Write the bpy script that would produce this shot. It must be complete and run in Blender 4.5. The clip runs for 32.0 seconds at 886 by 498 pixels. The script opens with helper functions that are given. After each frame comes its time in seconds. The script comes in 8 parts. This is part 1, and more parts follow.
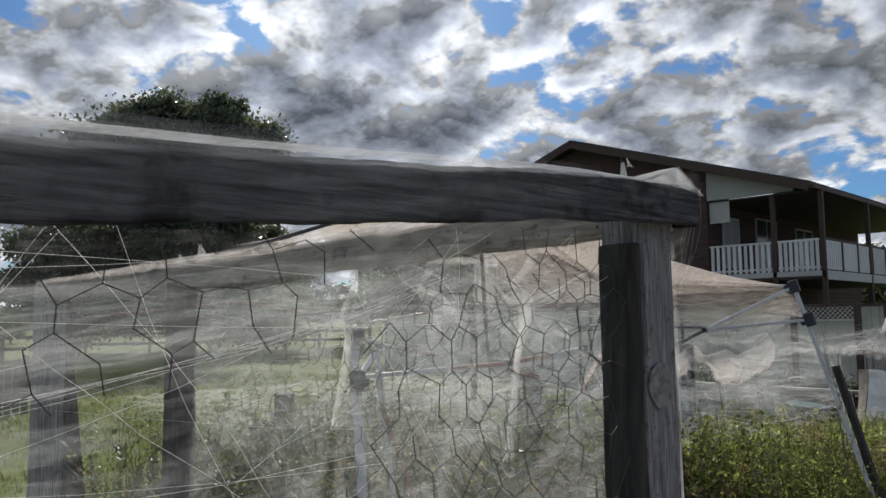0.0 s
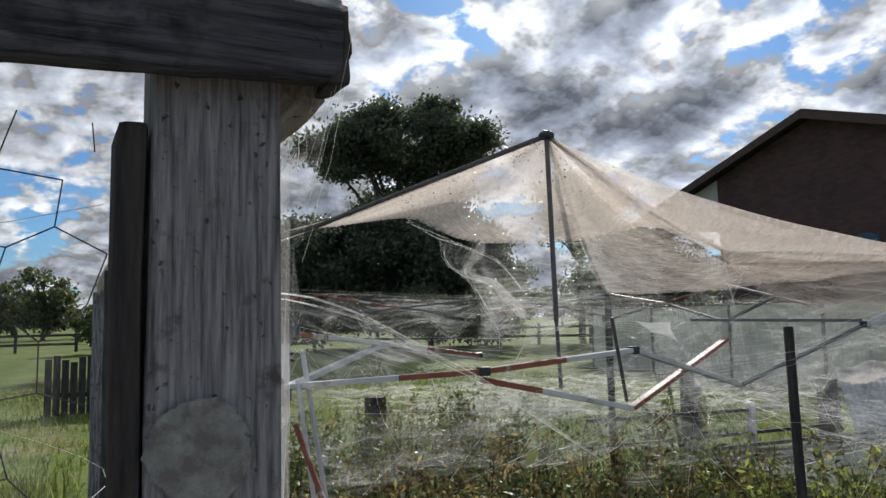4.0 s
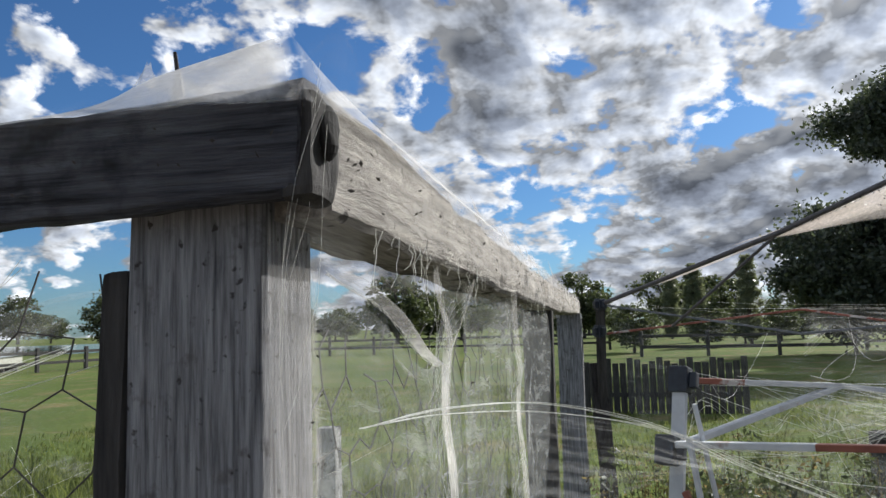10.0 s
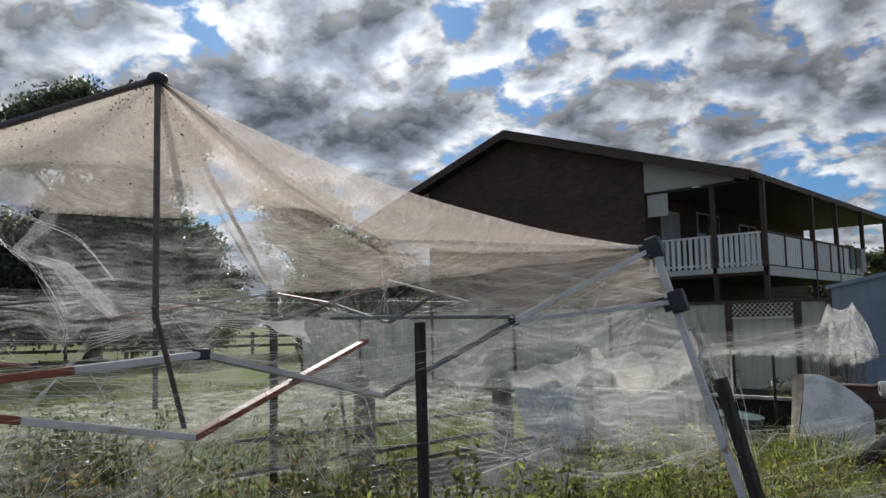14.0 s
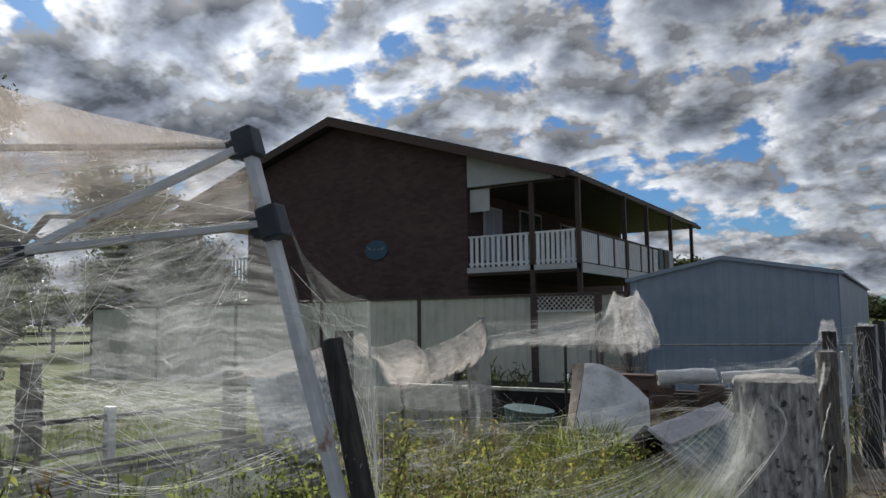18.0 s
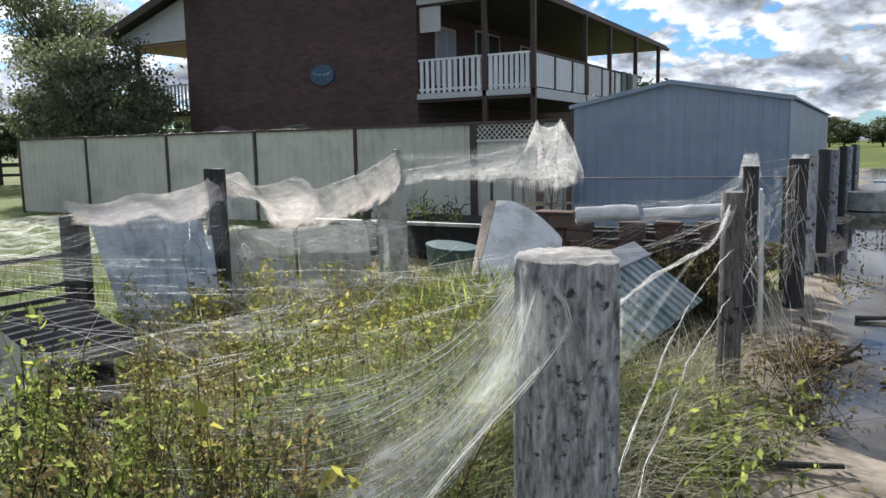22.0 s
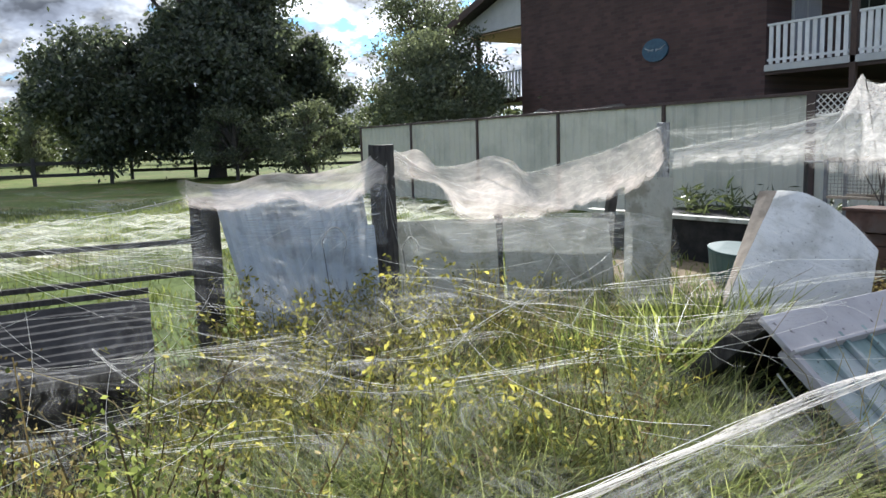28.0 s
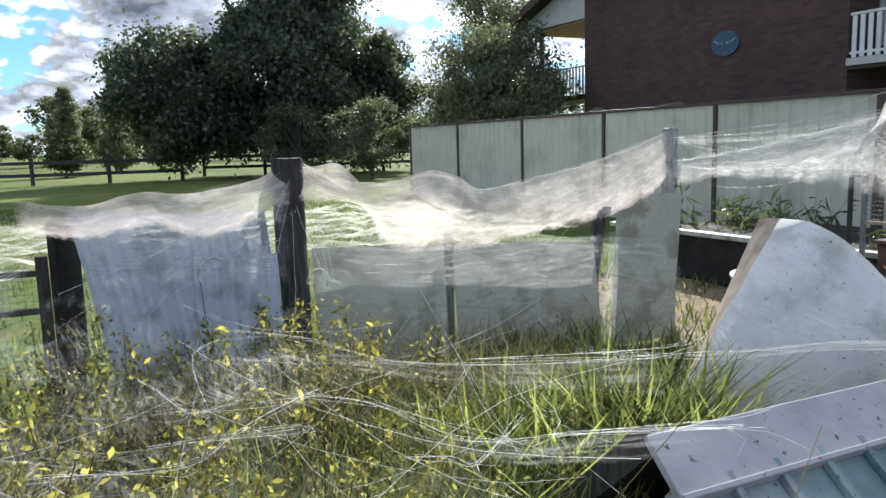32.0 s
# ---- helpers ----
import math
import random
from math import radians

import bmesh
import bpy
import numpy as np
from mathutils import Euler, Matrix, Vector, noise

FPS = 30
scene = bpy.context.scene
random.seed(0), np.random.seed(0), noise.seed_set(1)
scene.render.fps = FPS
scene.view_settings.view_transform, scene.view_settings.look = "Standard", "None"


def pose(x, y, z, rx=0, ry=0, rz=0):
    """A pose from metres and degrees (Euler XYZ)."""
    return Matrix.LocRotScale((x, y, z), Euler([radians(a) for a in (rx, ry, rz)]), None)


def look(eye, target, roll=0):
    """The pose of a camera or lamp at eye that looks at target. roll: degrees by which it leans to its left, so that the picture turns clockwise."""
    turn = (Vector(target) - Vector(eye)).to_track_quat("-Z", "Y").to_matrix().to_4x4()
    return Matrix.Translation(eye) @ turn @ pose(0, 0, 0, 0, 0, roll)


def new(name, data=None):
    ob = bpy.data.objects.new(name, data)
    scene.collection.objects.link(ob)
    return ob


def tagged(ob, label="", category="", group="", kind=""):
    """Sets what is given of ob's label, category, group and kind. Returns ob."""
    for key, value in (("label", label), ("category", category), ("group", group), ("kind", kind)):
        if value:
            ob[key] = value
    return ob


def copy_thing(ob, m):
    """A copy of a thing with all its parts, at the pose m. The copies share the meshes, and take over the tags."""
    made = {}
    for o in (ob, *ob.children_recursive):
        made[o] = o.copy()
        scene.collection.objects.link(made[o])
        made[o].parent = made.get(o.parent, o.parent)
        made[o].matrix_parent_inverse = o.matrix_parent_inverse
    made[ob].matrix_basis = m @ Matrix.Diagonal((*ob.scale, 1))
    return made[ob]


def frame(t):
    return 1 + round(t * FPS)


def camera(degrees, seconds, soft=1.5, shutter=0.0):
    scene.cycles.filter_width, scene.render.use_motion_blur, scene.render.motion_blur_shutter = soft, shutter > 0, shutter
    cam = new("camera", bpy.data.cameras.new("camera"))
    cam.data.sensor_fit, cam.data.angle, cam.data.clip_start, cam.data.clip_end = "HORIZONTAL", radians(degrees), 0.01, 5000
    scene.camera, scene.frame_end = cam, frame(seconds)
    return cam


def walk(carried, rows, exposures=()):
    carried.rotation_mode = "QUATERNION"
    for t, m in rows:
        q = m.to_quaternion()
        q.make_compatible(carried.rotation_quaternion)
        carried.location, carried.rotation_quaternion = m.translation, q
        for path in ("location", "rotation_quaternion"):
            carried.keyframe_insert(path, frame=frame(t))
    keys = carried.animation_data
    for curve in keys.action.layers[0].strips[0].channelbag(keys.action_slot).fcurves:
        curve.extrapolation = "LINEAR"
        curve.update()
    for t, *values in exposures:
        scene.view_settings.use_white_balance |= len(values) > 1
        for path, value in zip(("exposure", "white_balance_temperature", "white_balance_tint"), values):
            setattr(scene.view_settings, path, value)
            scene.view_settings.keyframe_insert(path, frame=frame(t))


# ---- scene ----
cam = camera(60.9, 32.0)
PATH = [
    (0, (7.082, -4.429, 1.554), (5.644, -3.05, 1.739), -0.6),
    (0.5, (7.12, -4.24, 1.559), (5.678, -2.866, 1.743), -0.7),
    (1, (7.149, -4.032, 1.567), (5.668, -2.701, 1.75), -0.8),
    (1.5, (7.129, -3.895, 1.564), (5.624, -2.591, 1.748), -0.7),
    (2, (7.018, -3.694, 1.558), (5.536, -2.364, 1.742), -0.6),
    (2.5, (6.927, -3.566, 1.547), (5.488, -2.19, 1.732), -0.6),
    (4.5, (6.97, -3.082, 1.526), (5.089, -2.429, 1.708), -1.1),
    (5, (6.819, -3.022, 1.521), (4.892, -2.517, 1.701), -1.1),
    (5.5, (6.755, -2.984, 1.502), (4.79, -2.659, 1.682), -1.1),
    (6, (6.754, -2.855, 1.503), (4.762, -2.875, 1.683), -0.9),
    (6.5, (6.751, -2.802, 1.536), (4.808, -3.239, 1.718), -1.2),
    (7, (6.718, -2.76, 1.556), (4.91, -3.594, 1.741), -1.2),
    (7.5, (6.66, -2.757, 1.615), (4.925, -3.733, 1.807), -1.2),
    (8, (6.653, -2.777, 1.674), (4.96, -3.822, 1.884), -1.7),
    (8.5, (6.695, -2.77, 1.707), (5.017, -3.836, 1.93), -2.0),
    (9, (6.746, -2.768, 1.707), (4.969, -3.658, 1.932), -2.1),
    (9.5, (6.785, -2.771, 1.68), (4.906, -3.423, 1.895), -1.9),
    (10, (6.798, -2.77, 1.649), (4.856, -3.2, 1.856), -1.6),
    (10.5, (6.796, -2.756, 1.63), (4.814, -2.924, 1.833), -1.5),
    (11, (6.8, -2.727, 1.612), (4.815, -2.584, 1.811), -1.5),
    (11.5, (6.764, -2.735, 1.598), (4.816, -2.329, 1.796), -1.5),
    (12, (6.697, -2.743, 1.57), (4.843, -2.019, 1.761), -1.2),
    (12.5, (6.601, -2.709, 1.526), (4.858, -1.747, 1.719), -1.1),
    (13, (6.573, -2.662, 1.511), (4.985, -1.462, 1.702), -1.1),
    (13.5, (6.571, -2.58, 1.495), (5.112, -1.225, 1.686), -1.0),
    (14, (6.608, -2.423, 1.474), (5.246, -0.972, 1.669), -1.1),
    (14.5, (6.667, -2.211, 1.44), (5.326, -0.74, 1.639), -1.2),
    (16.5, (6.514, -1.39, 1.263), (5.105, 0.015, 1.465), -1.0),
    (17, (6.574, -1.445, 1.228), (5.299, 0.083, 1.424), -0.9),
    (17.5, (6.535, -1.304, 1.293), (5.439, 0.358, 1.487), -0.7),
    (18, (6.631, -1.261, 1.31), (5.591, 0.436, 1.501), -0.7),
    (18.5, (6.698, -1.146, 1.336), (5.582, 0.513, 1.353), -0.7),
    (19, (6.755, -1.071, 1.364), (5.49, 0.458, 1.121), -0.8),
    (19.5, (6.751, -1.033, 1.371), (5.416, 0.433, 1.105), -1.1),
    (20, (6.66, -0.936, 1.371), (5.329, 0.533, 1.103), -1.2),
    (20.5, (6.652, -0.852, 1.363), (5.416, 0.696, 1.094), -1.5),
    (21, (6.695, -0.717, 1.348), (5.615, 0.945, 1.078), -1.2),
    (21.5, (6.788, -0.5, 1.358), (5.778, 1.205, 1.09), -1.2),
    (22, (6.839, -0.367, 1.364), (5.854, 1.353, 1.097), -1.1),
    (22.5, (6.806, -0.219, 1.352), (5.847, 1.516, 1.084), -1.1),
    (23, (6.689, -0.039, 1.349), (5.755, 1.708, 1.077), -0.9),
    (23.5, (6.664, 0.058, 1.34), (5.733, 1.806, 1.065), -0.8),
    (24, (6.722, 0.195, 1.325), (5.771, 1.933, 1.051), -0.8),
    (24.5, (6.83, 0.393, 1.323), (5.805, 2.088, 1.05), -0.8),
    (25, (6.852, 0.524, 1.325), (5.729, 2.156, 1.052), -0.9),
    (25.5, (6.752, 0.649, 1.335), (5.463, 2.155, 1.064), -0.8),
    (26, (6.611, 0.764, 1.338), (5.092, 2.036, 1.069), -1.1),
    (26.5, (6.584, 0.887, 1.333), (4.971, 2.037, 1.059), -1.3),
    (28.5, (6.723, 1.522, 1.201), (5.062, 2.601, 0.927), -1.8),
    (29, (6.627, 1.718, 1.183), (5.025, 2.882, 0.906), -1.8),
    (29.5, (6.533, 1.893, 1.251), (5.054, 3.209, 0.971), -1.6),
    (30, (6.597, 2.005, 1.278), (5.188, 3.394, 0.992), -1.6),
    (30.5, (6.682, 2.183, 1.32), (5.297, 3.597, 1.035), -1.3),
    (31, (6.691, 2.253, 1.317), (5.273, 3.634, 1.032), -1.1),
    (31.5, (6.591, 2.372, 1.288), (5.055, 3.622, 1.004), -1.2),
    (32, (6.448, 2.478, 1.293), (4.678, 3.368, 1.017), -1.6),
]
walk(cam, [(t, look(eye, target, roll)) for t, eye, target, roll in PATH], exposures=[(0, 0.05, 6250, 10), (2.5, 0.05, 6250, 10), (5, 0.42, 6200, 10), (10, 0.42, 6150, 10), (12.5, 0.05, 6200, 10), (18, 0.05, 6200, 10), (19.2, 0.88, 6200, 10), (25, 0.98, 6050, 10), (27.5, 1.15, 6050, 10), (32, 1.2, 6000, 10)])

# ---- light ----
SUN = Vector((-0.70, 0.52, 0.49)).normalized()
SUN_EL = math.asin(SUN.z)
SUN_AZ = math.atan2(SUN.x, SUN.y)


def make_world():
    world = bpy.data.worlds.new("sky")
    scene.world = world
    world.use_nodes = True
    nt = world.node_tree
    nt.nodes.clear()
    N, L = nt.nodes.new, nt.links.new

    def math_node(op, a, b=None, c=None):
        n = N("ShaderNodeMath")
        n.operation = op
        for i, v in enumerate((a, b, c)):
            if v is None:
                continue
            if isinstance(v, (int, float)):
                n.inputs[i].default_value = v
            else:
                L(v, n.inputs[i])
        return n.outputs[0]

    out, bg = N("ShaderNodeOutputWorld"), N("ShaderNodeBackground")
    bg.inputs["Strength"].default_value = 0.1
    L(bg.outputs[0], out.inputs[0])
    sky = N("ShaderNodeTexSky")
    sky.sky_type, sky.sun_disc = "NISHITA", False
    sky.sun_elevation, sky.sun_rotation = SUN_EL, SUN_AZ
    sky.air_density, sky.dust_density, sky.ozone_density = 1.0, 0.4, 2.5
    tc, sep = N("ShaderNodeTexCoord"), N("ShaderNodeSeparateXYZ")
    L(tc.outputs["Generated"], sep.inputs[0])
    zc = math_node("ADD", math_node("MAXIMUM", sep.outputs[2], 0.0), 0.42)
    comb = N("ShaderNodeCombineXYZ")
    L(math_node("DIVIDE", sep.outputs[0], zc), comb.inputs[0])
    L(math_node("DIVIDE", sep.outputs[1], zc), comb.inputs[1])

    def fbm(scale, detail, rough, shift, dist=0.0):
        mp = N("ShaderNodeMapping")
        mp.inputs["Location"].default_value = shift
        L(comb.outputs[0], mp.inputs["Vector"])
        n = N("ShaderNodeTexNoise")
        n.inputs["Scale"].default_value = scale
        n.inputs["Detail"].default_value = detail
        n.inputs["Roughness"].default_value = rough
        n.inputs["Distortion"].default_value = dist
        L(mp.outputs[0], n.inputs["Vector"])
        return n.outputs["Fac"]

    # more cloud towards the sun's half of the sky, clearer on the other side
    toward = N("ShaderNodeVectorMath")
    toward.operation = "DOT_PRODUCT"
    L(tc.outputs["Generated"], toward.inputs[0])
    toward.inputs[1].default_value = SUN
    cover = math_node("MULTIPLY_ADD", toward.outputs["Value"], 0.035, 0.066)

    def lobe(az, el, wide, high, amount):
        """A bank of thicker or thinner cloud round one point of the sky, wider than high."""
        az, el = radians(az), radians(el)
        parts = []
        for axis, size in ((Vector((-math.sin(az), math.cos(az), 0)), wide), (Vector((-math.sin(el) * math.cos(az), -math.sin(el) * math.sin(az), math.cos(el))), high)):
            n = N("ShaderNodeVectorMath")
            n.operation = "DOT_PRODUCT"
            L(tc.outputs["Generated"], n.inputs[0])
            n.inputs[1].default_value = axis / size
            parts.append(math_node("MULTIPLY", n.outputs["Value"], n.outputs["Value"]))
        n = N("ShaderNodeVectorMath")
        n.operation = "DOT_PRODUCT"
        L(tc.outputs["Generated"], n.inputs[0])
        n.inputs[1].default_value = (math.cos(el) * math.cos(az), math.cos(el) * math.sin(az), math.sin(el))
        front = math_node("GREATER_THAN", n.outputs["Value"], 0.0)
        return math_node("MULTIPLY", math_node("MULTIPLY", math_node("POWER", 0.368, math_node("ADD", parts[0], parts[1])), front), amount)

    for bank in ((141, 16, 0.24, 0.06, 0.075), (172, 17, 0.22, 0.12, 0.03), (140, 8.5, 0.25, 0.025, -0.02), (228, 22, 0.34, 0.22, -0.085), (232, 9, 0.3, 0.05, 0.04), (104, 10, 0.16, 0.07, -0.03), (152, 22, 0.07, 0.03, -0.06)):
        cover = math_node("ADD", cover, lobe(*bank))

    def density(dx, dy, detail=9):
        a = math_node("MULTIPLY", fbm(7.5, detail, 0.56, (3.1 + dx, 7.7 + dy, 0), 0.15), 0.54)
        b = math_node("MULTIPLY", fbm(2.4, 4, 0.5, (1.3 + dx, 2.4 + dy, 4.0)), 0.36)
        return math_node("ADD", math_node("ADD", a, b), cover)

    dens = density(0.0, 0.0)
    smooth = density(0.0, 0.0, 2.5)
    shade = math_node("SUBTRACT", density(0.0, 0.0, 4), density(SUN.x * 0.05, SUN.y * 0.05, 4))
    body = math_node("MULTIPLY_ADD", math_node("SUBTRACT", dens, smooth), 0.35, smooth)
    ramp = N("ShaderNodeValToRGB")
    cr = ramp.color_ramp
    cr.elements[0].position, cr.elements[0].color = 0.470, (0, 0, 0, 1)
    cr.elements[1].position, cr.elements[1].color = 0.512, (1, 1, 1, 1)
    L(dens, ramp.inputs[0])
    tone = N("ShaderNodeValToRGB")
    tr = tone.color_ramp
    tr.elements[0].position, tr.elements[0].color = 0.505, (1.0, 1.0, 1.0, 1)
    tr.elements[1].position, tr.elements[1].color = 0.68, (0.16, 0.175, 0.21, 1)
    e = tr.elements.new(0.545)
    e.color = (0.72, 0.75, 0.80, 1)
    e = tr.elements.new(0.60)
    e.color = (0.33, 0.36, 0.42, 1)
    L(body, tone.inputs[0])
    glow = math_node("POWER", math_node("MAXIMUM", toward.outputs["Value"], 0.0), 10.0)
    relief = math_node("MINIMUM", math_node("MAXIMUM", math_node("MULTIPLY_ADD", shade, 12.0, 1.05), 0.5), 2.1)
    gain = math_node("MULTIPLY", math_node("MULTIPLY_ADD", glow, 3.6, 4.6), relief)
    lit = N("ShaderNodeVectorMath")
    lit.operation = "SCALE"
    L(tone.outputs[0], lit.inputs[0])
    L(gain, lit.inputs["Scale"])
    blue = N("ShaderNodeMix")
    blue.data_type, blue.blend_type = "RGBA", "MULTIPLY"
    blue.inputs["Factor"].default_value = 1.0
    L(sky.outputs[0], blue.inputs["A"])
    blue.inputs["B"].default_value = (0.33, 0.50, 0.68, 1)
    mix = N("ShaderNodeMix")
    mix.data_type = "RGBA"
    L(ramp.outputs[0], mix.inputs["Factor"])
    L(blue.outputs["Result"], mix.inputs["A"])
    L(lit.outputs[0], mix.inputs["B"])
    L(mix.outputs["Result"], bg.inputs[0])


make_world()
sun_lamp = new("sun", bpy.data.lights.new("sun", "SUN"))
sun_lamp.data.energy, sun_lamp.data.angle, sun_lamp.data.color = 5.0, radians(0.8), (1.0, 0.95, 0.87)
sun_lamp.matrix_world = look((SUN * 60), (0, 0, 0))


# ---- materials ----
def nodes_of(name):
    m = bpy.data.materials.new(name)
    m.use_nodes = True
    nt = m.node_tree
    return m, nt, nt.nodes["Principled BSDF"], nt.nodes["Material Output"]


def coords(nt, stretch=(1, 1, 1), kind="Object"):
    tc, mp = nt.nodes.new("ShaderNodeTexCoord"), nt.nodes.new("ShaderNodeMapping")
    mp.inputs["Scale"].default_value = stretch
    nt.links.new(tc.outputs[kind], mp.inputs["Vector"])
    return mp.outputs[0]


def noise_of(nt, vec, scale, detail=6, rough=0.6, dist=0.0):
    n = nt.nodes.new("ShaderNodeTexNoise")
    n.inputs["Scale"].default_value, n.inputs["Detail"].default_value = scale, detail
    n.inputs["Roughness"].default_value, n.inputs["Distortion"].default_value = rough, dist
    nt.links.new(vec, n.inputs["Vector"])
    return n.outputs["Fac"]


def ramp_of(nt, fac, stops):
    r = nt.nodes.new("ShaderNodeValToRGB")
    cr = r.color_ramp
    while len(cr.elements) < len(stops):
        cr.elements.new(0.5)
    for e, (p, c) in zip(cr.elements, stops):
        e.position, e.color = p, (*c, 1) if len(c) == 3 else c
    nt.links.new(fac, r.inputs[0])
    return r.outputs[0]


def mixed(nt, fac, a, b, blend="MIX"):
    m = nt.nodes.new("ShaderNodeMix")
    m.data_type, m.blend_type = "RGBA", blend
    for key, v in (("Factor", fac), ("A", a), ("B", b)):
        if isinstance(v, (int, float)):
            m.inputs[key].default_value = v
        elif isinstance(v, tuple):
            m.inputs[key].default_value = (*v, 1)
        else:
            nt.links.new(v, m.inputs[key])
    return m.outputs["Result"]


def bumped(nt, bsdf, height, strength, dist=0.01):
    b = nt.nodes.new("ShaderNodeBump")
    b.inputs["Strength"].default_value, b.inputs["Distance"].default_value = strength, dist
    nt.links.new(height, b.inputs["Height"])
    nt.links.new(b.outputs[0], bsdf.inputs["Normal"])


def surf(name, c1, c2, scale=6.0, rough=0.7, bump=0.3, stretch=(1, 1, 1), metal=0.0, stain=None, stain_scale=1.5, stain_at=(0.5, 0.65), dist=0.01, fleck=0):
    """Two-tone grain, a coarser stain, small dark flecks, fine relief."""
    m, nt, bsdf, _ = nodes_of(name)
    vec, plain = coords(nt, stretch), coords(nt)
    grain = noise_of(nt, vec, scale, 8, 0.65)
    col = ramp_of(nt, grain, [(0.3, c1), (0.7, c2)])
    if stain:
        patch = ramp_of(nt, noise_of(nt, plain, stain_scale, 5, 0.6), [(stain_at[0], (0, 0, 0)), (stain_at[1], (1, 1, 1))])
        col = mixed(nt, patch, col, stain)
    # flecks stand in for the spiders on wood and sheets
    if fleck:
        dots = ramp_of(nt, noise_of(nt, plain, fleck, 2, 0.5), [(0.66, (0, 0, 0)), (0.74, (0.85, 0.85, 0.85))])
        col = mixed(nt, dots, col, (0.045, 0.04, 0.037))
    info = nt.nodes.new("ShaderNodeObjectInfo")
    vary = ramp_of(nt, info.outputs["Random"], [(0.0, (0.86, 0.86, 0.86)), (1.0, (1.08, 1.08, 1.08))])
    col = mixed(nt, 1.0, col, vary, "MULTIPLY")
    nt.links.new(col, bsdf.inputs["Base Color"])
    bsdf.inputs["Roughness"].default_value, bsdf.inputs["Metallic"].default_value = rough, metal
    bsdf.inputs["Specular IOR Level"].default_value = 0.2 if rough > 0.75 else 0.5
    bumped(nt, bsdf, noise_of(nt, vec, scale * 2.2, 8, 0.7), bump, dist)
    return m


def web_mat(name, base, peak, tint=(0.92, 0.92, 0.9), fibres=(3, 55), hole=0.0, lump=2.2, floor=0.15, rim_on=1.0):
    """Silk: mostly see-through, with drawn fibres, thicker and torn patches."""
    m, nt, bsdf, out = nodes_of(name)
    nt.nodes.remove(bsdf)
    uv = coords(nt, (1, 1, 1), "UV")
    st = nt.nodes.new("ShaderNodeMapping")
    st.inputs["Scale"].default_value = (fibres[0], fibres[1], 1)
    nt.links.new(uv, st.inputs["Vector"])
    thread = ramp_of(nt, noise_of(nt, st.outputs[0], 1.0, 5, 0.75, 0.6), [(0.47, (0, 0, 0)), (0.66, (1, 1, 1))])
    st2 = nt.nodes.new("ShaderNodeMapping")
    st2.inputs["Scale"].default_value, st2.inputs["Rotation"].default_value = (fibres[0] * 1.6, fibres[1] * 0.7, 1), (0, 0, 0.55)
    nt.links.new(uv, st2.inputs["Vector"])
    cross = ramp_of(nt, noise_of(nt, st2.outputs[0], 1.0, 4, 0.7, 0.8), [(0.52, (0, 0, 0)), (0.72, (0.75, 0.75, 0.75))])
    patch = ramp_of(nt, noise_of(nt, uv, lump, 4, 0.6, 0.3), [(0.32 + hole, (0, 0, 0)), (0.68, (1, 1, 1))])
    both = mixed(nt, 1.0, thread, cross, "LIGHTEN")

    def calc(op, a, b):
        n = nt.nodes.new("ShaderNodeMath")
        n.operation, n.use_clamp = op, True
        for i, v in enumerate((a, b)):
            if isinstance(v, (int, float)):
                n.inputs[i].default_value = v
            else:
                nt.links.new(v, n.inputs[i])
        return n.outputs[0]

    # the rim of a sheet frays out
    rim, sp = nt.nodes.new("ShaderNodeUVMap"), nt.nodes.new("ShaderNodeSeparateXYZ")
    rim.uv_map = "Rim"
    nt.links.new(rim.outputs[0], sp.inputs[0])
    u, v = sp.outputs[0], sp.outputs[1]
    side = calc("MULTIPLY", calc("MINIMUM", u, calc("SUBTRACT", 1.0, u)), 4.0)
    near = calc("MINIMUM", calc("SUBTRACT", 1.0, v), side)
    fray = noise_of(nt, uv, 14.0, 6, 0.65, 0.8)
    out_fade = calc("MULTIPLY", calc("SUBTRACT", calc("ADD", near, calc("MULTIPLY", fray, 0.34)), 0.15), 5.0)
    alpha = calc("MULTIPLY", calc("ADD", calc("MULTIPLY", both, peak - base), base), calc("ADD", calc("MULTIPLY", patch, 1.0 - floor), floor))
    if rim_on:
        alpha = calc("MULTIPLY", alpha, out_fade)
    clear, dif, tra, mx, fin = (nt.nodes.new(k) for k in ("ShaderNodeBsdfTransparent", "ShaderNodeBsdfDiffuse", "ShaderNodeBsdfTranslucent", "ShaderNodeMixShader", "ShaderNodeMixShader"))
    dif.inputs[0].default_value = tra.inputs[0].default_value = (*tint, 1)
    mx.inputs[0].default_value = 0.5
    nt.links.new(dif.outputs[0], mx.inputs[1])
    nt.links.new(tra.outputs[0], mx.inputs[2])
    nt.links.new(alpha, fin.inputs[0])
    nt.links.new(clear.outputs[0], fin.inputs[1])
    nt.links.new(mx.outputs[0], fin.inputs[2])
    nt.links.new(fin.outputs[0], out.inputs[0])
    return m


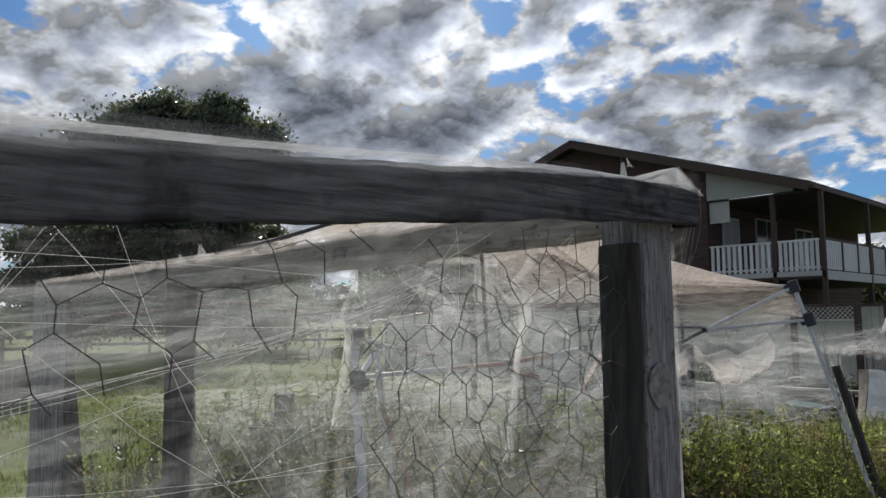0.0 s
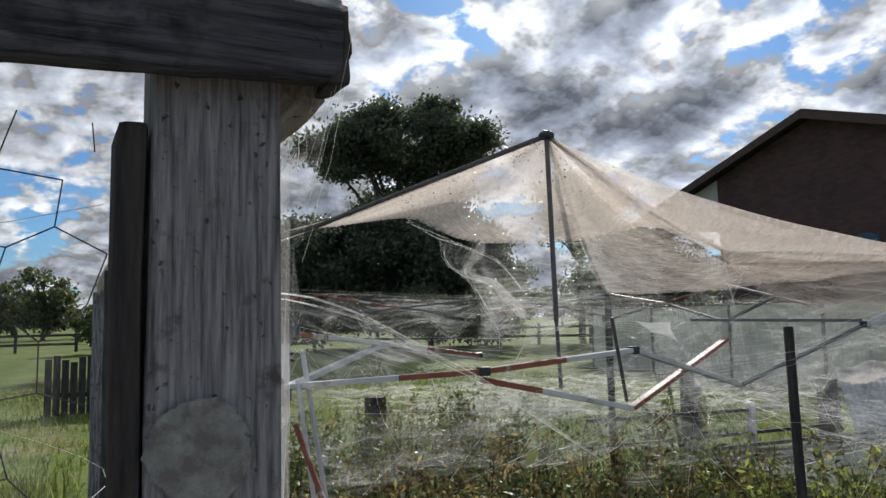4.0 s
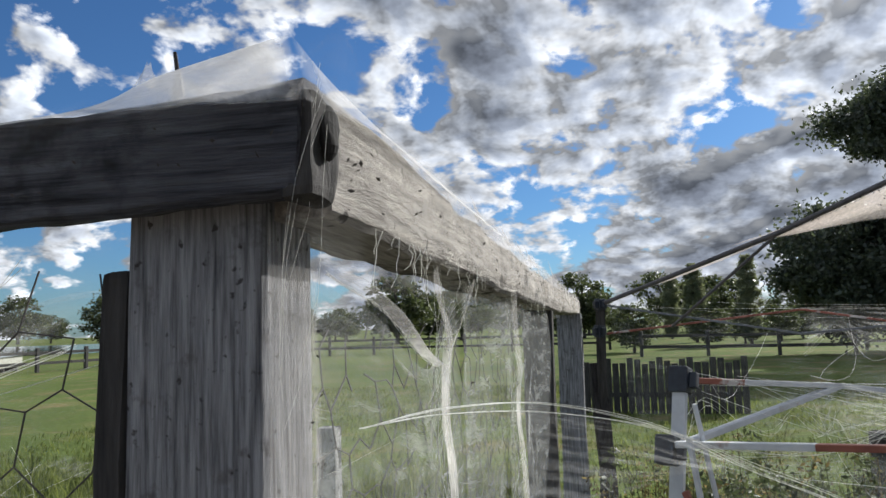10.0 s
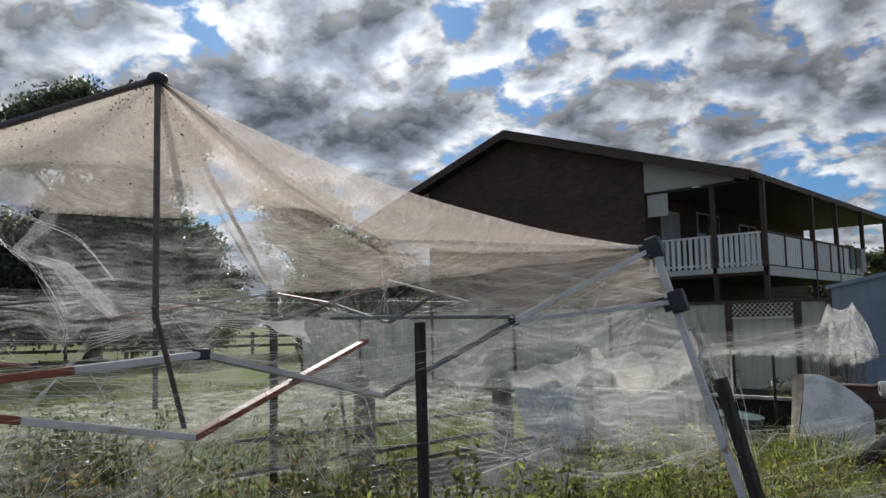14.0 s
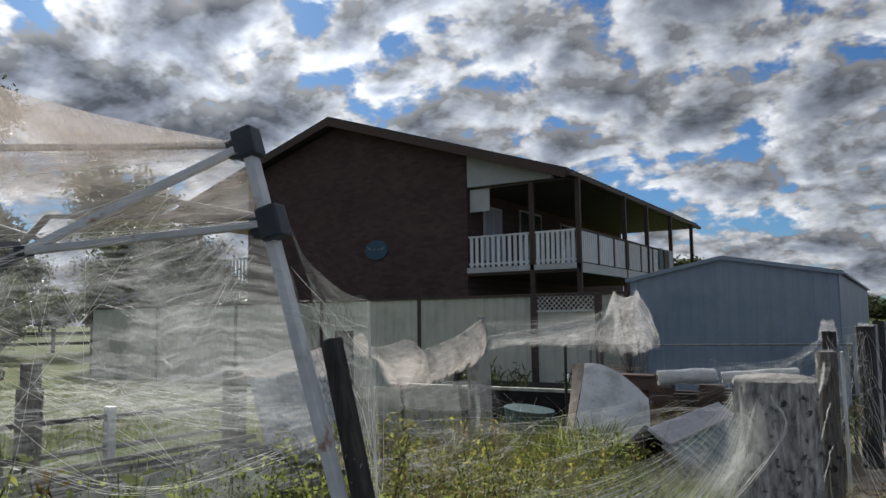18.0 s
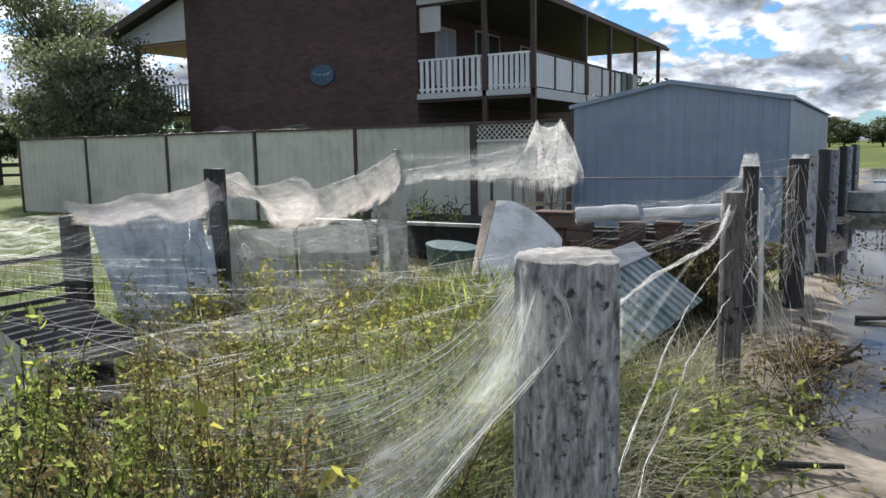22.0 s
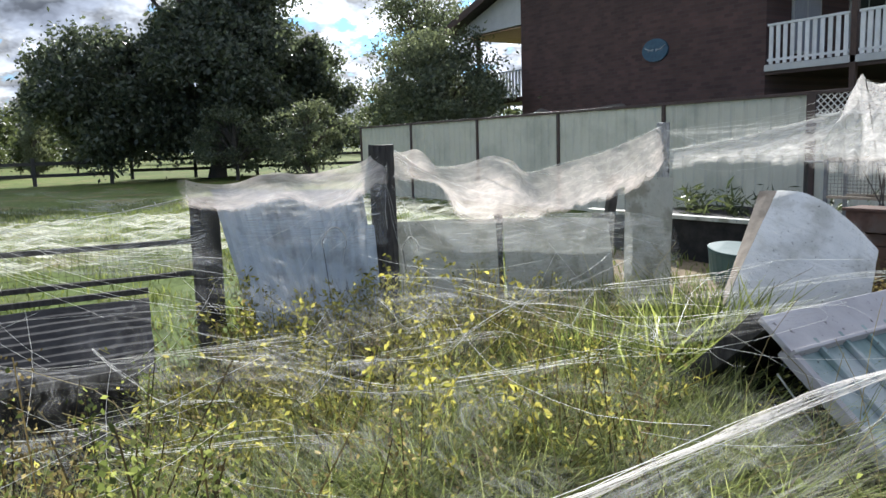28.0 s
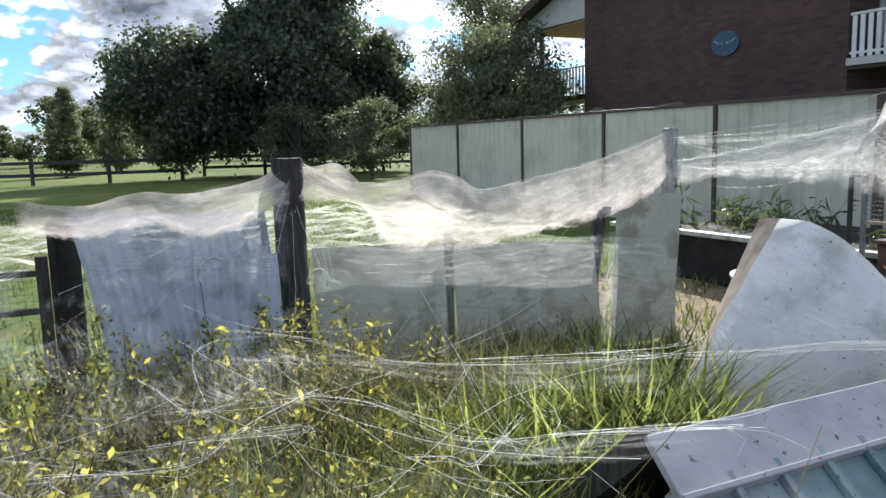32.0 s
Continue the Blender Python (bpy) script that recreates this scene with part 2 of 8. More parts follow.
def leaf_mat(name, c1, c2, trans=0.45, rough=0.75, spec=0.06, mid=None):
    m, nt, bsdf, out = nodes_of(name)
    geo = nt.nodes.new("ShaderNodeNewGeometry")
    col = ramp_of(nt, geo.outputs["Random Per Island"], [(0.0, c1), (0.6, mid), (1.0, c2)] if mid else [(0.0, c1), (1.0, c2)])
    big = noise_of(nt, coords(nt), 1.3, 3, 0.5)
    col = mixed(nt, 1.0, col, ramp_of(nt, big, [(0.3, (0.7, 0.7, 0.7)), (0.7, (1.15, 1.15, 1.0))]), "MULTIPLY")
    nt.links.new(col, bsdf.inputs["Base Color"])
    bsdf.inputs["Roughness"].default_value = rough
    bsdf.inputs["Specular IOR Level"].default_value = spec
    tra, mx = nt.nodes.new("ShaderNodeBsdfTranslucent"), nt.nodes.new("ShaderNodeMixShader")
    nt.links.new(mixed(nt, 1.0, col, (1.35, 1.35, 0.95), "MULTIPLY"), tra.inputs[0])
    mx.inputs[0].default_value = trans
    nt.links.new(bsdf.outputs[0], mx.inputs[1])
    nt.links.new(tra.outputs[0], mx.inputs[2])
    nt.links.new(mx.outputs[0], out.inputs[0])
    return m


M = {}
M["old_wood"] = surf("weathered_timber", (0.058, 0.059, 0.065), (0.485, 0.488, 0.50), 17, 0.85, 0.9, (9, 9, 0.5), stain=(0.12, 0.11, 0.11), stain_scale=26, stain_at=(0.58, 0.70), fleck=110)
# dark bluish tone puts the rail's skylit shade into the timber colour
M["beam_wood"] = surf("weathered_beam_shaded", (0.006, 0.006, 0.009), (0.25, 0.255, 0.285), 10, 0.85, 1.0, (12, 0.35, 12), stain=(0.03, 0.03, 0.034), stain_scale=9, stain_at=(0.5, 0.62), dist=0.02)
# pale warm tone puts the sun on the other rail into its colour
M["beam_wood_x"] = surf("weathered_beam_sunlit", (0.16, 0.145, 0.13), (0.60, 0.56, 0.50), 11, 0.85, 1.0, (0.5, 9, 9), stain=(0.10, 0.09, 0.08), stain_scale=10, stain_at=(0.56, 0.66), fleck=48)
M["grey_post"] = surf("lichen_grey_post", (0.16, 0.16, 0.16), (0.50, 0.50, 0.49), 16, 0.9, 0.9, (2.5, 2.5, 0.7), stain=(0.05, 0.05, 0.05), stain_scale=11, stain_at=(0.55, 0.62))
M["gate_wood"] = surf("blotched_grey_trunk", (0.045, 0.045, 0.047), (0.52, 0.52, 0.50), 11, 0.92, 1.0, (6, 6, 1.4), stain=(0.05, 0.05, 0.053), stain_scale=34, stain_at=(0.57, 0.66), dist=0.006)
M["brown_post"] = surf("brown_grey_post", (0.045, 0.04, 0.036), (0.24, 0.22, 0.20), 12, 0.9, 0.9, (6, 6, 0.7), stain=(0.03, 0.028, 0.026), stain_scale=12, stain_at=(0.56, 0.64))
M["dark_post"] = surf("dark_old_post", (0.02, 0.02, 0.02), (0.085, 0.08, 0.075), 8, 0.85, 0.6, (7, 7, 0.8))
M["lichen"] = surf("pale_lichen", (0.26, 0.27, 0.25), (0.40, 0.42, 0.39), 60, 0.95, 0.8, stain=(0.22, 0.21, 0.20), stain_scale=38, stain_at=(0.46, 0.60))
M["steel_white"] = surf("chipped_white_tube", (0.48, 0.5, 0.52), (0.66, 0.68, 0.7), 14, 0.7, 0.1, stain=(0.30, 0.20, 0.15), stain_scale=9, stain_at=(0.62, 0.68))
M["steel_red"] = surf("rusted_red_tube", (0.19, 0.055, 0.035), (0.32, 0.11, 0.07), 14, 0.6, 0.2, stain=(0.5, 0.47, 0.44), stain_scale=8, stain_at=(0.6, 0.66))
M["steel_grey"] = surf("dull_grey_tube", (0.13, 0.14, 0.15), (0.24, 0.25, 0.26), 14, 0.8, 0.1)
M["pole_dark"] = surf("dark_fibre_pole", (0.06, 0.055, 0.06), (0.15, 0.13, 0.13), 14, 0.5, 0.1)
M["joint"] = surf("blue_black_plastic", (0.012, 0.016, 0.024), (0.03, 0.04, 0.055), 20, 0.5, 0.1)
M["wire"] = surf("rusty_wire", (0.03, 0.027, 0.025), (0.09, 0.08, 0.07), 60, 0.7, 0.2)
M["web"] = web_mat("silk_sheet", 0.04, 0.68, floor=0.11)
M["web_thin"] = web_mat("thin_silk", 0.02, 0.38, hole=0.06, floor=0.03)
M["web_thick"] = web_mat("thick_silk", 0.8, 1.0, fibres=(8, 60), lump=6, floor=0.6)
M["web_torn"] = web_mat("torn_silk", 0.02, 0.66, hole=0.16, floor=0.02)
M["web_milky"] = web_mat("milky_silk_sheet", 0.16, 0.6, (0.80, 0.82, 0.78), (3, 40), lump=2.0, floor=0.3)
M["web_veil"] = web_mat("greenish_silk_veil", 0.17, 0.55, (0.80, 0.82, 0.76), (4, 40), lump=2.5, floor=0.4)
M["web_ragged"] = web_mat("ragged_silk", 0.24, 0.72, (0.82, 0.84, 0.78), hole=0.02, fibres=(8, 20), lump=5, floor=0.35)
M["web_rope"] = web_mat("silk_rope", 0.35, 0.95, (0.84, 0.80, 0.77), (20, 120), lump=14, floor=0.45, rim_on=0.0)
M["web_cap"] = web_mat("lumpy_silk_cap", 0.5, 0.92, (0.66, 0.63, 0.59), (20, 40), lump=18, floor=0.55)
M["web_skirt"] = web_mat("drawn_silk_skirt", 0.07, 0.62, fibres=(2, 70), lump=3, floor=0.3)
M["web_horn"] = web_mat("dense_silk_tent", 0.34, 0.8, (0.93, 0.90, 0.86), (6, 30), lump=5, floor=0.35)
M["web_rose"] = web_mat("blanket_silk", 0.52, 0.86, (0.9, 0.81, 0.75), (6, 34), lump=5.0, floor=0.5)
M["canopy"] = web_mat("silk_covered_net", 0.58, 0.92, (0.82, 0.73, 0.66), (5, 60), lump=1.6, floor=0.74)
M["web_peak"] = web_mat("peaked_silk", 0.66, 0.97, (0.9, 0.89, 0.87), (14, 50), lump=9, floor=0.55)
M["web_curtain"] = web_mat("misty_silk_curtain", 0.20, 0.6, (0.86, 0.87, 0.82), (4, 30), lump=4, floor=0.42)
# silk film whose pale warm tint also paints sun on post and rail
M["web_wing"] = web_mat("stretched_post_silk", 0.34, 0.8, (0.93, 0.90, 0.85), (3, 34), lump=6, floor=0.3)
M["web_film"] = web_mat("smoky_silk_film", 0.08, 0.52, (0.84, 0.84, 0.82), (3, 34), hole=0.05, lump=2.6, floor=0.2)
M["web_sheen"] = web_mat("wound_silk", 0.08, 0.40, (0.80, 0.82, 0.85), (3, 30), lump=3.0, floor=0.4)
# warm tint paints the glow of sun through the silk
M["web_warm"] = web_mat("sun_tinted_silk", 0.40, 0.78, (0.86, 0.77, 0.69), (5, 40), lump=2.0, floor=0.5)
M["web_lawn"] = web_mat("lawn_silk", 0.22, 0.95, (0.95, 0.94, 0.82), (2, 9), hole=0.04, lump=0.9, floor=0.12)
M["strand"] = None

m, nt, bsdf, out = nodes_of("silk_strand")
bsdf.inputs["Base Color"].default_value = (0.85, 0.85, 0.82, 1)
bsdf.inputs["Roughness"].default_value = 0.5
tra, mx = nt.nodes.new("ShaderNodeBsdfTranslucent"), nt.nodes.new("ShaderNodeMixShader")
tra.inputs[0].default_value = (0.9, 0.9, 0.86, 1)
mx.inputs[0].default_value = 0.5
nt.links.new(bsdf.outputs[0], mx.inputs[1])
nt.links.new(tra.outputs[0], mx.inputs[2])
nt.links.new(mx.outputs[0], out.inputs[0])
M["strand"] = m
M["silk_lump"] = surf("matted_silk", (0.62, 0.60, 0.56), (0.82, 0.80, 0.77), 30, 0.9, 0.5)
M["fence_sheet"] = surf("cream_steel_sheet", (0.50, 0.49, 0.41), (0.60, 0.58, 0.49), 2, 0.5, 0.05, stain=(0.42, 0.42, 0.35), stain_scale=1.2)
M["fence_trim"] = surf("brown_steel_trim", (0.045, 0.025, 0.022), (0.075, 0.045, 0.038), 6, 0.5, 0.05)
M["lattice"] = surf("cream_lattice", (0.55, 0.54, 0.5), (0.65, 0.64, 0.6), 6, 0.5, 0.05)
M["shed"] = surf("blue_grey_steel", (0.20, 0.25, 0.32), (0.27, 0.32, 0.40), 1.5, 0.45, 0.05, stain=(0.17, 0.22, 0.29), stain_scale=0.8)
M["roof_tile"] = surf("dark_roof_tile", (0.035, 0.03, 0.03), (0.07, 0.06, 0.055), 4, 0.7, 0.4)
M["white_paint"] = surf("white_paint", (0.66, 0.66, 0.64), (0.8, 0.8, 0.78), 6, 0.5, 0.05)
M["soffit"] = surf("cream_soffit", (0.45, 0.45, 0.43), (0.55, 0.55, 0.52), 3, 0.6, 0.05)
# brown lining darkened so its colour holds the shade under the roof
M["soffit_dark"] = surf("shade_dark_lining", (0.05, 0.042, 0.035), (0.09, 0.075, 0.062), 3, 0.7, 0.1)
M["brown_timber"] = surf("brown_stained_timber", (0.04, 0.022, 0.016), (0.09, 0.05, 0.035), 8, 0.6, 0.2, (4, 4, 1))
M["glass"] = surf("dark_window", (0.03, 0.035, 0.04), (0.05, 0.055, 0.06), 2, 0.08, 0.0)
M["curtain"] = surf("curtain", (0.32, 0.33, 0.36), (0.5, 0.5, 0.52), 10, 0.8, 0.2, (8, 8, 0.5))
M["blue_sign"] = surf("blue_enamel", (0.015, 0.05, 0.085), (0.03, 0.09, 0.14), 12, 0.4, 0.05)
M["terracotta"] = surf("brick_rubble", (0.06, 0.04, 0.034), (0.15, 0.09, 0.072), 10, 0.9, 0.5, stain=(0.12, 0.10, 0.09), stain_scale=4)
M["cream_sheet"] = surf("pale_cladding_sheet", (0.35, 0.36, 0.31), (0.50, 0.50, 0.44), 5, 0.7, 0.25, stain=(0.24, 0.24, 0.19), stain_scale=5, stain_at=(0.48, 0.62), fleck=50)
M["tub"] = surf("dull_white_plastic", (0.52, 0.53, 0.52), (0.66, 0.66, 0.64), 5, 0.6, 0.2, stain=(0.40, 0.40, 0.37), stain_scale=4, fleck=60)
M["blue_white"] = surf("blue_white_steel", (0.36, 0.42, 0.48), (0.50, 0.55, 0.60), 3, 0.6, 0.15, stain=(0.27, 0.30, 0.33), stain_scale=6)
M["roof_green"] = surf("faded_green_steel", (0.10, 0.17, 0.175), (0.24, 0.32, 0.32), 4, 0.55, 0.2, stain=(0.38, 0.41, 0.42), stain_scale=2.2, stain_at=(0.47, 0.62), fleck=55)
M["roof_cap"] = surf("mauve_grey_capping", (0.30, 0.29, 0.31), (0.44, 0.43, 0.45), 6, 0.65, 0.2, stain=(0.10, 0.09, 0.09), stain_scale=38, stain_at=(0.64, 0.68))
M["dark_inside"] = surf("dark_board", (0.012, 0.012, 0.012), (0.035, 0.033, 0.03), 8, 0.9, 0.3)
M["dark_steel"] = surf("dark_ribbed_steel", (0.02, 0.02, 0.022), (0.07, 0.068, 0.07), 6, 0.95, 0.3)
M["rust_sheet"] = surf("rusty_edge", (0.20, 0.16, 0.12), (0.38, 0.33, 0.27), 8, 0.8, 0.3)
M["plastic_blue"] = surf("dull_teal_plastic", (0.035, 0.085, 0.09), (0.07, 0.13, 0.13), 6, 0.5, 0.15)
M["bark"] = surf("bark", (0.05, 0.045, 0.04), (0.13, 0.115, 0.10), 10, 0.9, 0.8, (5, 5, 1))
M["leaf_dark"] = leaf_mat("dark_foliage", (0.042, 0.058, 0.046), (0.13, 0.15, 0.115), 0.40, 0.38, 0.5)
M["lawn"] = leaf_mat("mown_grass_blade", (0.06, 0.085, 0.026), (0.22, 0.25, 0.10), 0.45)
M["leaf_olive"] = leaf_mat("olive_foliage", (0.04, 0.055, 0.03), (0.12, 0.14, 0.075), 0.4, 0.5, 0.3)
# foliage lightened towards grey, with haze painted into the leaf colour
M["leaf_grey"] = leaf_mat("haze_greyed_foliage", (0.075, 0.09, 0.07), (0.19, 0.215, 0.155), 0.4, 0.5, 0.3)
M["leaf_green"] = leaf_mat("fresh_leaf", (0.045, 0.062, 0.024), (0.36, 0.39, 0.14), 0.55, mid=(0.20, 0.235, 0.10))
M["leaf_yellow"] = leaf_mat("yellowing_leaf", (0.06, 0.068, 0.024), (0.50, 0.45, 0.15), 0.55, mid=(0.26, 0.25, 0.085))
M["leaf_dry"] = leaf_mat("dry_weed", (0.045, 0.036, 0.022), (0.34, 0.275, 0.17), 0.45, mid=(0.15, 0.12, 0.072))
M["leaf_rust"] = leaf_mat("rusty_marsh_weed", (0.05, 0.028, 0.018), (0.24, 0.14, 0.085), 0.4, mid=(0.12, 0.07, 0.042))
M["grass_pale"] = leaf_mat("pale_grass_blade", (0.10, 0.13, 0.05), (0.46, 0.48, 0.24), 0.5, mid=(0.27, 0.31, 0.13))
M["grass"] = leaf_mat("grass_blade", (0.035, 0.05, 0.02), (0.33, 0.36, 0.15), 0.5, mid=(0.13, 0.16, 0.062))
# haze of distance is put into this pale leaf colour
M["leaf_far"] = leaf_mat("haze_tinted_foliage", (0.14, 0.16, 0.125), (0.26, 0.28, 0.21), 0.4)
M["peach"] = surf("peach_lining", (0.46, 0.30, 0.20), (0.56, 0.38, 0.26), 3, 0.7, 0.05)
M["silver_grass"] = leaf_mat("silvery_dead_grass", (0.18, 0.17, 0.13), (0.52, 0.50, 0.41), 0.4)
M["straw"] = leaf_mat("dry_grass", (0.22, 0.18, 0.10), (0.42, 0.37, 0.24), 0.4)


def brick_mat():
    m, nt, bsdf, _ = nodes_of("dark_brown_brick")
    vec = coords(nt)
    sep, comb = nt.nodes.new("ShaderNodeSeparateXYZ"), nt.nodes.new("ShaderNodeCombineXYZ")
    nt.links.new(vec, sep.inputs[0])
    nt.links.new(sep.outputs[0], comb.inputs[0])
    nt.links.new(sep.outputs[2], comb.inputs[1])
    b = nt.nodes.new("ShaderNodeTexBrick")
    nt.links.new(comb.outputs[0], b.inputs["Vector"])
    b.inputs["Scale"].default_value = 1.0
    for k, v in (("Brick Width", 0.24), ("Row Height", 0.086), ("Mortar Size", 0.006), ("Bias", 0.0)):
        b.inputs[k].default_value = v
    b.inputs["Color1"].default_value, b.inputs["Color2"].default_value, b.inputs["Mortar"].default_value = (0.062, 0.036, 0.033, 1), (0.10, 0.058, 0.051, 1), (0.075, 0.060, 0.055, 1)
    col = mixed(nt, 1.0, b.outputs[0], ramp_of(nt, noise_of(nt, vec, 0.9, 5), [(0.3, (0.75, 0.75, 0.75)), (0.7, (1.15, 1.1, 1.1))]), "MULTIPLY")
    nt.links.new(col, bsdf.inputs["Base Color"])
    bsdf.inputs["Roughness"].default_value = 0.9
    bumped(nt, bsdf, b.outputs["Fac"], -0.5, 0.01)
    return m


M["brick"] = brick_mat()


def ground_mat():
    m, nt, bsdf, _ = nodes_of("paddock_ground")
    vec = coords(nt)
    fine, mid, big = noise_of(nt, vec, 9, 8, 0.7), noise_of(nt, vec, 0.7, 6, 0.6), noise_of(nt, vec, 0.06, 4, 0.6)
    green = ramp_of(nt, fine, [(0.3, (0.05, 0.07, 0.02)), (0.6, (0.12, 0.155, 0.05)), (0.8, (0.20, 0.21, 0.09))])
    dry = ramp_of(nt, fine, [(0.3, (0.12, 0.09, 0.05)), (0.7, (0.28, 0.22, 0.13))])
    pasture = mixed(nt, ramp_of(nt, mid, [(0.5, (0, 0, 0)), (0.68, (0.8, 0.8, 0.8))]), green, dry)
    pasture = mixed(nt, 1.0, pasture, ramp_of(nt, big, [(0.35, (0.75, 0.8, 0.75)), (0.65, (1.25, 1.25, 1.1))]), "MULTIPLY")
    mud = ramp_of(nt, noise_of(nt, vec, 3.0, 9, 0.7), [(0.3, (0.09, 0.075, 0.06)), (0.5, (0.24, 0.205, 0.165)), (0.7, (0.40, 0.345, 0.28))])
    sep = nt.nodes.new("ShaderNodeSeparateXYZ")
    nt.links.new(vec, sep.inputs[0])
    # bare flooded strip east of the fence line
    edge = nt.nodes.new("ShaderNodeMath")
    edge.operation = "MULTIPLY_ADD"
    nt.links.new(mid, edge.inputs[0])
    edge.inputs[1].default_value = 0.9
    nt.links.new(sep.outputs[0], edge.inputs[2])
    step = nt.nodes.new("ShaderNodeMapRange")
    nt.links.new(edge.outputs[0], step.inputs[0])
    step.inputs[1].default_value, step.inputs[2].default_value = 6.42, 6.75
    far = nt.nodes.new("ShaderNodeMapRange")
    nt.links.new(sep.outputs[1], far.inputs[0])
    far.inputs[1].default_value, far.inputs[2].default_value, far.inputs[3].default_value, far.inputs[4].default_value = 38.0, 44.0, 1.0, 0.0
    both = nt.nodes.new("ShaderNodeMath")
    both.operation = "MULTIPLY"
    nt.links.new(step.outputs[0], both.inputs[0])
    nt.links.new(far.outputs[0], both.inputs[1])

    def within(out, lo, hi, soft):
        """1 between lo and hi of one axis, frayed by the middle noise."""
        n = nt.nodes.new("ShaderNodeMath")
        n.operation = "MULTIPLY_ADD"
        nt.links.new(mid, n.inputs[0])
        n.inputs[1].default_value = 1.2
        nt.links.new(out, n.inputs[2])
        ends = []
        for at, a, b in ((lo + 0.6, 0.0, 1.0), (hi + 0.6, 1.0, 0.0)):
            r = nt.nodes.new("ShaderNodeMapRange")
            nt.links.new(n.outputs[0], r.inputs[0])
            r.inputs[1].default_value, r.inputs[2].default_value, r.inputs[3].default_value, r.inputs[4].default_value = at - soft, at + soft, a, b
            ends.append(r.outputs[0])
        return mixed(nt, 1.0, ends[0], ends[1], "MULTIPLY")
    # pen soil, its dark colour also painting the shade between the weeds
    soil = ramp_of(nt, fine, [(0.3, (0.03, 0.026, 0.018)), (0.7, (0.11, 0.095, 0.065))])
    pen = mixed(nt, 1.0, within(sep.outputs[0], 2.9, 7.2, 0.3), within(sep.outputs[1], -2.7, 6.9, 0.4), "MULTIPLY")
    earth = ramp_of(nt, fine, [(0.3, (0.13, 0.10, 0.065)), (0.7, (0.30, 0.24, 0.16))])
    bare = mixed(nt, 1.0, within(sep.outputs[0], 0.6, 3.6, 0.3), within(sep.outputs[1], 5.9, 8.2, 0.3), "MULTIPLY")
    pasture = mixed(nt, bare, mixed(nt, pen, pasture, soil), earth)
    nt.links.new(mixed(nt, both.outputs[0], pasture, mud), bsdf.inputs["Base Color"])
    bsdf.inputs["Roughness"].default_value = 0.95
    bsdf.inputs["Specular IOR Level"].default_value = 0.05
    bumped(nt, bsdf, fine, 0.6, 0.03)
    return m


M["ground"] = ground_mat()


def water_mat():
    m, nt, bsdf, _ = nodes_of("brown_flood_water")
    vec = coords(nt)
    nt.links.new(ramp_of(nt, noise_of(nt, vec, 0.8, 4), [(0.3, (0.04, 0.035, 0.03)), (0.7, (0.09, 0.08, 0.065))]), bsdf.inputs["Base Color"])
    bsdf.inputs["Roughness"].default_value = 0.06
    bsdf.inputs["IOR"].default_value = 1.33
    bumped(nt, bsdf, noise_of(nt, vec, 5, 3), 0.05, 0.01)
    return m


M["water"] = water_mat()


# ---- mesh helpers ----
def part(name, bm, material, parent=None, label="", kind=""):
    """Links a bmesh as one mesh object, under a thing or a part where one is given."""
    me = bpy.data.meshes.new(name)
    bm.to_mesh(me)
    bm.free()
    me.materials.append(material)
    ob = new(name, me)
    if parent:
        ob.parent = parent
    return tagged(ob, label, kind=kind)


def raw(name, verts, faces, material, parent=None, uvs=None, smooth=False):
    me = bpy.data.meshes.new(name)
    me.from_pydata([tuple(v) for v in verts], [], [tuple(f) for f in faces])
    if uvs is not None:
        uvs = np.asarray(uvs, dtype=np.float32)
        layer = me.uv_layers.new(name="UVMap")
        idx = np.zeros(len(me.loops), dtype=np.int32)
        me.loops.foreach_get("vertex_index", idx)
        layer.data.foreach_set("uv", np.ascontiguousarray(uvs[idx][:, :2]).ravel())
        rim = me.uv_layers.new(name="Rim")
        rim.data.foreach_set("uv", np.ascontiguousarray(uvs[idx][:, 2:4]).ravel())
    if smooth:
        me.polygons.foreach_set("use_smooth", [True] * len(me.polygons))
    me.materials.append(material)
    ob = new(name, me)
    if parent:
        ob.parent = parent
    return ob


def thing(name, at, label, category, group="", kind="", turn=0.0):
    """An Empty at a thing's base, that will hold its parts."""
    ob = new(name)
    ob.empty_display_size = 0.1
    ob.matrix_basis = pose(*at, 0, 0, turn)
    return tagged(ob, label, category, group, kind)


def box(bm, lo, hi, bevel=0.0):
    m = Matrix.Translation((Vector(lo) + Vector(hi)) / 2) @ Matrix.Diagonal((*(Vector(hi) - Vector(lo)), 1))
    geo = bmesh.ops.create_cube(bm, size=1, matrix=m)
    if bevel:
        edges = {e for v in geo["verts"] for e in v.link_edges}
        bmesh.ops.bevel(bm, geom=list(edges), offset=bevel, segments=2, profile=0.6, affect="EDGES")
    return bm


def boxed(lo, hi, bevel=0.0):
    return box(bmesh.new(), lo, hi, bevel)


def frame_to(a, b):
    a, b = Vector(a), Vector(b)
    return Matrix.Translation(a) @ (b - a).to_track_quat("Z", "Y").to_matrix().to_4x4(), (b - a).length


def bar(a, b, w, d, bevel=0.003):
    """A square bar from a to b."""
    m, n = frame_to(a, b)
    bm = boxed((-w / 2, -d / 2, 0), (w / 2, d / 2, n), bevel)
    bm.transform(m)
    return bm


def rod(a, b, r0, r1=None, sides=10):
    m, n = frame_to(a, b)
    bm = bmesh.new()
    bmesh.ops.create_cone(bm, cap_ends=True, segments=sides, radius1=r0, radius2=r1 or r0, depth=n, matrix=Matrix.Translation((0, 0, n / 2)))
    bm.transform(m)
    return bm


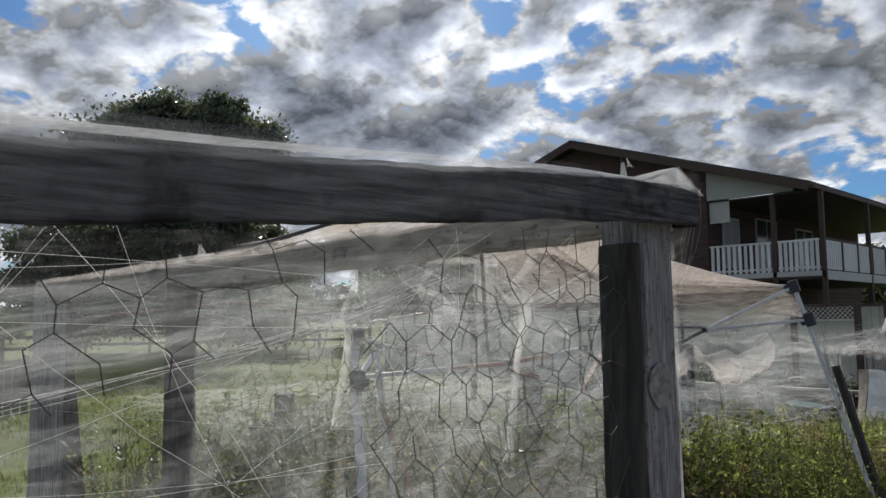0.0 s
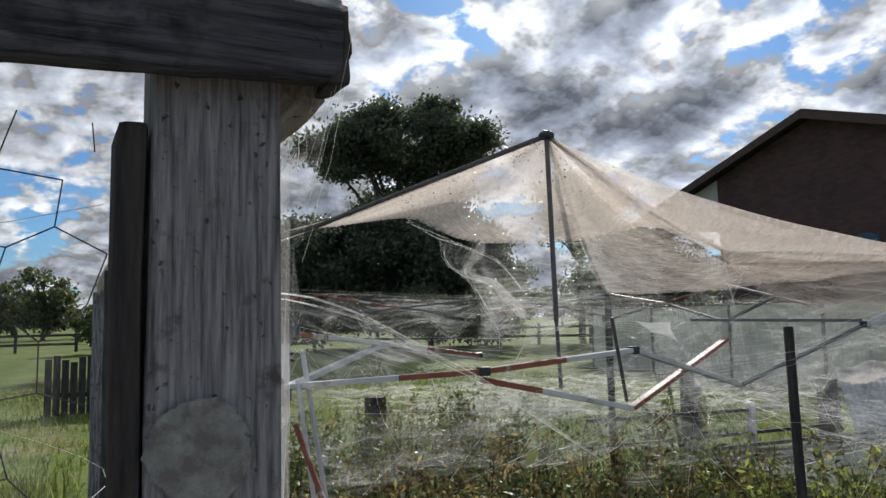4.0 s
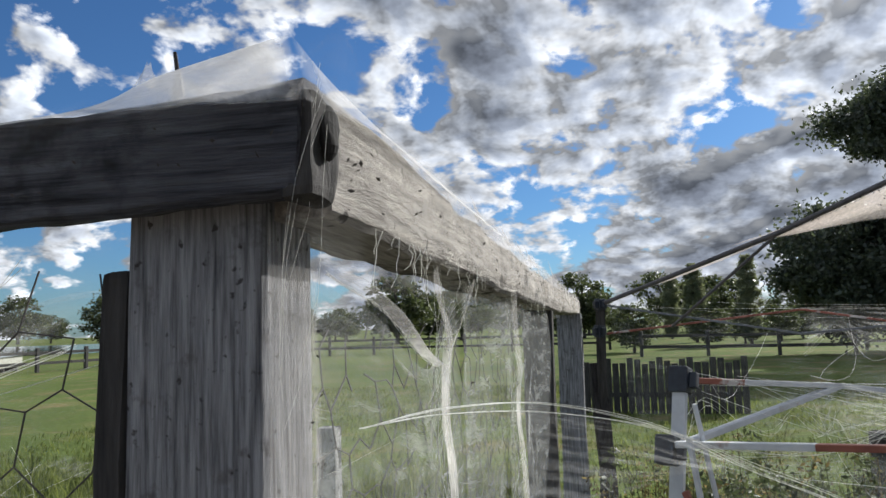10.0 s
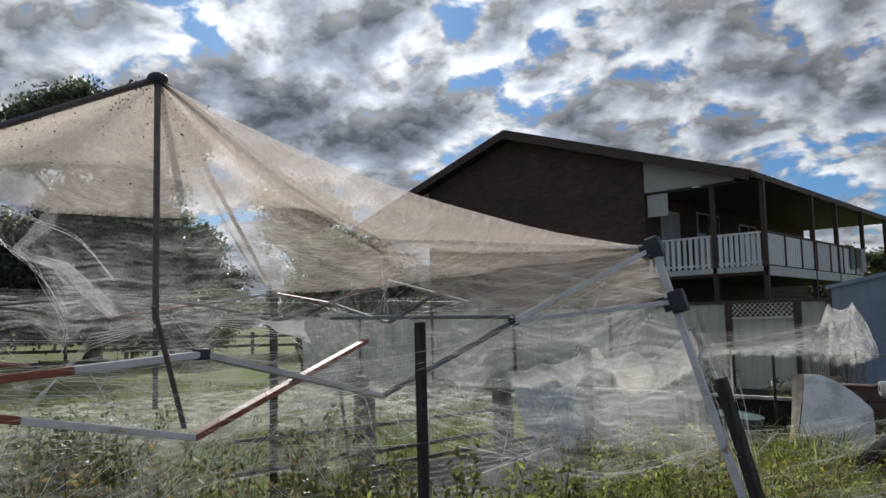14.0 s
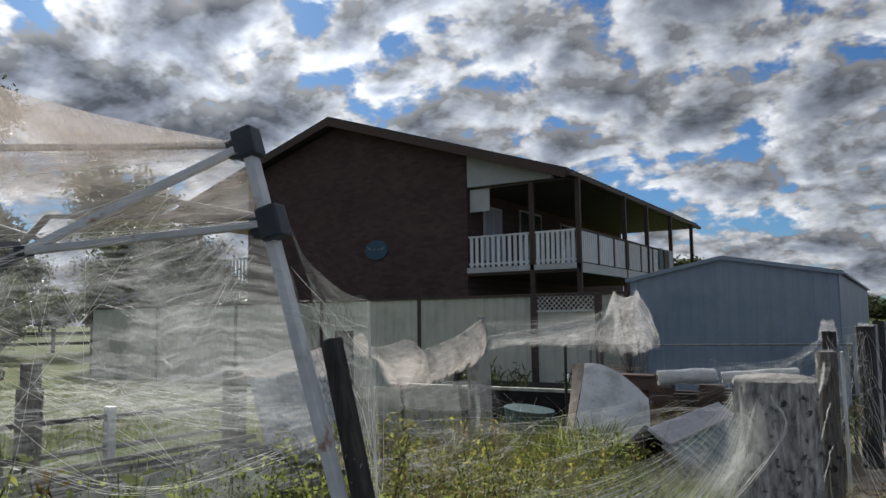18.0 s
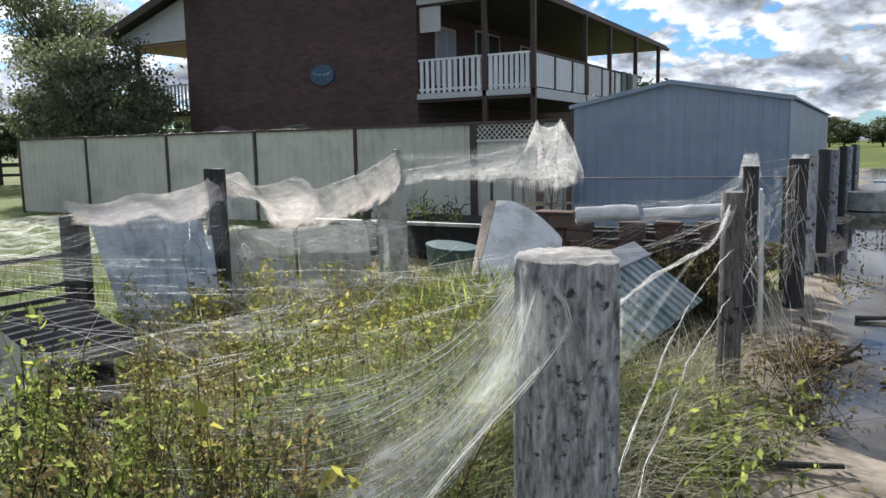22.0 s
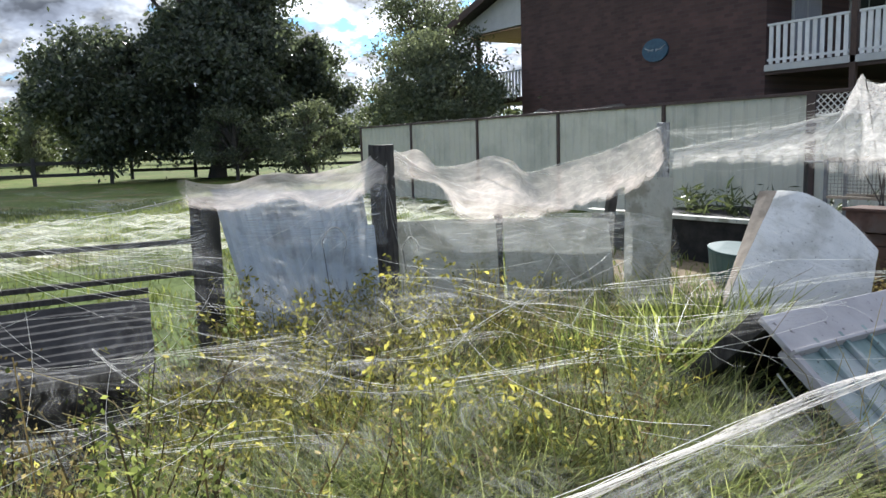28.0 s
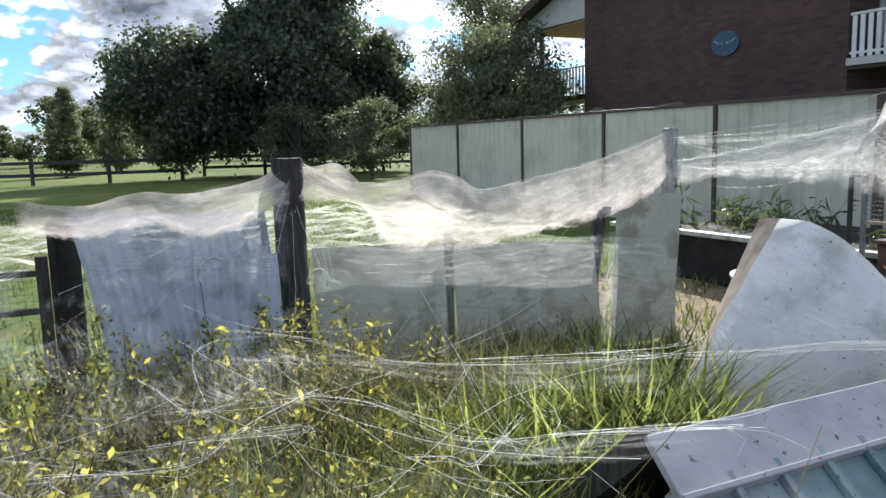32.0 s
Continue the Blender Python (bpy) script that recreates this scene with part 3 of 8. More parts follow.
def rough_up(bm, amount, scale=6.0, cuts=0, seed=0.0):
    if cuts:
        bmesh.ops.subdivide_edges(bm, edges=bm.edges[:], cuts=cuts, use_grid_fill=True)
    for v in bm.verts:
        v.co += noise.noise_vector(v.co * scale + Vector((seed, seed * 2.3, 0))) * amount
    return bm


def tubes(lines, r, sides=3):
    """Verts and faces of thin tubes along polylines."""
    V, F = [], []
    for line in lines:
        pts = [Vector(p) for p in line]
        base = len(V)
        for i, p in enumerate(pts):
            d = (pts[min(i + 1, len(pts) - 1)] - pts[max(i - 1, 0)])
            d = d.normalized() if d.length > 1e-9 else Vector((0, 0, 1))
            u = d.orthogonal().normalized()
            w = d.cross(u)
            rr = r if not callable(r) else r(i / max(1, len(pts) - 1))
            for k in range(sides):
                a = 2 * math.pi * k / sides
                V.append(p + (u * math.cos(a) + w * math.sin(a)) * rr)
        for i in range(len(pts) - 1):
            for k in range(sides):
                k2 = (k + 1) % sides
                F.append((base + i * sides + k, base + i * sides + k2, base + (i + 1) * sides + k2, base + (i + 1) * sides + k))
    return V, F


def hang(a, b, sag, n=10, wob=0.0, rnd=random):
    """A line from a to b that hangs by sag, a little uneven."""
    a, b = Vector(a), Vector(b)
    pts = []
    bow = Vector((rnd.gauss(0, 1), rnd.gauss(0, 1), rnd.gauss(0, 0.5))) * (b - a).length * (0.05 if wob else 0.0)
    for i in range(n + 1):
        t = i / n
        p = a.lerp(b, t)
        p.z -= sag * 4 * t * (1 - t)
        p += bow * math.sin(math.pi * t)
        if 0 < i < n and wob:
            p += Vector((rnd.uniform(-wob, wob), rnd.uniform(-wob, wob), rnd.uniform(-wob, wob)))
        pts.append(p)
    return pts


def patch(c, nu=18, nv=12, sag=0.0, lump=0.02, pull=0.0, seed=0.0, lift=0.0):
    """A sheet between four corners: it sags, is pulled in at its sides, and is uneven. Verts, faces and metre UVs."""
    a, b, cc, d = (Vector(p) for p in c)
    V, F, U = [], [], []
    lu, lv = ((b - a).length + (cc - d).length) / 2, ((d - a).length + (cc - b).length) / 2
    mid = (a + b + cc + d) / 4
    for j in range(nv + 1):
        v = j / nv
        for i in range(nu + 1):
            u = i / nu
            p = a.lerp(b, u).lerp(d.lerp(cc, u), v)
            inner = 16 * u * (1 - u) * v * (1 - v)
            rim = max(4 * u * (1 - u) * (1 - 4 * v * (1 - v)), 4 * v * (1 - v) * (1 - 4 * u * (1 - u)))
            p = p.lerp(mid, pull * rim)
            p.z += lift * inner - sag * inner
            p += noise.noise_vector(p * 3.1 + Vector((seed, 0, seed))) * lump + noise.noise_vector(p * 11 + Vector((0, seed, 0))) * lump * 0.35
            V.append(p)
            U.append((u * lu, v * lv, u, 0.5 + 0.5 * abs(2 * v - 1) ** 1.5))
    for j in range(nv):
        for i in range(nu):
            k = j * (nu + 1) + i
            F.append((k, k + 1, k + nu + 2, k + nu + 1))
    return V, F, U


def spline(pts, n):
    """n + 1 even steps along a smooth line through the given points."""
    p = [Vector(q) for q in pts]
    p = [p[0] * 2 - p[1]] + p + [p[-1] * 2 - p[-2]]
    fine = []
    for k in range(1, len(p) - 2):
        for i in range(12):
            t = i / 12
            a, b, c, d = p[k - 1:k + 3]
            fine.append(0.5 * (2 * b + (c - a) * t + (2 * a - 5 * b + 4 * c - d) * t * t + (3 * b - a - 3 * c + d) * t ** 3))
    fine.append(p[-2])
    run = [0.0]
    for a, b in zip(fine[:-1], fine[1:]):
        run.append(run[-1] + (b - a).length)
    out, k = [], 0
    for i in range(n + 1):
        s = run[-1] * i / n
        while k < len(run) - 2 and run[k + 1] < s:
            k += 1
        out.append(fine[k].lerp(fine[k + 1], min(1.0, (s - run[k]) / max(1e-9, run[k + 1] - run[k]))))
    return out


def drape(top, low, nu=40, nv=14, belly=(0, 0, 0), lump=0.015, seed=0.0, fall=1.0):
    """A sheet hung between two smooth lines; it bellies out between them, or falls away early."""
    A, B = spline(top, nu), spline(low, nu)
    B = [b + (b - a) * (0.10 * noise.noise(b * 4 + Vector((seed, 0, 0))) + 0.05 * noise.noise(b * 23)) for a, b in zip(A, B)]
    V, F, U = [], [], []
    lu, lv = sum((b - a).length for a, b in zip(A[:-1], A[1:])), sum((b - a).length for a, b in zip(A, B)) / (nu + 1)
    belly = Vector(belly)
    for j in range(nv + 1):
        v = j / nv
        for i in range(nu + 1):
            p = A[i].lerp(B[i], v)
            p.z = A[i].z + (B[i].z - A[i].z) * (1 - (1 - v) ** fall)
            p += belly * (4 * v * (1 - v))
            p += noise.noise_vector(p * 3.3 + Vector((seed, 0, seed))) * lump * (1.0 if 0 < j else 0.3) + noise.noise_vector(p * 14 + Vector((0, seed, 0))) * lump * 0.3
            V.append(p)
            U.append((lu * i / nu, lv * v, i / nu, v))
    for j in range(nv):
        for i in range(nu):
            k = j * (nu + 1) + i
            F.append((k, k + 1, k + nu + 2, k + nu + 1))
    return V, F, U


def hem(pts, n=5, spread=0.006, steps=30, rnd=random):
    """Gathered threads that run along an edge of a sheet."""
    mid = spline(pts, steps)
    out = []
    for k in range(n):
        ph = rnd.uniform(0, 6.28), rnd.uniform(0, 6.28), rnd.uniform(0.2, 0.5)
        out.append([p + Vector((math.sin(i * ph[2] + ph[0]), math.cos(i * ph[2] * 1.3 + ph[1]), math.sin(i * ph[2] * 0.8 + ph[1] * 2))) * spread for i, p in enumerate(mid)])
    return out


def join_patches(ps):
    V, F, U = [], [], []
    for n, (v, f, u) in enumerate(ps):
        k = len(V)
        V += v
        F += [tuple(i + k for i in q) for q in f]
        U += [(q[0] + n * 3.7, q[1] + n * 1.9, q[2], q[3]) for q in u]
    return V, F, U


def silk(name, patches, material, label, parent=None, strands=(), sr=0.0012, group="spider webs"):
    """A web: each of its sheets, and the fuzz of drawn strands, as parts."""
    base = sum((v for v in patches[0][0]), Vector()) / len(patches[0][0])
    ob = thing(name, base, label, "spider web", group)
    for V, F, U in patches:
        raw("web_sheet", [v - base for v in V], F, M[material], ob, U, True)
    if strands:
        v, f = tubes([[p - base for p in line] for line in strands], sr * 0.42)
        tagged(raw("silk_fuzz", v, f, M["strand"], ob), "fine drawn silk", kind="stuff")
    return ob


def leaf_cloud(centres, size, rnd, droop=0.3, narrow=0.4, up=None):
    """One folded leaf of four corners at each centre, turned at random."""
    n = len(centres)
    a = rnd.normal(size=(n, 3))
    a[:, 2] -= droop
    if up is not None:
        a = a * 0.6 + up
    a /= np.linalg.norm(a, axis=1)[:, None]
    b = np.cross(a, rnd.normal(size=(n, 3)))
    b /= np.linalg.norm(b, axis=1)[:, None] + 1e-9
    c = np.cross(a, b)
    s = (size * rnd.uniform(0.6, 1.3, n))[:, None]
    p = np.asarray(centres)
    V = np.stack([p, p + a * s * 0.5 + b * s * narrow * 0.5 + c * s * 0.07, p + a * s, p + a * s * 0.5 - b * s * narrow * 0.5 + c * s * 0.07], 1).reshape(-1, 3)
    k = np.arange(n)[:, None] * 4
    return V, np.concatenate([k + [0, 1, 2], k + [0, 2, 3]], 1).reshape(-1, 3)


def bulk(name, chunks, material, parent=None, smooth=False):
    """One mesh from many vert and triangle arrays, fast."""
    V, F, k = [], [], 0
    for v, f in chunks:
        V.append(np.asarray(v, dtype=np.float32))
        F.append(np.asarray(f, dtype=np.int32) + k)
        k += len(v)
    V, F = np.concatenate(V), np.concatenate(F)
    me = bpy.data.meshes.new(name)
    me.vertices.add(len(V))
    me.vertices.foreach_set("co", V.ravel())
    me.loops.add(F.size)
    me.loops.foreach_set("vertex_index", F.ravel())
    me.polygons.add(len(F))
    me.polygons.foreach_set("loop_start", np.arange(0, F.size, F.shape[1], dtype=np.int32))
    me.polygons.foreach_set("loop_total", np.full(len(F), F.shape[1], dtype=np.int32))
    me.update(calc_edges=True)
    me.materials.append(material)
    ob = new(name, me)
    if parent:
        ob.parent = parent
    return ob


def tri_tube(pts, r0, r1, sides=3):
    v, f = tubes([pts], lambda t: r0 + (r1 - r0) * t, sides)
    f = np.array(f)
    return np.array([tuple(p) for p in v]), np.concatenate([f[:, [0, 1, 2]], f[:, [0, 2, 3]]])


# ---- ground, water ----
def height(x, y):
    h = noise.noise(Vector((x * 0.5, y * 0.5, 0))) * 0.05 + noise.noise(Vector((x * 1.7, y * 1.7, 3))) * 0.02
    wet = min(1, max(0, (x - 6.36) / 0.5)) * min(1, max(0, (y - 3.1) / 1.2)) * min(1, max(0, (42 - y) / 4)) * min(1, max(0, (26 - x) / 4))
    return h - 0.062 * wet + 0.022 * wet * noise.noise(Vector((x * 4, y * 4, 9)))


def make_ground():
    near = np.arange(-4, 12.01, 0.2)
    xs = np.concatenate([[-2500, -900, -350, -160, -90, -55], np.arange(-40, -4, 2.0), near, np.arange(13, 40, 2.0), [55, 90, 160, 350, 900, 2500]])
    ys = np.concatenate([[-2500, -900, -350, -160, -90, -50, -30, -20], np.arange(-14, -6, 1.0), np.arange(-6, 12.01, 0.2), np.arange(13, 46, 1.0), [60, 90, 160, 350, 900, 2500]])
    V = [(x, y, height(x, y) if abs(x) < 60 and abs(y) < 60 else 0.0) for y in ys for x in xs]
    n = len(xs)
    F = [(j * n + i, j * n + i + 1, (j + 1) * n + i + 1, (j + 1) * n + i) for j in range(len(ys) - 1) for i in range(n - 1)]
    return tagged(raw("ground", V, F, M["ground"], smooth=True), "muddy green paddock ground with wet bare patches", "ground", kind="structure")


make_ground()
tagged(raw("water", [(6.3, 1.5, -0.018), (27, 1.5, -0.018), (27, 41, -0.018), (6.3, 41, -0.018)], [(0, 1, 2, 3)], M["water"]),
       "shallow brown flood water lying over mud", "water", kind="structure")

river = [(6 + d * math.cos(radians(a)), d * math.sin(radians(a)), 0.03) for d, a in ((92, 214), (88, 262), (200, 262), (210, 214))]
tagged(raw("water", river, [(0, 1, 2, 3)], M["water"]), "pale flooded paddock far behind the coop", "water", kind="structure")

# ---- steel boundary fence ----
FY = 10.41
POSTS = (-10.95, -8.43, -5.82, -3.39, -1.05, 1.27, 2.40, 2.86)


def ribbed(x0, x1, y, z0, z1, pitch=0.2, depth=0.018, axis="x"):
    bm = bmesh.new()
    prof, x = [], x0
    while x < x1 - 1e-6:
        for dx, dy in ((0, 0), (pitch * 0.55, 0), (pitch * 0.65, depth), (pitch * 0.9, depth)):
            if x + dx <= x1:
                prof.append((x + dx, dy))
        x += pitch
    prof.append((x1, 0))
    rows = [[bm.verts.new((px, y + dy, z)) for px, dy in prof] for z in (z0, z1)]
    for i in range(len(prof) - 1):
        bm.faces.new((rows[0][i], rows[0][i + 1], rows[1][i + 1], rows[1][i]))
    ext = bmesh.ops.extrude_face_region(bm, geom=bm.faces[:])
    for v in ext["geom"]:
        if isinstance(v, bmesh.types.BMVert):
            v.co.y += 0.006
    bmesh.ops.recalc_face_normals(bm, faces=bm.faces[:])
    return bm


def make_fence():
    f = thing("boundary_fence", (POSTS[0], FY, 0), "cream ribbed steel fence with dark brown posts and capping", "fence")
    m = Matrix.Translation((-POSTS[0], -FY, 0))

    def add(name, bm, mat, label=""):
        bm.transform(m)
        return part(name, bm, M[mat], f, label)
    for i, x in enumerate(POSTS):
        add("post", boxed((x - 0.03 if i not in (5, 6) else x - 0.06, FY - 0.03, -0.05), (x + 0.03 if i not in (5, 6) else x + 0.06, FY + 0.03, 1.75), 0.004), "fence_trim")
    for a, b in zip(POSTS[:-1], POSTS[1:]):
        low = 1.44 if abs(a - 1.27) < 0.1 else 1.72
        add("panel", ribbed(a + 0.03, b - 0.03, FY, 0.04, low), "fence_sheet")
        add("cap_rail", boxed((a + 0.03, FY - 0.032, 1.71), (b - 0.03, FY + 0.032, 1.752), 0.003), "fence_trim")
    a, b = 1.33, 2.34
    add("lattice_rail", boxed((a, FY - 0.028, 1.44), (b, FY + 0.028, 1.47), 0.003), "lattice")
    for s in (-1, 1):
        x = a - 0.24
        while x < b:
            x0, x1, z0, z1 = x, x + 0.24, 1.47, 1.71
            p, q = (x0, z0), (x1, z1)
            if p[0] < a:
                p = (a, z0 + (a - x0))
            if q[0] > b:
                q = (b, z1 - (x1 - b))
            if s < 0:
                p, q = (p[0], z0 + z1 - p[1]), (q[0], z0 + z1 - q[1])
            if q[0] - p[0] > 0.02:
                add("lattice_slat", bar((p[0], FY + s * 0.006, p[1]), (q[0], FY + s * 0.006, q[1]), 0.02, 0.008, 0), "lattice")
            x += 0.085
    return f


make_fence()

# ---- blue-grey shed ----
def make_shed():
    x0, x1, xm, y0, y1 = 2.86, 5.84, 4.29, 10.62, 19.5
    e, p = 1.92, 2.2
    s = thing("shed", (x0, y0, 0), "blue-grey ribbed steel shed with a low gable roof", "shed")
    m = Matrix.Translation((-x0, -y0, 0))

    def add(name, bm, mat, label=""):
        bm.transform(m)
        return part(name, bm, M[mat], s, label)
    bm = ribbed(x0, x1, y0, 0.0, e, 0.19, 0.012)
    for v in bm.verts:
        if v.co.z > 1:
            v.co.z = e + (p - e) * max(0, 1 - abs(v.co.x - xm) / (xm - x0 if v.co.x < xm else x1 - xm))
    add("front_wall", bm, "shed")
    add("side_wall", boxed((x1 - 0.02, y0 + 0.02, 0), (x1, y1, e)), "shed")
    add("side_wall", boxed((x0, y0 + 0.02, 0), (x0 + 0.02, y1, e)), "shed")
    add("back_wall", boxed((x0 + 0.02, y1 - 0.02, 0), (x1 - 0.02, y1, e)), "shed")
    for xa, xb in ((x0 - 0.06, xm), (x1 + 0.06, xm)):
        bm = bmesh.new()
        vs = [bm.verts.new(c) for c in ((xa, y0 - 0.03, e - 0.005), (xb, y0 - 0.03, p + 0.012), (xb, y1, p + 0.012), (xa, y1, e - 0.005))]
        bm.faces.new(vs)
        ext = bmesh.ops.extrude_face_region(bm, geom=bm.faces[:])
        for v in ext["geom"]:
            if isinstance(v, bmesh.types.BMVert):
                v.co.z += 0.03
        bmesh.ops.recalc_face_normals(bm, faces=bm.faces[:])
        add("roof_sheet", bm, "shed")
        add("barge_trim", bar((xa, y0 - 0.035, e + 0.0), (xb, y0 - 0.035, p + 0.018), 0.02, 0.06, 0.002), "shed")
    add("corner_trim", boxed((x0 - 0.05, y0 - 0.02, 0), (x0 - 0.005, y0 + 0.05, e - 0.05), 0.003), "fence_trim", "dark brown corner trim")
    return s


make_shed()

# ---- two-storey brick house ----
def wedge(pts_xz, y0, y1):
    """A prism from an outline in x and z."""
    bm = bmesh.new()
    f = bm.faces.new([bm.verts.new((x, y0, z)) for x, z in pts_xz])
    ext = bmesh.ops.extrude_face_region(bm, geom=[f])
    for v in ext["geom"]:
        if isinstance(v, bmesh.types.BMVert):
            v.co.y += y1 - y0
    bmesh.ops.recalc_face_normals(bm, faces=bm.faces[:])
    return bm


def make_house():
    HY, XL, XR, XB = 16.34, -11.64, -3.38, -0.2
    PX, PZ = -7.9, 7.36
    FL, RL = 2.72, 3.57
    h = thing("house", (XL, HY, 0), "two-storey dark brick house with a tiled gable roof and balconies", "house")
    m = Matrix.Translation((-XL, -HY, 0))

    def add(name, bm, mat, label="", parent=None):
        bm.transform(m)
        return part(name, bm, M[mat], parent or h, label)
    sl = (PZ - 5.13) / (-0.9 - PX)
    zr = lambda x: PZ - 0.06 - sl * abs(x - PX)  # noqa: E731
    add("gable_wall", wedge([(XL, 0), (XR, 0), (XR, zr(XR) - 0.05), (PX, PZ - 0.1), (XL, zr(XL) - 0.05)], HY, HY + 0.25), "brick")
    add("side_wall", boxed((XR - 0.25, HY + 0.25, 0), (XR, HY + 13, 4.95)), "brick")
    add("side_wall", boxed((XL, HY + 0.25, 0), (XL + 0.25, HY + 13, 4.95)), "brick")
    add("back_wall", boxed((XL + 0.25, HY + 12.75, 0), (XR - 0.25, HY + 13, 4.95)), "brick")
    # roof slopes with barge boards
    ends = ((-15.25, 1), (-0.3, -1))
    for xe, s in ends:
        ze = zr(xe) + 0.06
        bm = wedge([(xe, ze - 0.02), (PX, PZ + 0.0), (PX, PZ + 0.13), (xe, ze + 0.1)], HY - 0.45, HY + 13.3)
        add("roof_slope", bm, "roof_tile")
        add("barge_board", bar((xe, HY - 0.47, ze - 0.06), (PX, HY - 0.47, PZ - 0.05), 0.04, 0.2, 0.004), "brown_timber", "dark brown barge board")
        for k in range(44):
            y = HY - 0.3 + k * 0.31
            add("tile_row", bar((xe, y, ze + 0.105), (PX, y, PZ + 0.135), 0.05, 0.025, 0), "roof_tile")
        add("gutter", boxed((min(xe, xe - s * 0.12), HY - 0.45, ze - 0.1), (max(xe, xe - s * 0.12), HY + 13.2, ze + 0.0), 0.01), "brown_timber", "dark brown gutter")
    # cream infill above the balcony and under the eaves
    add("gable_infill", wedge([(XR + 0.005, 4.92), (-0.9, 4.92), (-0.9, zr(-0.9) - 0.06), (XR + 0.005, zr(XR) - 0.06)], HY + 0.02, HY + 0.12), "soffit", "cream boarded gable infill")
    add("gable_infill", wedge([(-14.6, 4.78), (XL - 0.005, 4.78), (XL - 0.005, zr(XL) - 0.06), (-14.6, zr(-14.6) - 0.06)], HY + 0.02, HY + 0.12), "soffit", "cream boarded gable infill")
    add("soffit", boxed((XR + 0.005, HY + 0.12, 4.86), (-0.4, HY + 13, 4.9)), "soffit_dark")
    add("soffit", boxed((-14.9, HY + 0.12, 4.72), (XL - 0.005, HY + 13, 4.76)), "peach", "peach verandah lining")
    # right-hand balcony
    add("balcony_floor", boxed((XR + 0.005, HY - 0.0, FL - 0.22), (XB, HY + 8.6, FL - 0.02), 0.01), "brown_timber")
    add("floor_beam", boxed((XR + 0.005, HY - 0.05, FL - 0.14), (XB, HY - 0.005, FL + 0.0), 0.004), "soffit", "cream edge board")
    add("floor_beam", boxed((XB + 0.005, HY - 0.05, FL - 0.24), (XB + 0.05, HY + 8.6, FL + 0.0), 0.004), "soffit", "cream edge board")
    def rail_panel(x0, x1, n):
        r = add("top_rail", boxed((x0, HY - 0.03, RL - 0.05), (x1, HY + 0.03, RL), 0.006), "white_paint")
        b = add("bottom_rail", boxed((x0, HY - 0.02, FL + 0.07), (x1, HY + 0.02, FL + 0.12), 0.004), "white_paint")
        w = (x1 - x0) / n
        for i in range(n):
            c = x0 + w * (i + 0.5)
            add("baluster", boxed((c - 0.045, HY - 0.012, FL + 0.01), (c + 0.045, HY + 0.012, RL - 0.05), 0.004), "white_paint")
        return r, b
    rail_panel(XR + 0.05, -1.55, 11)
    rail_panel(-1.38, -0.28, 8)
    y = HY + 0.12
    while y < HY + 8.4:
        y1 = min(y + 1.16, HY + 8.5)
        add("side_panel", boxed((XB - 0.012, y, FL + 0.04), (XB + 0.012, y1, RL - 0.04), 0.003), "white_paint")
        add("rail_post", boxed((XB - 0.04, y1, FL), (XB + 0.04, y1 + 0.08, RL + 0.02), 0.006), "brown_timber")
        for k in range(1, 8):
            yy = y + (y1 - y) * k / 8
            add("panel_groove", boxed((XB + 0.013, yy - 0.008, FL + 0.06), (XB + 0.02, yy + 0.008, RL - 0.06)), "soffit")
        y = y1 + 0.08
    add("top_rail", boxed((XB - 0.035, HY + 0.1, RL - 0.03), (XB + 0.035, HY + 8.6, RL + 0.02), 0.006), "brown_timber")
    for x, yy in ((-1.465, HY), (XB, HY), (XB, HY + 3.6), (XB, HY + 5.8), (XB, HY + 8.6), (XB, HY + 11.6)):
        add("verandah_post", boxed((x - 0.06, yy - 0.05, 0.0), (x + 0.06, yy + 0.05, 4.86), 0.006), "brown_timber")
    # windows and doors behind the balcony
    for yy, w, z0, z1, mat in ((HY + 0.9, 1.1, 3.0, 4.55, "curtain"), (HY + 3.2, 1.6, 2.75, 4.7, "glass"), (HY + 6.4, 1.5, 3.2, 4.6, "glass")):
        fr = add("window", boxed((XR + 0.004, yy, z0), (XR + 0.05, yy + w, z1), 0.006), "soffit", "cream window frame")
        add("pane", boxed((XR + 0.05, yy + 0.06, z0 + 0.06), (XR + 0.056, yy + w / 2 - 0.03, z1 - 0.06)), mat, "", fr)
        add("pane", boxed((XR + 0.05, yy + w / 2 + 0.03, z0 + 0.06), (XR + 0.056, yy + w - 0.06, z1 - 0.06)), mat, "", fr)
    add("side_screen", boxed((XR + 0.02, HY + 0.13, 4.25), (XR + 0.62, HY + 0.17, 4.9), 0.004), "soffit", "cream awning board")
    # left verandah
    add("verandah_floor", boxed((-14.3, HY + 0.3, 2.5), (XL - 0.005, HY + 8, 2.66), 0.01), "brown_timber")
    for i in range(16):
        c = -14.2 + i * 0.16
        add("baluster", boxed((c - 0.035, HY + 0.28, 2.66), (c + 0.035, HY + 0.32, 3.45), 0.003), "white_paint")
    add("top_rail", boxed((-14.3, HY + 0.27, 3.45), (XL - 0.005, HY + 0.33, 3.5), 0.004), "white_paint")
    for yy in (HY + 0.3, HY + 7.9):
        add("verandah_post", boxed((-14.32, yy - 0.05, 0), (-14.2, yy + 0.05, 4.72), 0.006), "brown_timber")
    # round blue plaque with a pale winged emblem
    sx, sz = -6.4, 3.39
    bm = bmesh.new()
    bmesh.ops.create_cone(bm, cap_ends=True, segments=40, radius1=0.28, radius2=0.28, depth=0.04, matrix=Matrix.Translation((sx, HY - 0.025, sz)) @ Matrix.Rotation(radians(90), 4, "X"))
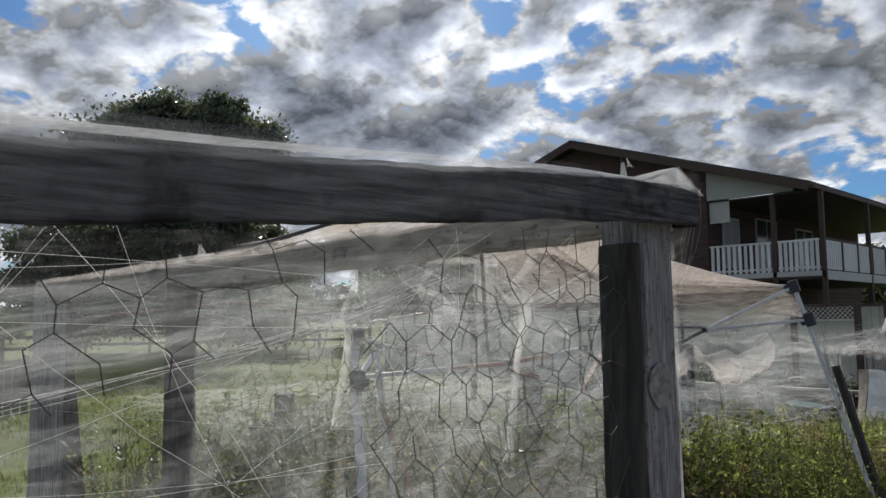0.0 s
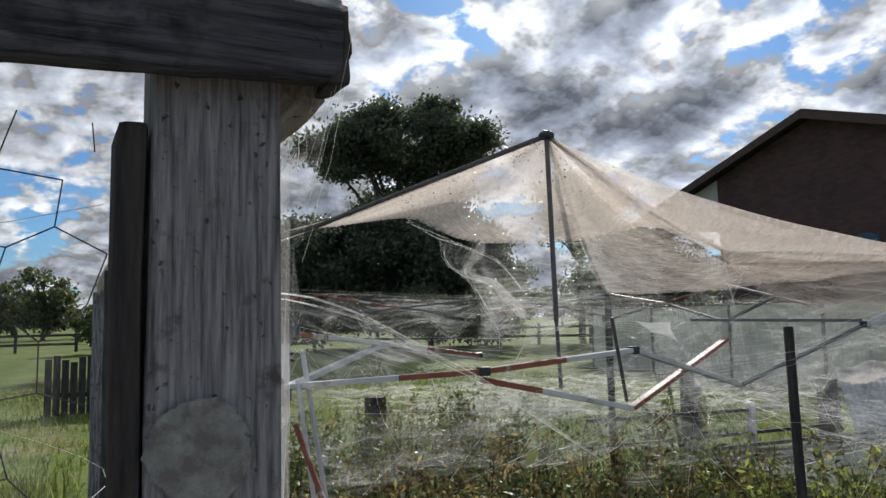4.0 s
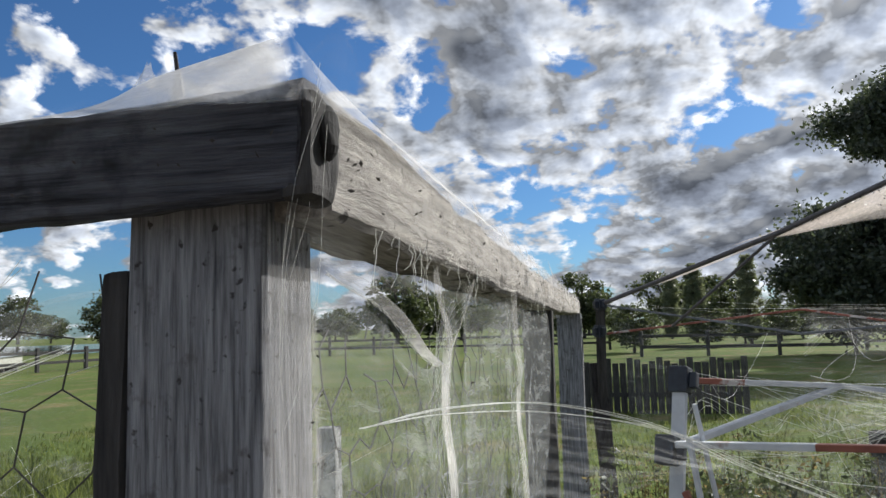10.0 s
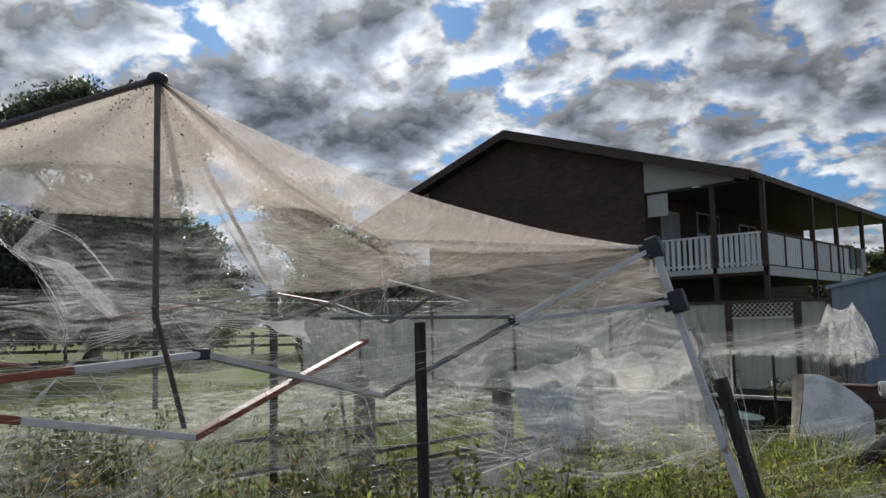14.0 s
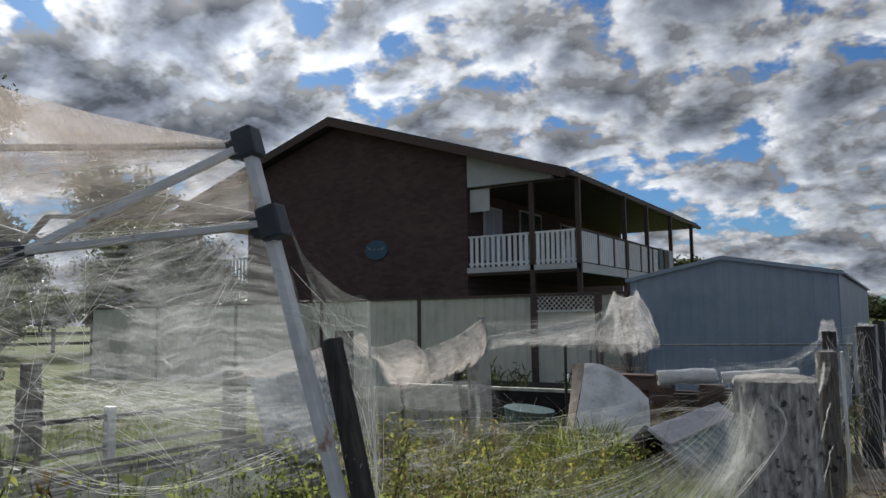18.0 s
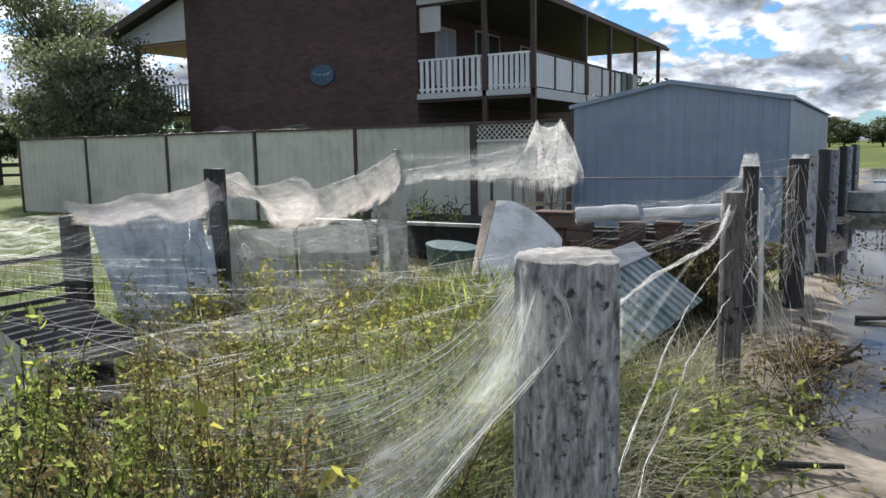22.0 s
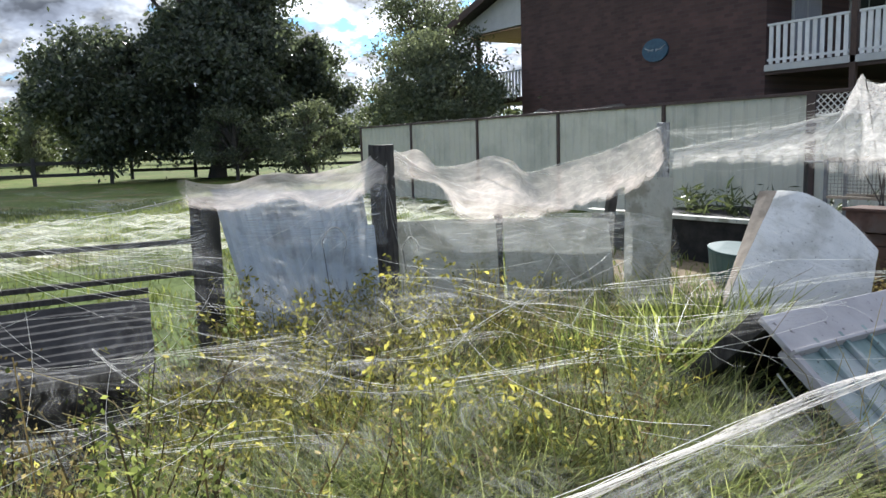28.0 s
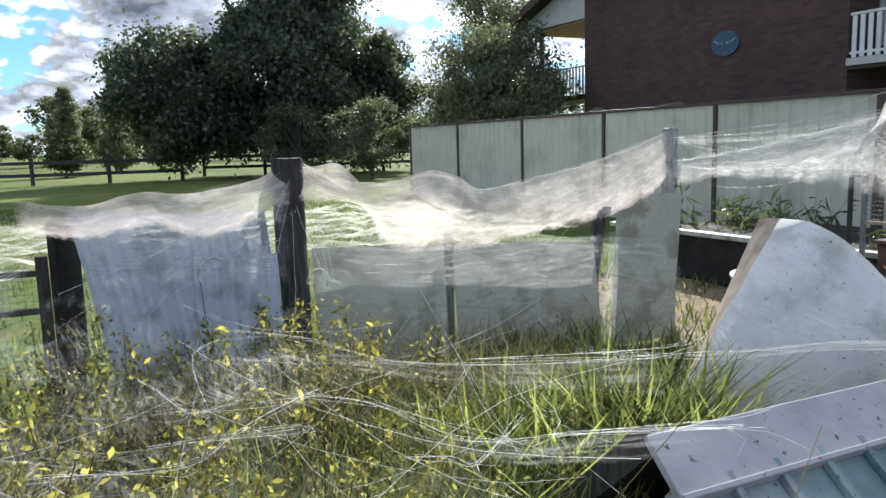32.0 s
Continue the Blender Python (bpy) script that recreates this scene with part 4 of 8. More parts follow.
    for v in bm.verts:
        v.co.x = sx + (v.co.x - sx) * 1.45
    pl = add("wall_plaque", bm, "blue_sign", "round dark blue plaque with pale wings")
    for s in (-1, 1):
        for k in range(4):
            add("wing_feather", bar((sx + s * 0.04, HY - 0.05, sz - 0.03 + k * 0.02), (sx + s * (0.33 - 0.04 * k), HY - 0.05, sz + 0.09 - 0.035 * k), 0.026, 0.008, 0), "blue_white", "pale wing shape", pl)
    # towels over the side rail
    for yy, mat, z in ((HY + 6.9, "plastic_blue", 2.9), (HY + 7.5, "brown_timber", 2.95), (HY + 8.1, "curtain", 2.85)):
        add("hung_towel", rough_up(boxed((XB + 0.04, yy, z), (XB + 0.07, yy + 0.45, RL + 0.03)), 0.02, 4, 3), mat)
    return h


make_house()

# ---- timber coop frame ----
def aged_post(name, x0, x1, y0, y1, z0, z1, mat, parent, label="", seed=0.0, cut=10, amp=0.004):
    bm = boxed((x0, y0, z0), (x1, y1, z1), 0.006)
    bmesh.ops.bisect_plane(bm, geom=bm.verts[:] + bm.edges[:] + bm.faces[:], plane_co=((x0 + x1) / 2, 0, 0), plane_no=(1, 0, 0))
    for k in range(1, cut):
        z = z0 + (z1 - z0) * k / cut
        bmesh.ops.bisect_plane(bm, geom=bm.verts[:] + bm.edges[:] + bm.faces[:], plane_co=(0, 0, z), plane_no=(0, 0, 1))
    rough_up(bm, amp, 9, 0, seed)
    return part(name, bm, M[mat], parent, label)


def aged_beam(name, a, b, w, h, mat, parent, label="", seed=0.0, n=14, amp=0.006, sag=0.0, lift=0.0, hump=0.0):
    """A weathered rail from a to b, its lower inner edge on that line; its hidden edge may be raised, and it may bow near its start."""
    a, b = Vector(a), Vector(b)
    d = (b - a)
    side = d.cross(Vector((0, 0, 1))).normalized()
    V, F = [], []
    s_ = 1 if w > 0 else -1
    ring = ((0, 0.006), (s_ * 0.006, 0), (w * 0.5, -0.003), (w - s_ * 0.006, 0), (w, 0.006), (w + s_ * 0.001, h * 0.25), (w + s_ * 0.002, h * 0.5), (w + s_ * 0.001, h * 0.75), (w, h - 0.007), (w - s_ * 0.007, h), (w * 0.5, h + 0.003), (s_ * 0.007, h), (0, h - 0.007), (-s_ * 0.001, h * 0.75), (-s_ * 0.002, h * 0.5), (-s_ * 0.001, h * 0.25))
    for i in range(n + 1):
        p = a + d * (i / n)
        p.z += hump * math.exp(-((i / n - 0.17) / 0.10) ** 2) - sag * 4 * (i / n) * (1 - i / n)
        for u, v in ring:
            q = p + side * u + Vector((0, 0, v + lift * max(0.0, 1 - u / w) * (1 if v < h * 0.3 else 0)))
            V.append(q + noise.noise_vector(q * 8 + Vector((seed, 0, 0))) * amp + noise.noise_vector(q * 45 + Vector((0, seed, 0))) * 0.0022)
    k = len(ring)
    for i in range(n):
        for j in range(k):
            F.append((i * k + j, i * k + (j + 1) % k, (i + 1) * k + (j + 1) % k, (i + 1) * k + j))
    F += [tuple(range(k))[::-1], tuple(n * k + j for j in range(k))]
    return tagged(raw(name, V, F, M[mat], parent), label)


def hex_net(o, u, v, cols, rows, cell, jit, rnd, keep=1.0):
    """Lines of hexagon netting in the plane o + u, v."""
    lines = []
    cache = {}

    def at(x, y):
        key = (round(x, 3), round(y, 3))
        if key not in cache:
            base = o + u * x + v * y
            nrm = u.cross(v)
            cache[key] = base + (u * rnd.uniform(-1, 1) + v * rnd.uniform(-1, 1)) * jit * cell + nrm * (noise.noise(base * 5) * 0.016 + rnd.uniform(-0.003, 0.003))
        return cache[key]
    s = cell / 1.732
    for j in range(rows):
        for i in range(cols):
            x, y = (i + 0.5 * (j % 2)) * cell, j * s * 1.5
            c = [(x, y + s), (x + cell / 2, y + s / 2), (x + cell / 2, y - s / 2), (x, y - s)]
            for a, b in zip(c[:-1], c[1:]):
                if rnd.random() < keep:
                    lines.append([at(*a), at(*b)])
    return lines


def make_coop():
    X0, X1, Y0, Y1 = 6.196, 6.292, -3.13, -3.017
    c = thing("timber_coop_frame", (6.24, -3.07, 0), "weathered grey timber frame with hexagon wire netting, wrapped in web", "animal pen")
    post = aged_post("corner_post", X0, X1, Y0, Y1, -0.05, 1.782, "old_wood", c, "grey timber corner post with a pale lichen patch", 1.0, 16)
    aged_post("batten", X0 + 0.01, X1 - 0.004, -3.157, -3.133, -0.05, 1.70, "dark_post", c, "dark narrow batten", 2.0, 12)
    aged_beam("top_rail", (6.272, -2.975, 1.740), (6.272, -5.6, 1.540), -0.058, 0.084, "beam_wood", c, "weathered top rail coloured dark for its shaded side", 4.0, 130, 0.005, 0.0, 0.014, 0.009)
    aged_beam("top_rail", (6.272, -3.06, 1.735), (2.08, -3.06, 1.708), 0.09, 0.09, "beam_wood_x", c, "web-covered top rail coloured pale for the sun on it", 7.0, 170, 0.008, 0.02)
    bm = boxed((6.276, -2.988, 1.738), (6.328, -2.962, 1.816), 0.007)
    part("end_grain", rough_up(bm, 0.007, 26, 6), M["dark_post"], c, "dark cracked end grain")
    for x, w, z in ((4.08, 0.065, 1.715), (2.34, 0.15, 1.71)):
        aged_post("far_post", x - w, x, -3.09, -2.98 if w < 0.1 else -2.95, -0.05, z, "dark_post" if w < 0.1 else "old_wood", c, "", x, 10, 0.008)
    aged_post("far_post", 6.2, 6.29, -5.58, -5.48, -0.05, 1.56, "old_wood", c, "", 5.0, 10)
    aged_post("far_post", 1.44, 1.58, -4.9, -4.76, -0.05, 0.95, "grey_post", c, "short grey stump inside the pen", 6.0, 10)
    part("leaning_brace", rough_up(bar((2.06, -2.88, 1.40), (2.30, -2.80, 0.1), 0.09, 0.05), 0.008, 6, 3), M["dark_post"], c, "leaning dark brace")
    # near-black lump on the end of the rail, painting a knot hole's dark
    bm = bmesh.new()
    bmesh.ops.create_uvsphere(bm, u_segments=14, v_segments=8, radius=0.016, matrix=Matrix.Translation((6.300, -2.962, 1.788)) @ Matrix.Diagonal((0.8, 0.35, 1.2, 1)))
    part("knot_hole", rough_up(bm, 0.005, 50), M["dark_inside"], c)
    # lichen patch on the post
    bm = bmesh.new()
    bmesh.ops.create_circle(bm, cap_ends=True, segments=160, radius=0.043, matrix=Matrix.Translation((6.297, -3.088, 1.42)) @ Matrix.Rotation(radians(90), 4, "Y"))
    for v in bm.verts:
        v.co += Vector((0, v.co.y + 3.088, v.co.z - 1.42)) * (0.10 * noise.noise(v.co * 45) + 0.09 * noise.noise(v.co * 210))
    part("lichen_patch", bm, M["lichen"], post, "pale round lichen patch")
    rnd = random.Random(11)
    lines = hex_net(Vector((6.262, -5.4, 0.75)), Vector((0, 1, 0)), Vector((0, 0.0, 1)), 32, 17, 0.072, 0.16, rnd, 0.9)
    lines = [l for l in lines if all(p.y < -3.16 and p.z < 1.74 + (p.y + 3.0) * 0.069 for p in l) and (l[0].y > -3.7 or noise.noise(l[0] * 1.7) > -0.3)]
    v, f = tubes(lines, 0.0008, 4)
    tagged(raw("wire_netting", v, f, M["wire"], c), "rusty hexagon wire netting", kind="stuff")
    lines = hex_net(Vector((4.55, -3.05, 0.7)), Vector((1, 0, 0)), Vector((0, 0.0, 1)), 26, 17, 0.066, 0.18, rnd, 0.82)
    lines = [l for l in lines if all(p.x < 6.19 and p.z < 1.73 for p in l)]
    v, f = tubes(lines, 0.00095, 4)
    tagged(raw("wire_netting", v, f, M["wire"], c), "rusty hexagon wire netting", kind="stuff")
    for o in list(c.children):
        o.data.transform(Matrix.Translation((-6.24, 3.07, 0)))
        for k in o.children:
            k.data.transform(Matrix.Translation((-6.24, 3.07, 0)))
    return c


make_coop()

o = thing("silk_twig", (6.246, -3.114, 1.845), "short dark twig standing in the silk on the rail", "twig")
part("twig", rough_up(rod((0, 0, 0), (-0.003, -0.007, 0.042), 0.0028, 0.0016, 6), 0.002, 60, 2), M["dark_post"], o)
part("silk_knot", rough_up(rod((0, 0, -0.02), (-0.001, -0.003, 0.022), 0.009, 0.0035, 8), 0.002, 80, 1), M["silk_lump"], o, "white silk knot")

# ---- collapsed pop-up gazebo ----
PEAK, LEG1, LEG2, LEG3, LEG4 = (3.97, -1.15, 2.40), (5.38, -0.06, 1.715), (4.65, -2.60, 1.49), (2.13, -2.84, 1.76), (2.38, 0.44, 1.69)
KNEE, TJ, L2M, XJ, HUB = (4.13, -0.18, 1.845), (5.455, -0.055, 1.53), (4.745, -2.65, 1.32), (4.197, -2.09, 1.433), (5.06, -2.13, 1.375)
BAR_END, BAR2, VBOT, VTIP, VJ, MID1 = (3.985, -1.56, 1.36), (4.984, -1.522, 1.412), (4.988, -1.542, 1.225), (4.523, -0.619, 1.414), (4.502, -0.522, 1.209), (4.977, -0.333, 1.474)
BK1, BK12, BK2, BK3 = (2.12, -1.71, 1.695), (2.29, -1.22, 1.60), (2.416, -0.694, 1.655), (2.43, -0.12, 1.61)


def fan(apex, rim, rings=14, sag=0.12, lump=0.012, seed=0.0, start=0.0):
    """A tent sector: from the apex to an open rim, hollow in profile."""
    apex, rim = Vector(apex), [Vector(p) for p in rim]
    fine = []
    for a, b in zip(rim[:-1], rim[1:]):
        n = max(3, int((b - a).length / 0.1))
        fine += [a.lerp(b, i / n) for i in range(n)]
    fine.append(rim[-1])
    V, F, U = [], [], []
    for j in range(rings + 1):
        t = start + (1 - start) * j / rings
        for i, p in enumerate(fine):
            q = apex.lerp(p, t)
            q.z -= sag * 4 * t * (1 - t)
            q += noise.noise_vector(q * 4 + Vector((seed, 0, 0))) * lump * t
            V.append(q)
            U.append((i * 0.1, (p - apex).length * t, 0.5, 0.5 + 0.42 * t ** 4))
    n = len(fine)
    for j in range(rings):
        for i in range(n - 1):
            F.append((j * n + i, j * n + i + 1, (j + 1) * n + i + 1, (j + 1) * n + i))
    return V, F, U


def make_gazebo():
    g = thing("gazebo", (0, 0, 0), "collapsed folding gazebo of bent rusty tubes draped in web", "gazebo")

    def tube(name, a, b, w, mat, label="", split=None):
        if split:
            t, mat2 = split
            mid = Vector(a).lerp(Vector(b), t)
            o = part(name, bar(a, mid, w, w * 0.62, 0.002), M[mat], g, label)
            part("tube_end", bar(mid, b, w * 0.97, w * 0.6, 0.002), M[mat2], o)
            return o
        return part(name, bar(a, b, w, w * 0.62, 0.002), M[mat], g, label)

    def joint(p, s=0.05, up=0.06, lean=(0, 0, 1)):
        bm = boxed((-s / 2, -s / 2, -up / 2), (s / 2, s / 2, up / 2), 0.006)
        box(bm, (-s * 0.9, -s * 0.28, -up * 0.3), (-s / 2, s * 0.28, up * 0.3), 0.004)
        box(bm, (-s * 0.28, -s * 0.95, -up * 0.3), (s * 0.28, -s / 2, up * 0.3), 0.004)
        bm.transform(Matrix.Translation(p) @ Vector(lean).to_track_quat("Z", "Y").to_matrix().to_4x4())
        part("corner_joint", bm, M["joint"], g, "dark blue plastic corner joint")

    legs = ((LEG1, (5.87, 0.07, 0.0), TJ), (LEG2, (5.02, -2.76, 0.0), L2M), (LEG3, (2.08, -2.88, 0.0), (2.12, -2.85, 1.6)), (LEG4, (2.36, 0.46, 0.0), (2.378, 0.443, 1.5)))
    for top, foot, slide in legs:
        # rear legs take a dark material in place of the shade on them
        tube("leg", foot, top, 0.036 if top in (LEG1, LEG2) else 0.05, "steel_white" if top in (LEG1, LEG2) else "dark_post", "chipped white square leg" if top in (LEG1, LEG2) else "square leg coloured dark to stand for shade")
        d = Vector(top) - Vector(foot)
        joint(Vector(top), 0.052, 0.07, d)
        joint(Vector(slide), 0.052, 0.075, d)
    # roof poles
    pole = lambda a, b, r=0.011: part("roof_pole", rod(a, b, r), M["pole_dark"], g, "thin dark roof pole")  # noqa: E731
    mid3 = tuple(Vector(PEAK).lerp(Vector(LEG3), 0.5) + Vector((0, 0, -0.035)))
    for a, b in zip((PEAK, mid3), (mid3, LEG3)):
        pole(a, b, 0.013)
    pole(mid3, (2.45, -2.45, 1.62), 0.008)
    midk = tuple(Vector(PEAK).lerp(Vector(KNEE), 0.5) + Vector((0, 0, -0.03)))
    pole(PEAK, midk)
    pole(midk, KNEE)
    pole(PEAK, (4.05, -1.18, 1.5), 0.012)
    pole((4.05, -1.18, 1.5), (4.1, -1.2, 1.2), 0.009)
    pole(PEAK, LEG4)
    part("eave_tube", bar(KNEE, LEG1, 0.026, 0.016, 0.002), M["steel_white"], g, "white eave tube")
    bm = bmesh.new()
    bmesh.ops.create_uvsphere(bm, u_segments=16, v_segments=10, radius=0.035, matrix=Matrix.Translation(PEAK) @ Matrix.Diagonal((1.1, 1.1, 0.7, 1)))
    part("peak_cap", bm, M["joint"], g, "dark plastic peak cap")
    # truss bars
    w = 0.026
    tube("truss_bar", LEG2, XJ, w, "steel_red", "", (0.35, "steel_white"))
    tube("truss_bar", XJ, BAR_END, w, "steel_white", "", (0.4, "steel_red"))
    tube("truss_bar", L2M, XJ, w, "steel_white")
    tube("truss_bar", (4.745, -2.65, 1.335), HUB, w, "steel_white", "", (0.6, "steel_red"))
    tube("truss_bar", HUB, BAR2, w, "steel_red", "", (0.5, "steel_white"))
    tube("truss_bar", (5.06, -2.13, 1.35), VBOT, w, "steel_red", "", (0.35, "steel_white"))
    tube("truss_bar", VBOT, VTIP, w, "steel_red", "rusty brown truss bar")
    tube("truss_bar", BAR2, VJ, w, "steel_white")
    tube("truss_bar", VJ, MID1, w, "steel_grey")
    tube("truss_bar", MID1, LEG1, w, "steel_white")
    tube("truss_bar", TJ, MID1, w, "steel_white")
    tube("truss_bar", (4.97, -0.345, 1.49), (4.3, -0.6, 1.5), w * 0.8, "steel_grey")
    tube("truss_bar", (4.8, -0.05, 1.68), (5.4, -0.05, 1.55), w * 0.8, "steel_grey")
    for p in (HUB, BAR2, BAR_END, MID1):
        part("rivet_joint", boxed(tuple(Vector(p) - Vector((0.014, 0.017, 0.013))), tuple(Vector(p) + Vector((0.014, 0.017, 0.013))), 0.004), M["joint"], g)
    for chain in (((2.12, -2.85, 1.58), BK1, BK12, BK2, BK3, LEG4), (LEG3, (2.25, -1.75, 1.56), BK12, (2.35, -0.68, 1.54), BK3, (2.378, 0.443, 1.52)),
                  (LEG4, (3.1, 0.35, 1.6), (3.7, 0.25, 1.48), (4.3, 0.12, 1.66)), ((2.4, 0.44, 1.5), (3.05, 0.36, 1.6), (3.7, 0.25, 1.7), (4.4, 0.1, 1.56)), ((4.3, 0.12, 1.66), (5.4, -0.03, 1.55))):
        for a, b in zip(chain[:-1], chain[1:]):
            tube("back_bar", a, b, 0.02, "steel_grey" if random.Random(str(a)).random() < 0.6 else "steel_red")
    tube("fallen_bar", (4.85, -2.62, 1.24), (4.95, -2.35, 0.45), 0.022, "steel_red")
    tube("fallen_bar", (4.80, -2.60, 1.36), (4.86, -2.48, 0.4), 0.018, "steel_white")
    tube("fallen_bar", (4.78, -2.58, 1.44), (4.74, -2.40, 0.4), 0.016, "steel_white")
    tube("hanging_rod", (5.09, -1.69, 1.52), (5.0, -1.57, 1.25), 0.011, "pole_dark")
    # the net-like canopy left on the poles
    rim1 = spline([LEG3, (2.77, -2.24, 1.975), (3.15, -1.86, 2.04), (3.45, -1.66, 2.04), (3.72, -1.62, 1.945), (3.86, -1.53, 1.885), (3.92, -1.41, 1.88), (3.95, -1.28, 1.88), (3.96, -1.1, 1.875), (3.95, -0.93, 1.895), (3.95, -0.80, 1.925), (3.92, -0.62, 1.96), (3.92, -0.5, 1.985), (4.02, -0.30, 1.945), KNEE], 34)
    V, F, U = join_patches([fan(PEAK, rim1, 16, 0.05, 0.012, 1.0), fan(PEAK, [KNEE, (4.5, 0.05, 1.77), LEG1], 16, 0.10, 0.01, 2.0)])
    rear = join_patches([fan(PEAK, [tuple(Vector(PEAK).lerp(Vector(q), k)) for q, k in ((LEG3, 0.62), (BK1, 0.34), (BK2, 0.30), (LEG4, 0.42))], 14, 0.03, 0.015, 3.0, 0.0), fan(PEAK, [LEG4, (3.5, 0.25, 1.66), (4.4, 0.08, 1.68), LEG1], 14, 0.13, 0.015, 4.0)])
    cn = raw("canopy", V, F, M["canopy"], g, U, True)
    tagged(cn, "beige net canopy thick with spider web")
    rc = raw("rear_canopy", rear[0], rear[1], M["web_warm"], g, rear[2], True)
    tagged(rc, "torn thin rear canopy of silk")
    V, F, U = drape(((3.86, -1.53, 1.885), (3.92, -1.41, 1.88), (3.95, -1.28, 1.88), (3.96, -1.1, 1.875), (3.95, -0.93, 1.895), (3.95, -0.80, 1.925)), ((3.93, -1.48, 1.62), (3.95, -1.40, 1.53), (3.96, -1.25, 1.50), (3.96, -1.1, 1.52), (3.96, -0.93, 1.56), (3.94, -0.78, 1.74)), 40, 18, (0, 0, 0), 0.02, 71)
    tagged(raw("torn_net", V, F, M["web_film"], g, U, True), "thin torn net below the canopy's rim")
    flap = ((3.90, -1.50, 1.885), (3.92, -1.56, 1.80), (3.93, -1.61, 1.727), (3.94, -1.52, 1.69), (3.95, -1.46, 1.665), (3.95, -1.38, 1.58), (3.95, -1.30, 1.51))
    V, F, U = drape(flap, [(x, y + 0.05 + 0.03 * (k % 2), z + 0.015) for k, (x, y, z) in enumerate(flap)], 50, 6, (0, 0, 0), 0.008, 72)
    tagged(raw("torn_flap", V, F, M["web_horn"], g, U, True), "white torn edge curling below the canopy")
    # dark specks on the canopy, standing in for spiders
    rnd = np.random.default_rng(63)
    pts = []
    for q in rim1[2:30]:
        for k in range(9):
            t = rnd.uniform(0.05, 0.8) ** 1.4
            pts.append(tuple(Vector(PEAK).lerp(q, t) + Vector((0.012, -0.006, 0.006 - 0.05 * 4 * t * (1 - t)))))
    lit = bulk("caught_litter", [leaf_cloud(np.array(pts), 0.010, rnd, 0.2, 0.6)], M["dark_inside"], g)
    tagged(lit, "dark specks standing for spiders on the canopy", kind="stuff")
    return g


make_gazebo()


# ---- posts and stakes ----
def round_post(name, x, y, top, r, mat, label, seed=0.0, flat=1.0, lean=(0, 0), cap=True, group="old fence posts", squash=1.0):
    n, rows = 18, 14
    p = thing(name, (x, y, 0), label, "post", group)
    V, F = [], []
    for j in range(rows + 1):
        z = -0.05 + (top + 0.05) * j / rows
        for i in range(n):
            a = 2 * math.pi * i / n
            k = 1 + 0.10 * noise.noise(Vector((math.cos(a) * 1.7 + seed, math.sin(a) * 1.7, z * 0.6))) + 0.05 * noise.noise(Vector((math.cos(a) * 6, math.sin(a) * 6 + seed, z * 1.2)))
            k *= 1 - 0.05 * (z / top)
            V.append((r * k * math.cos(a) + lean[0] * z, r * k * math.sin(a) * squash + lean[1] * z, z + (0.012 * noise.noise(Vector((math.cos(a) * 2, math.sin(a) * 2, seed))) if j == rows else 0)))
    for j in range(rows):
        for i in range(n):
            i2 = (i + 1) % n
            F.append((j * n + i, j * n + i2, (j + 1) * n + i2, (j + 1) * n + i))
    F.append(tuple(rows * n + i for i in range(n)))
    raw("shaft", V, F, M[mat], p)
    return p


def gate_radius(a, z=1.0):
    """An angular old trunk: flat faces, a split and knobs."""
    flats = max(math.cos(a - k) for k in (0.35, 1.25, 2.2, 3.0, 3.95, 4.75, 5.6))
    k = 0.97 / max(0.75, flats) + 0.05 * noise.noise(Vector((math.cos(a) * 3, math.sin(a) * 3, z * 2.5))) - 0.10 * max(0, math.cos(a - 5.1)) ** 40 * (1 if z > 0.3 else 0.5)
    return 0.098 * k


def make_gate_post():
    """Stout split post; its silk cap is built beside it."""
    p = thing("gate_post", (6.288, 1.12, 0), "stout grey weathered post with lichen blotches and a web-covered top", "post", "old fence posts")
    n, rows = 72, 40
    V, F = [], []
    for j in range(rows + 1):
        z = -0.05 + 1.178 * j / rows
        for i in range(n):
            a = 2 * math.pi * i / n
            r = gate_radius(a, z) * (1.03 - 0.03 * z) * (0.955 if j == rows else 1.0)
            q = Vector((r * math.cos(a) * 1.1, r * math.sin(a) * 0.86, z))
            V.append(q + noise.noise_vector(Vector((q.x * 30, q.y * 30, q.z * 9))) * 0.0035)
    for j in range(rows):
        for i in range(n):
            i2 = (i + 1) % n
            F.append((j * n + i, j * n + i2, (j + 1) * n + i2, (j + 1) * n + i))
    F.append(tuple(rows * n + i for i in range(n)))
    raw("shaft", V, F, M["gate_wood"], p)
    return p


make_gate_post()
round_post("fence_post", 6.195, 3.87, 1.1, 0.062, "brown_post", "brown-grey weathered fence post trailing web", 5.0)
round_post("fence_post", 6.3, 6.4, 1.22, 0.085, "dark_post", "dark weathered fence post with web on its top", 6.0)
round_post("fence_post", 6.12, 5.05, 1.2, 0.055, "dark_post", "dark weathered fence post with web on its top", 6.5)
for k, y in enumerate((8.1, 9.9, 12.2, 14.8, 17.5, 20.3, 23.3)):
    round_post("fence_post", 6.28 + 0.02 * k, y, 1.22 + 0.03 * (k % 2), 0.07, "dark_post" if k % 2 else "grey_post", "dark weathered fence post with web on its top", 7.0 + k)
round_post("fence_post", 2.8, 3.47, 1.245, 0.078, "dark_post", "dark post with a tangle of web over its head", 8.0)
round_post("fence_post", 2.59, 6.14, 1.355, 0.052, "grey_post", "slim grey post holding up a web sheet", 9.0)
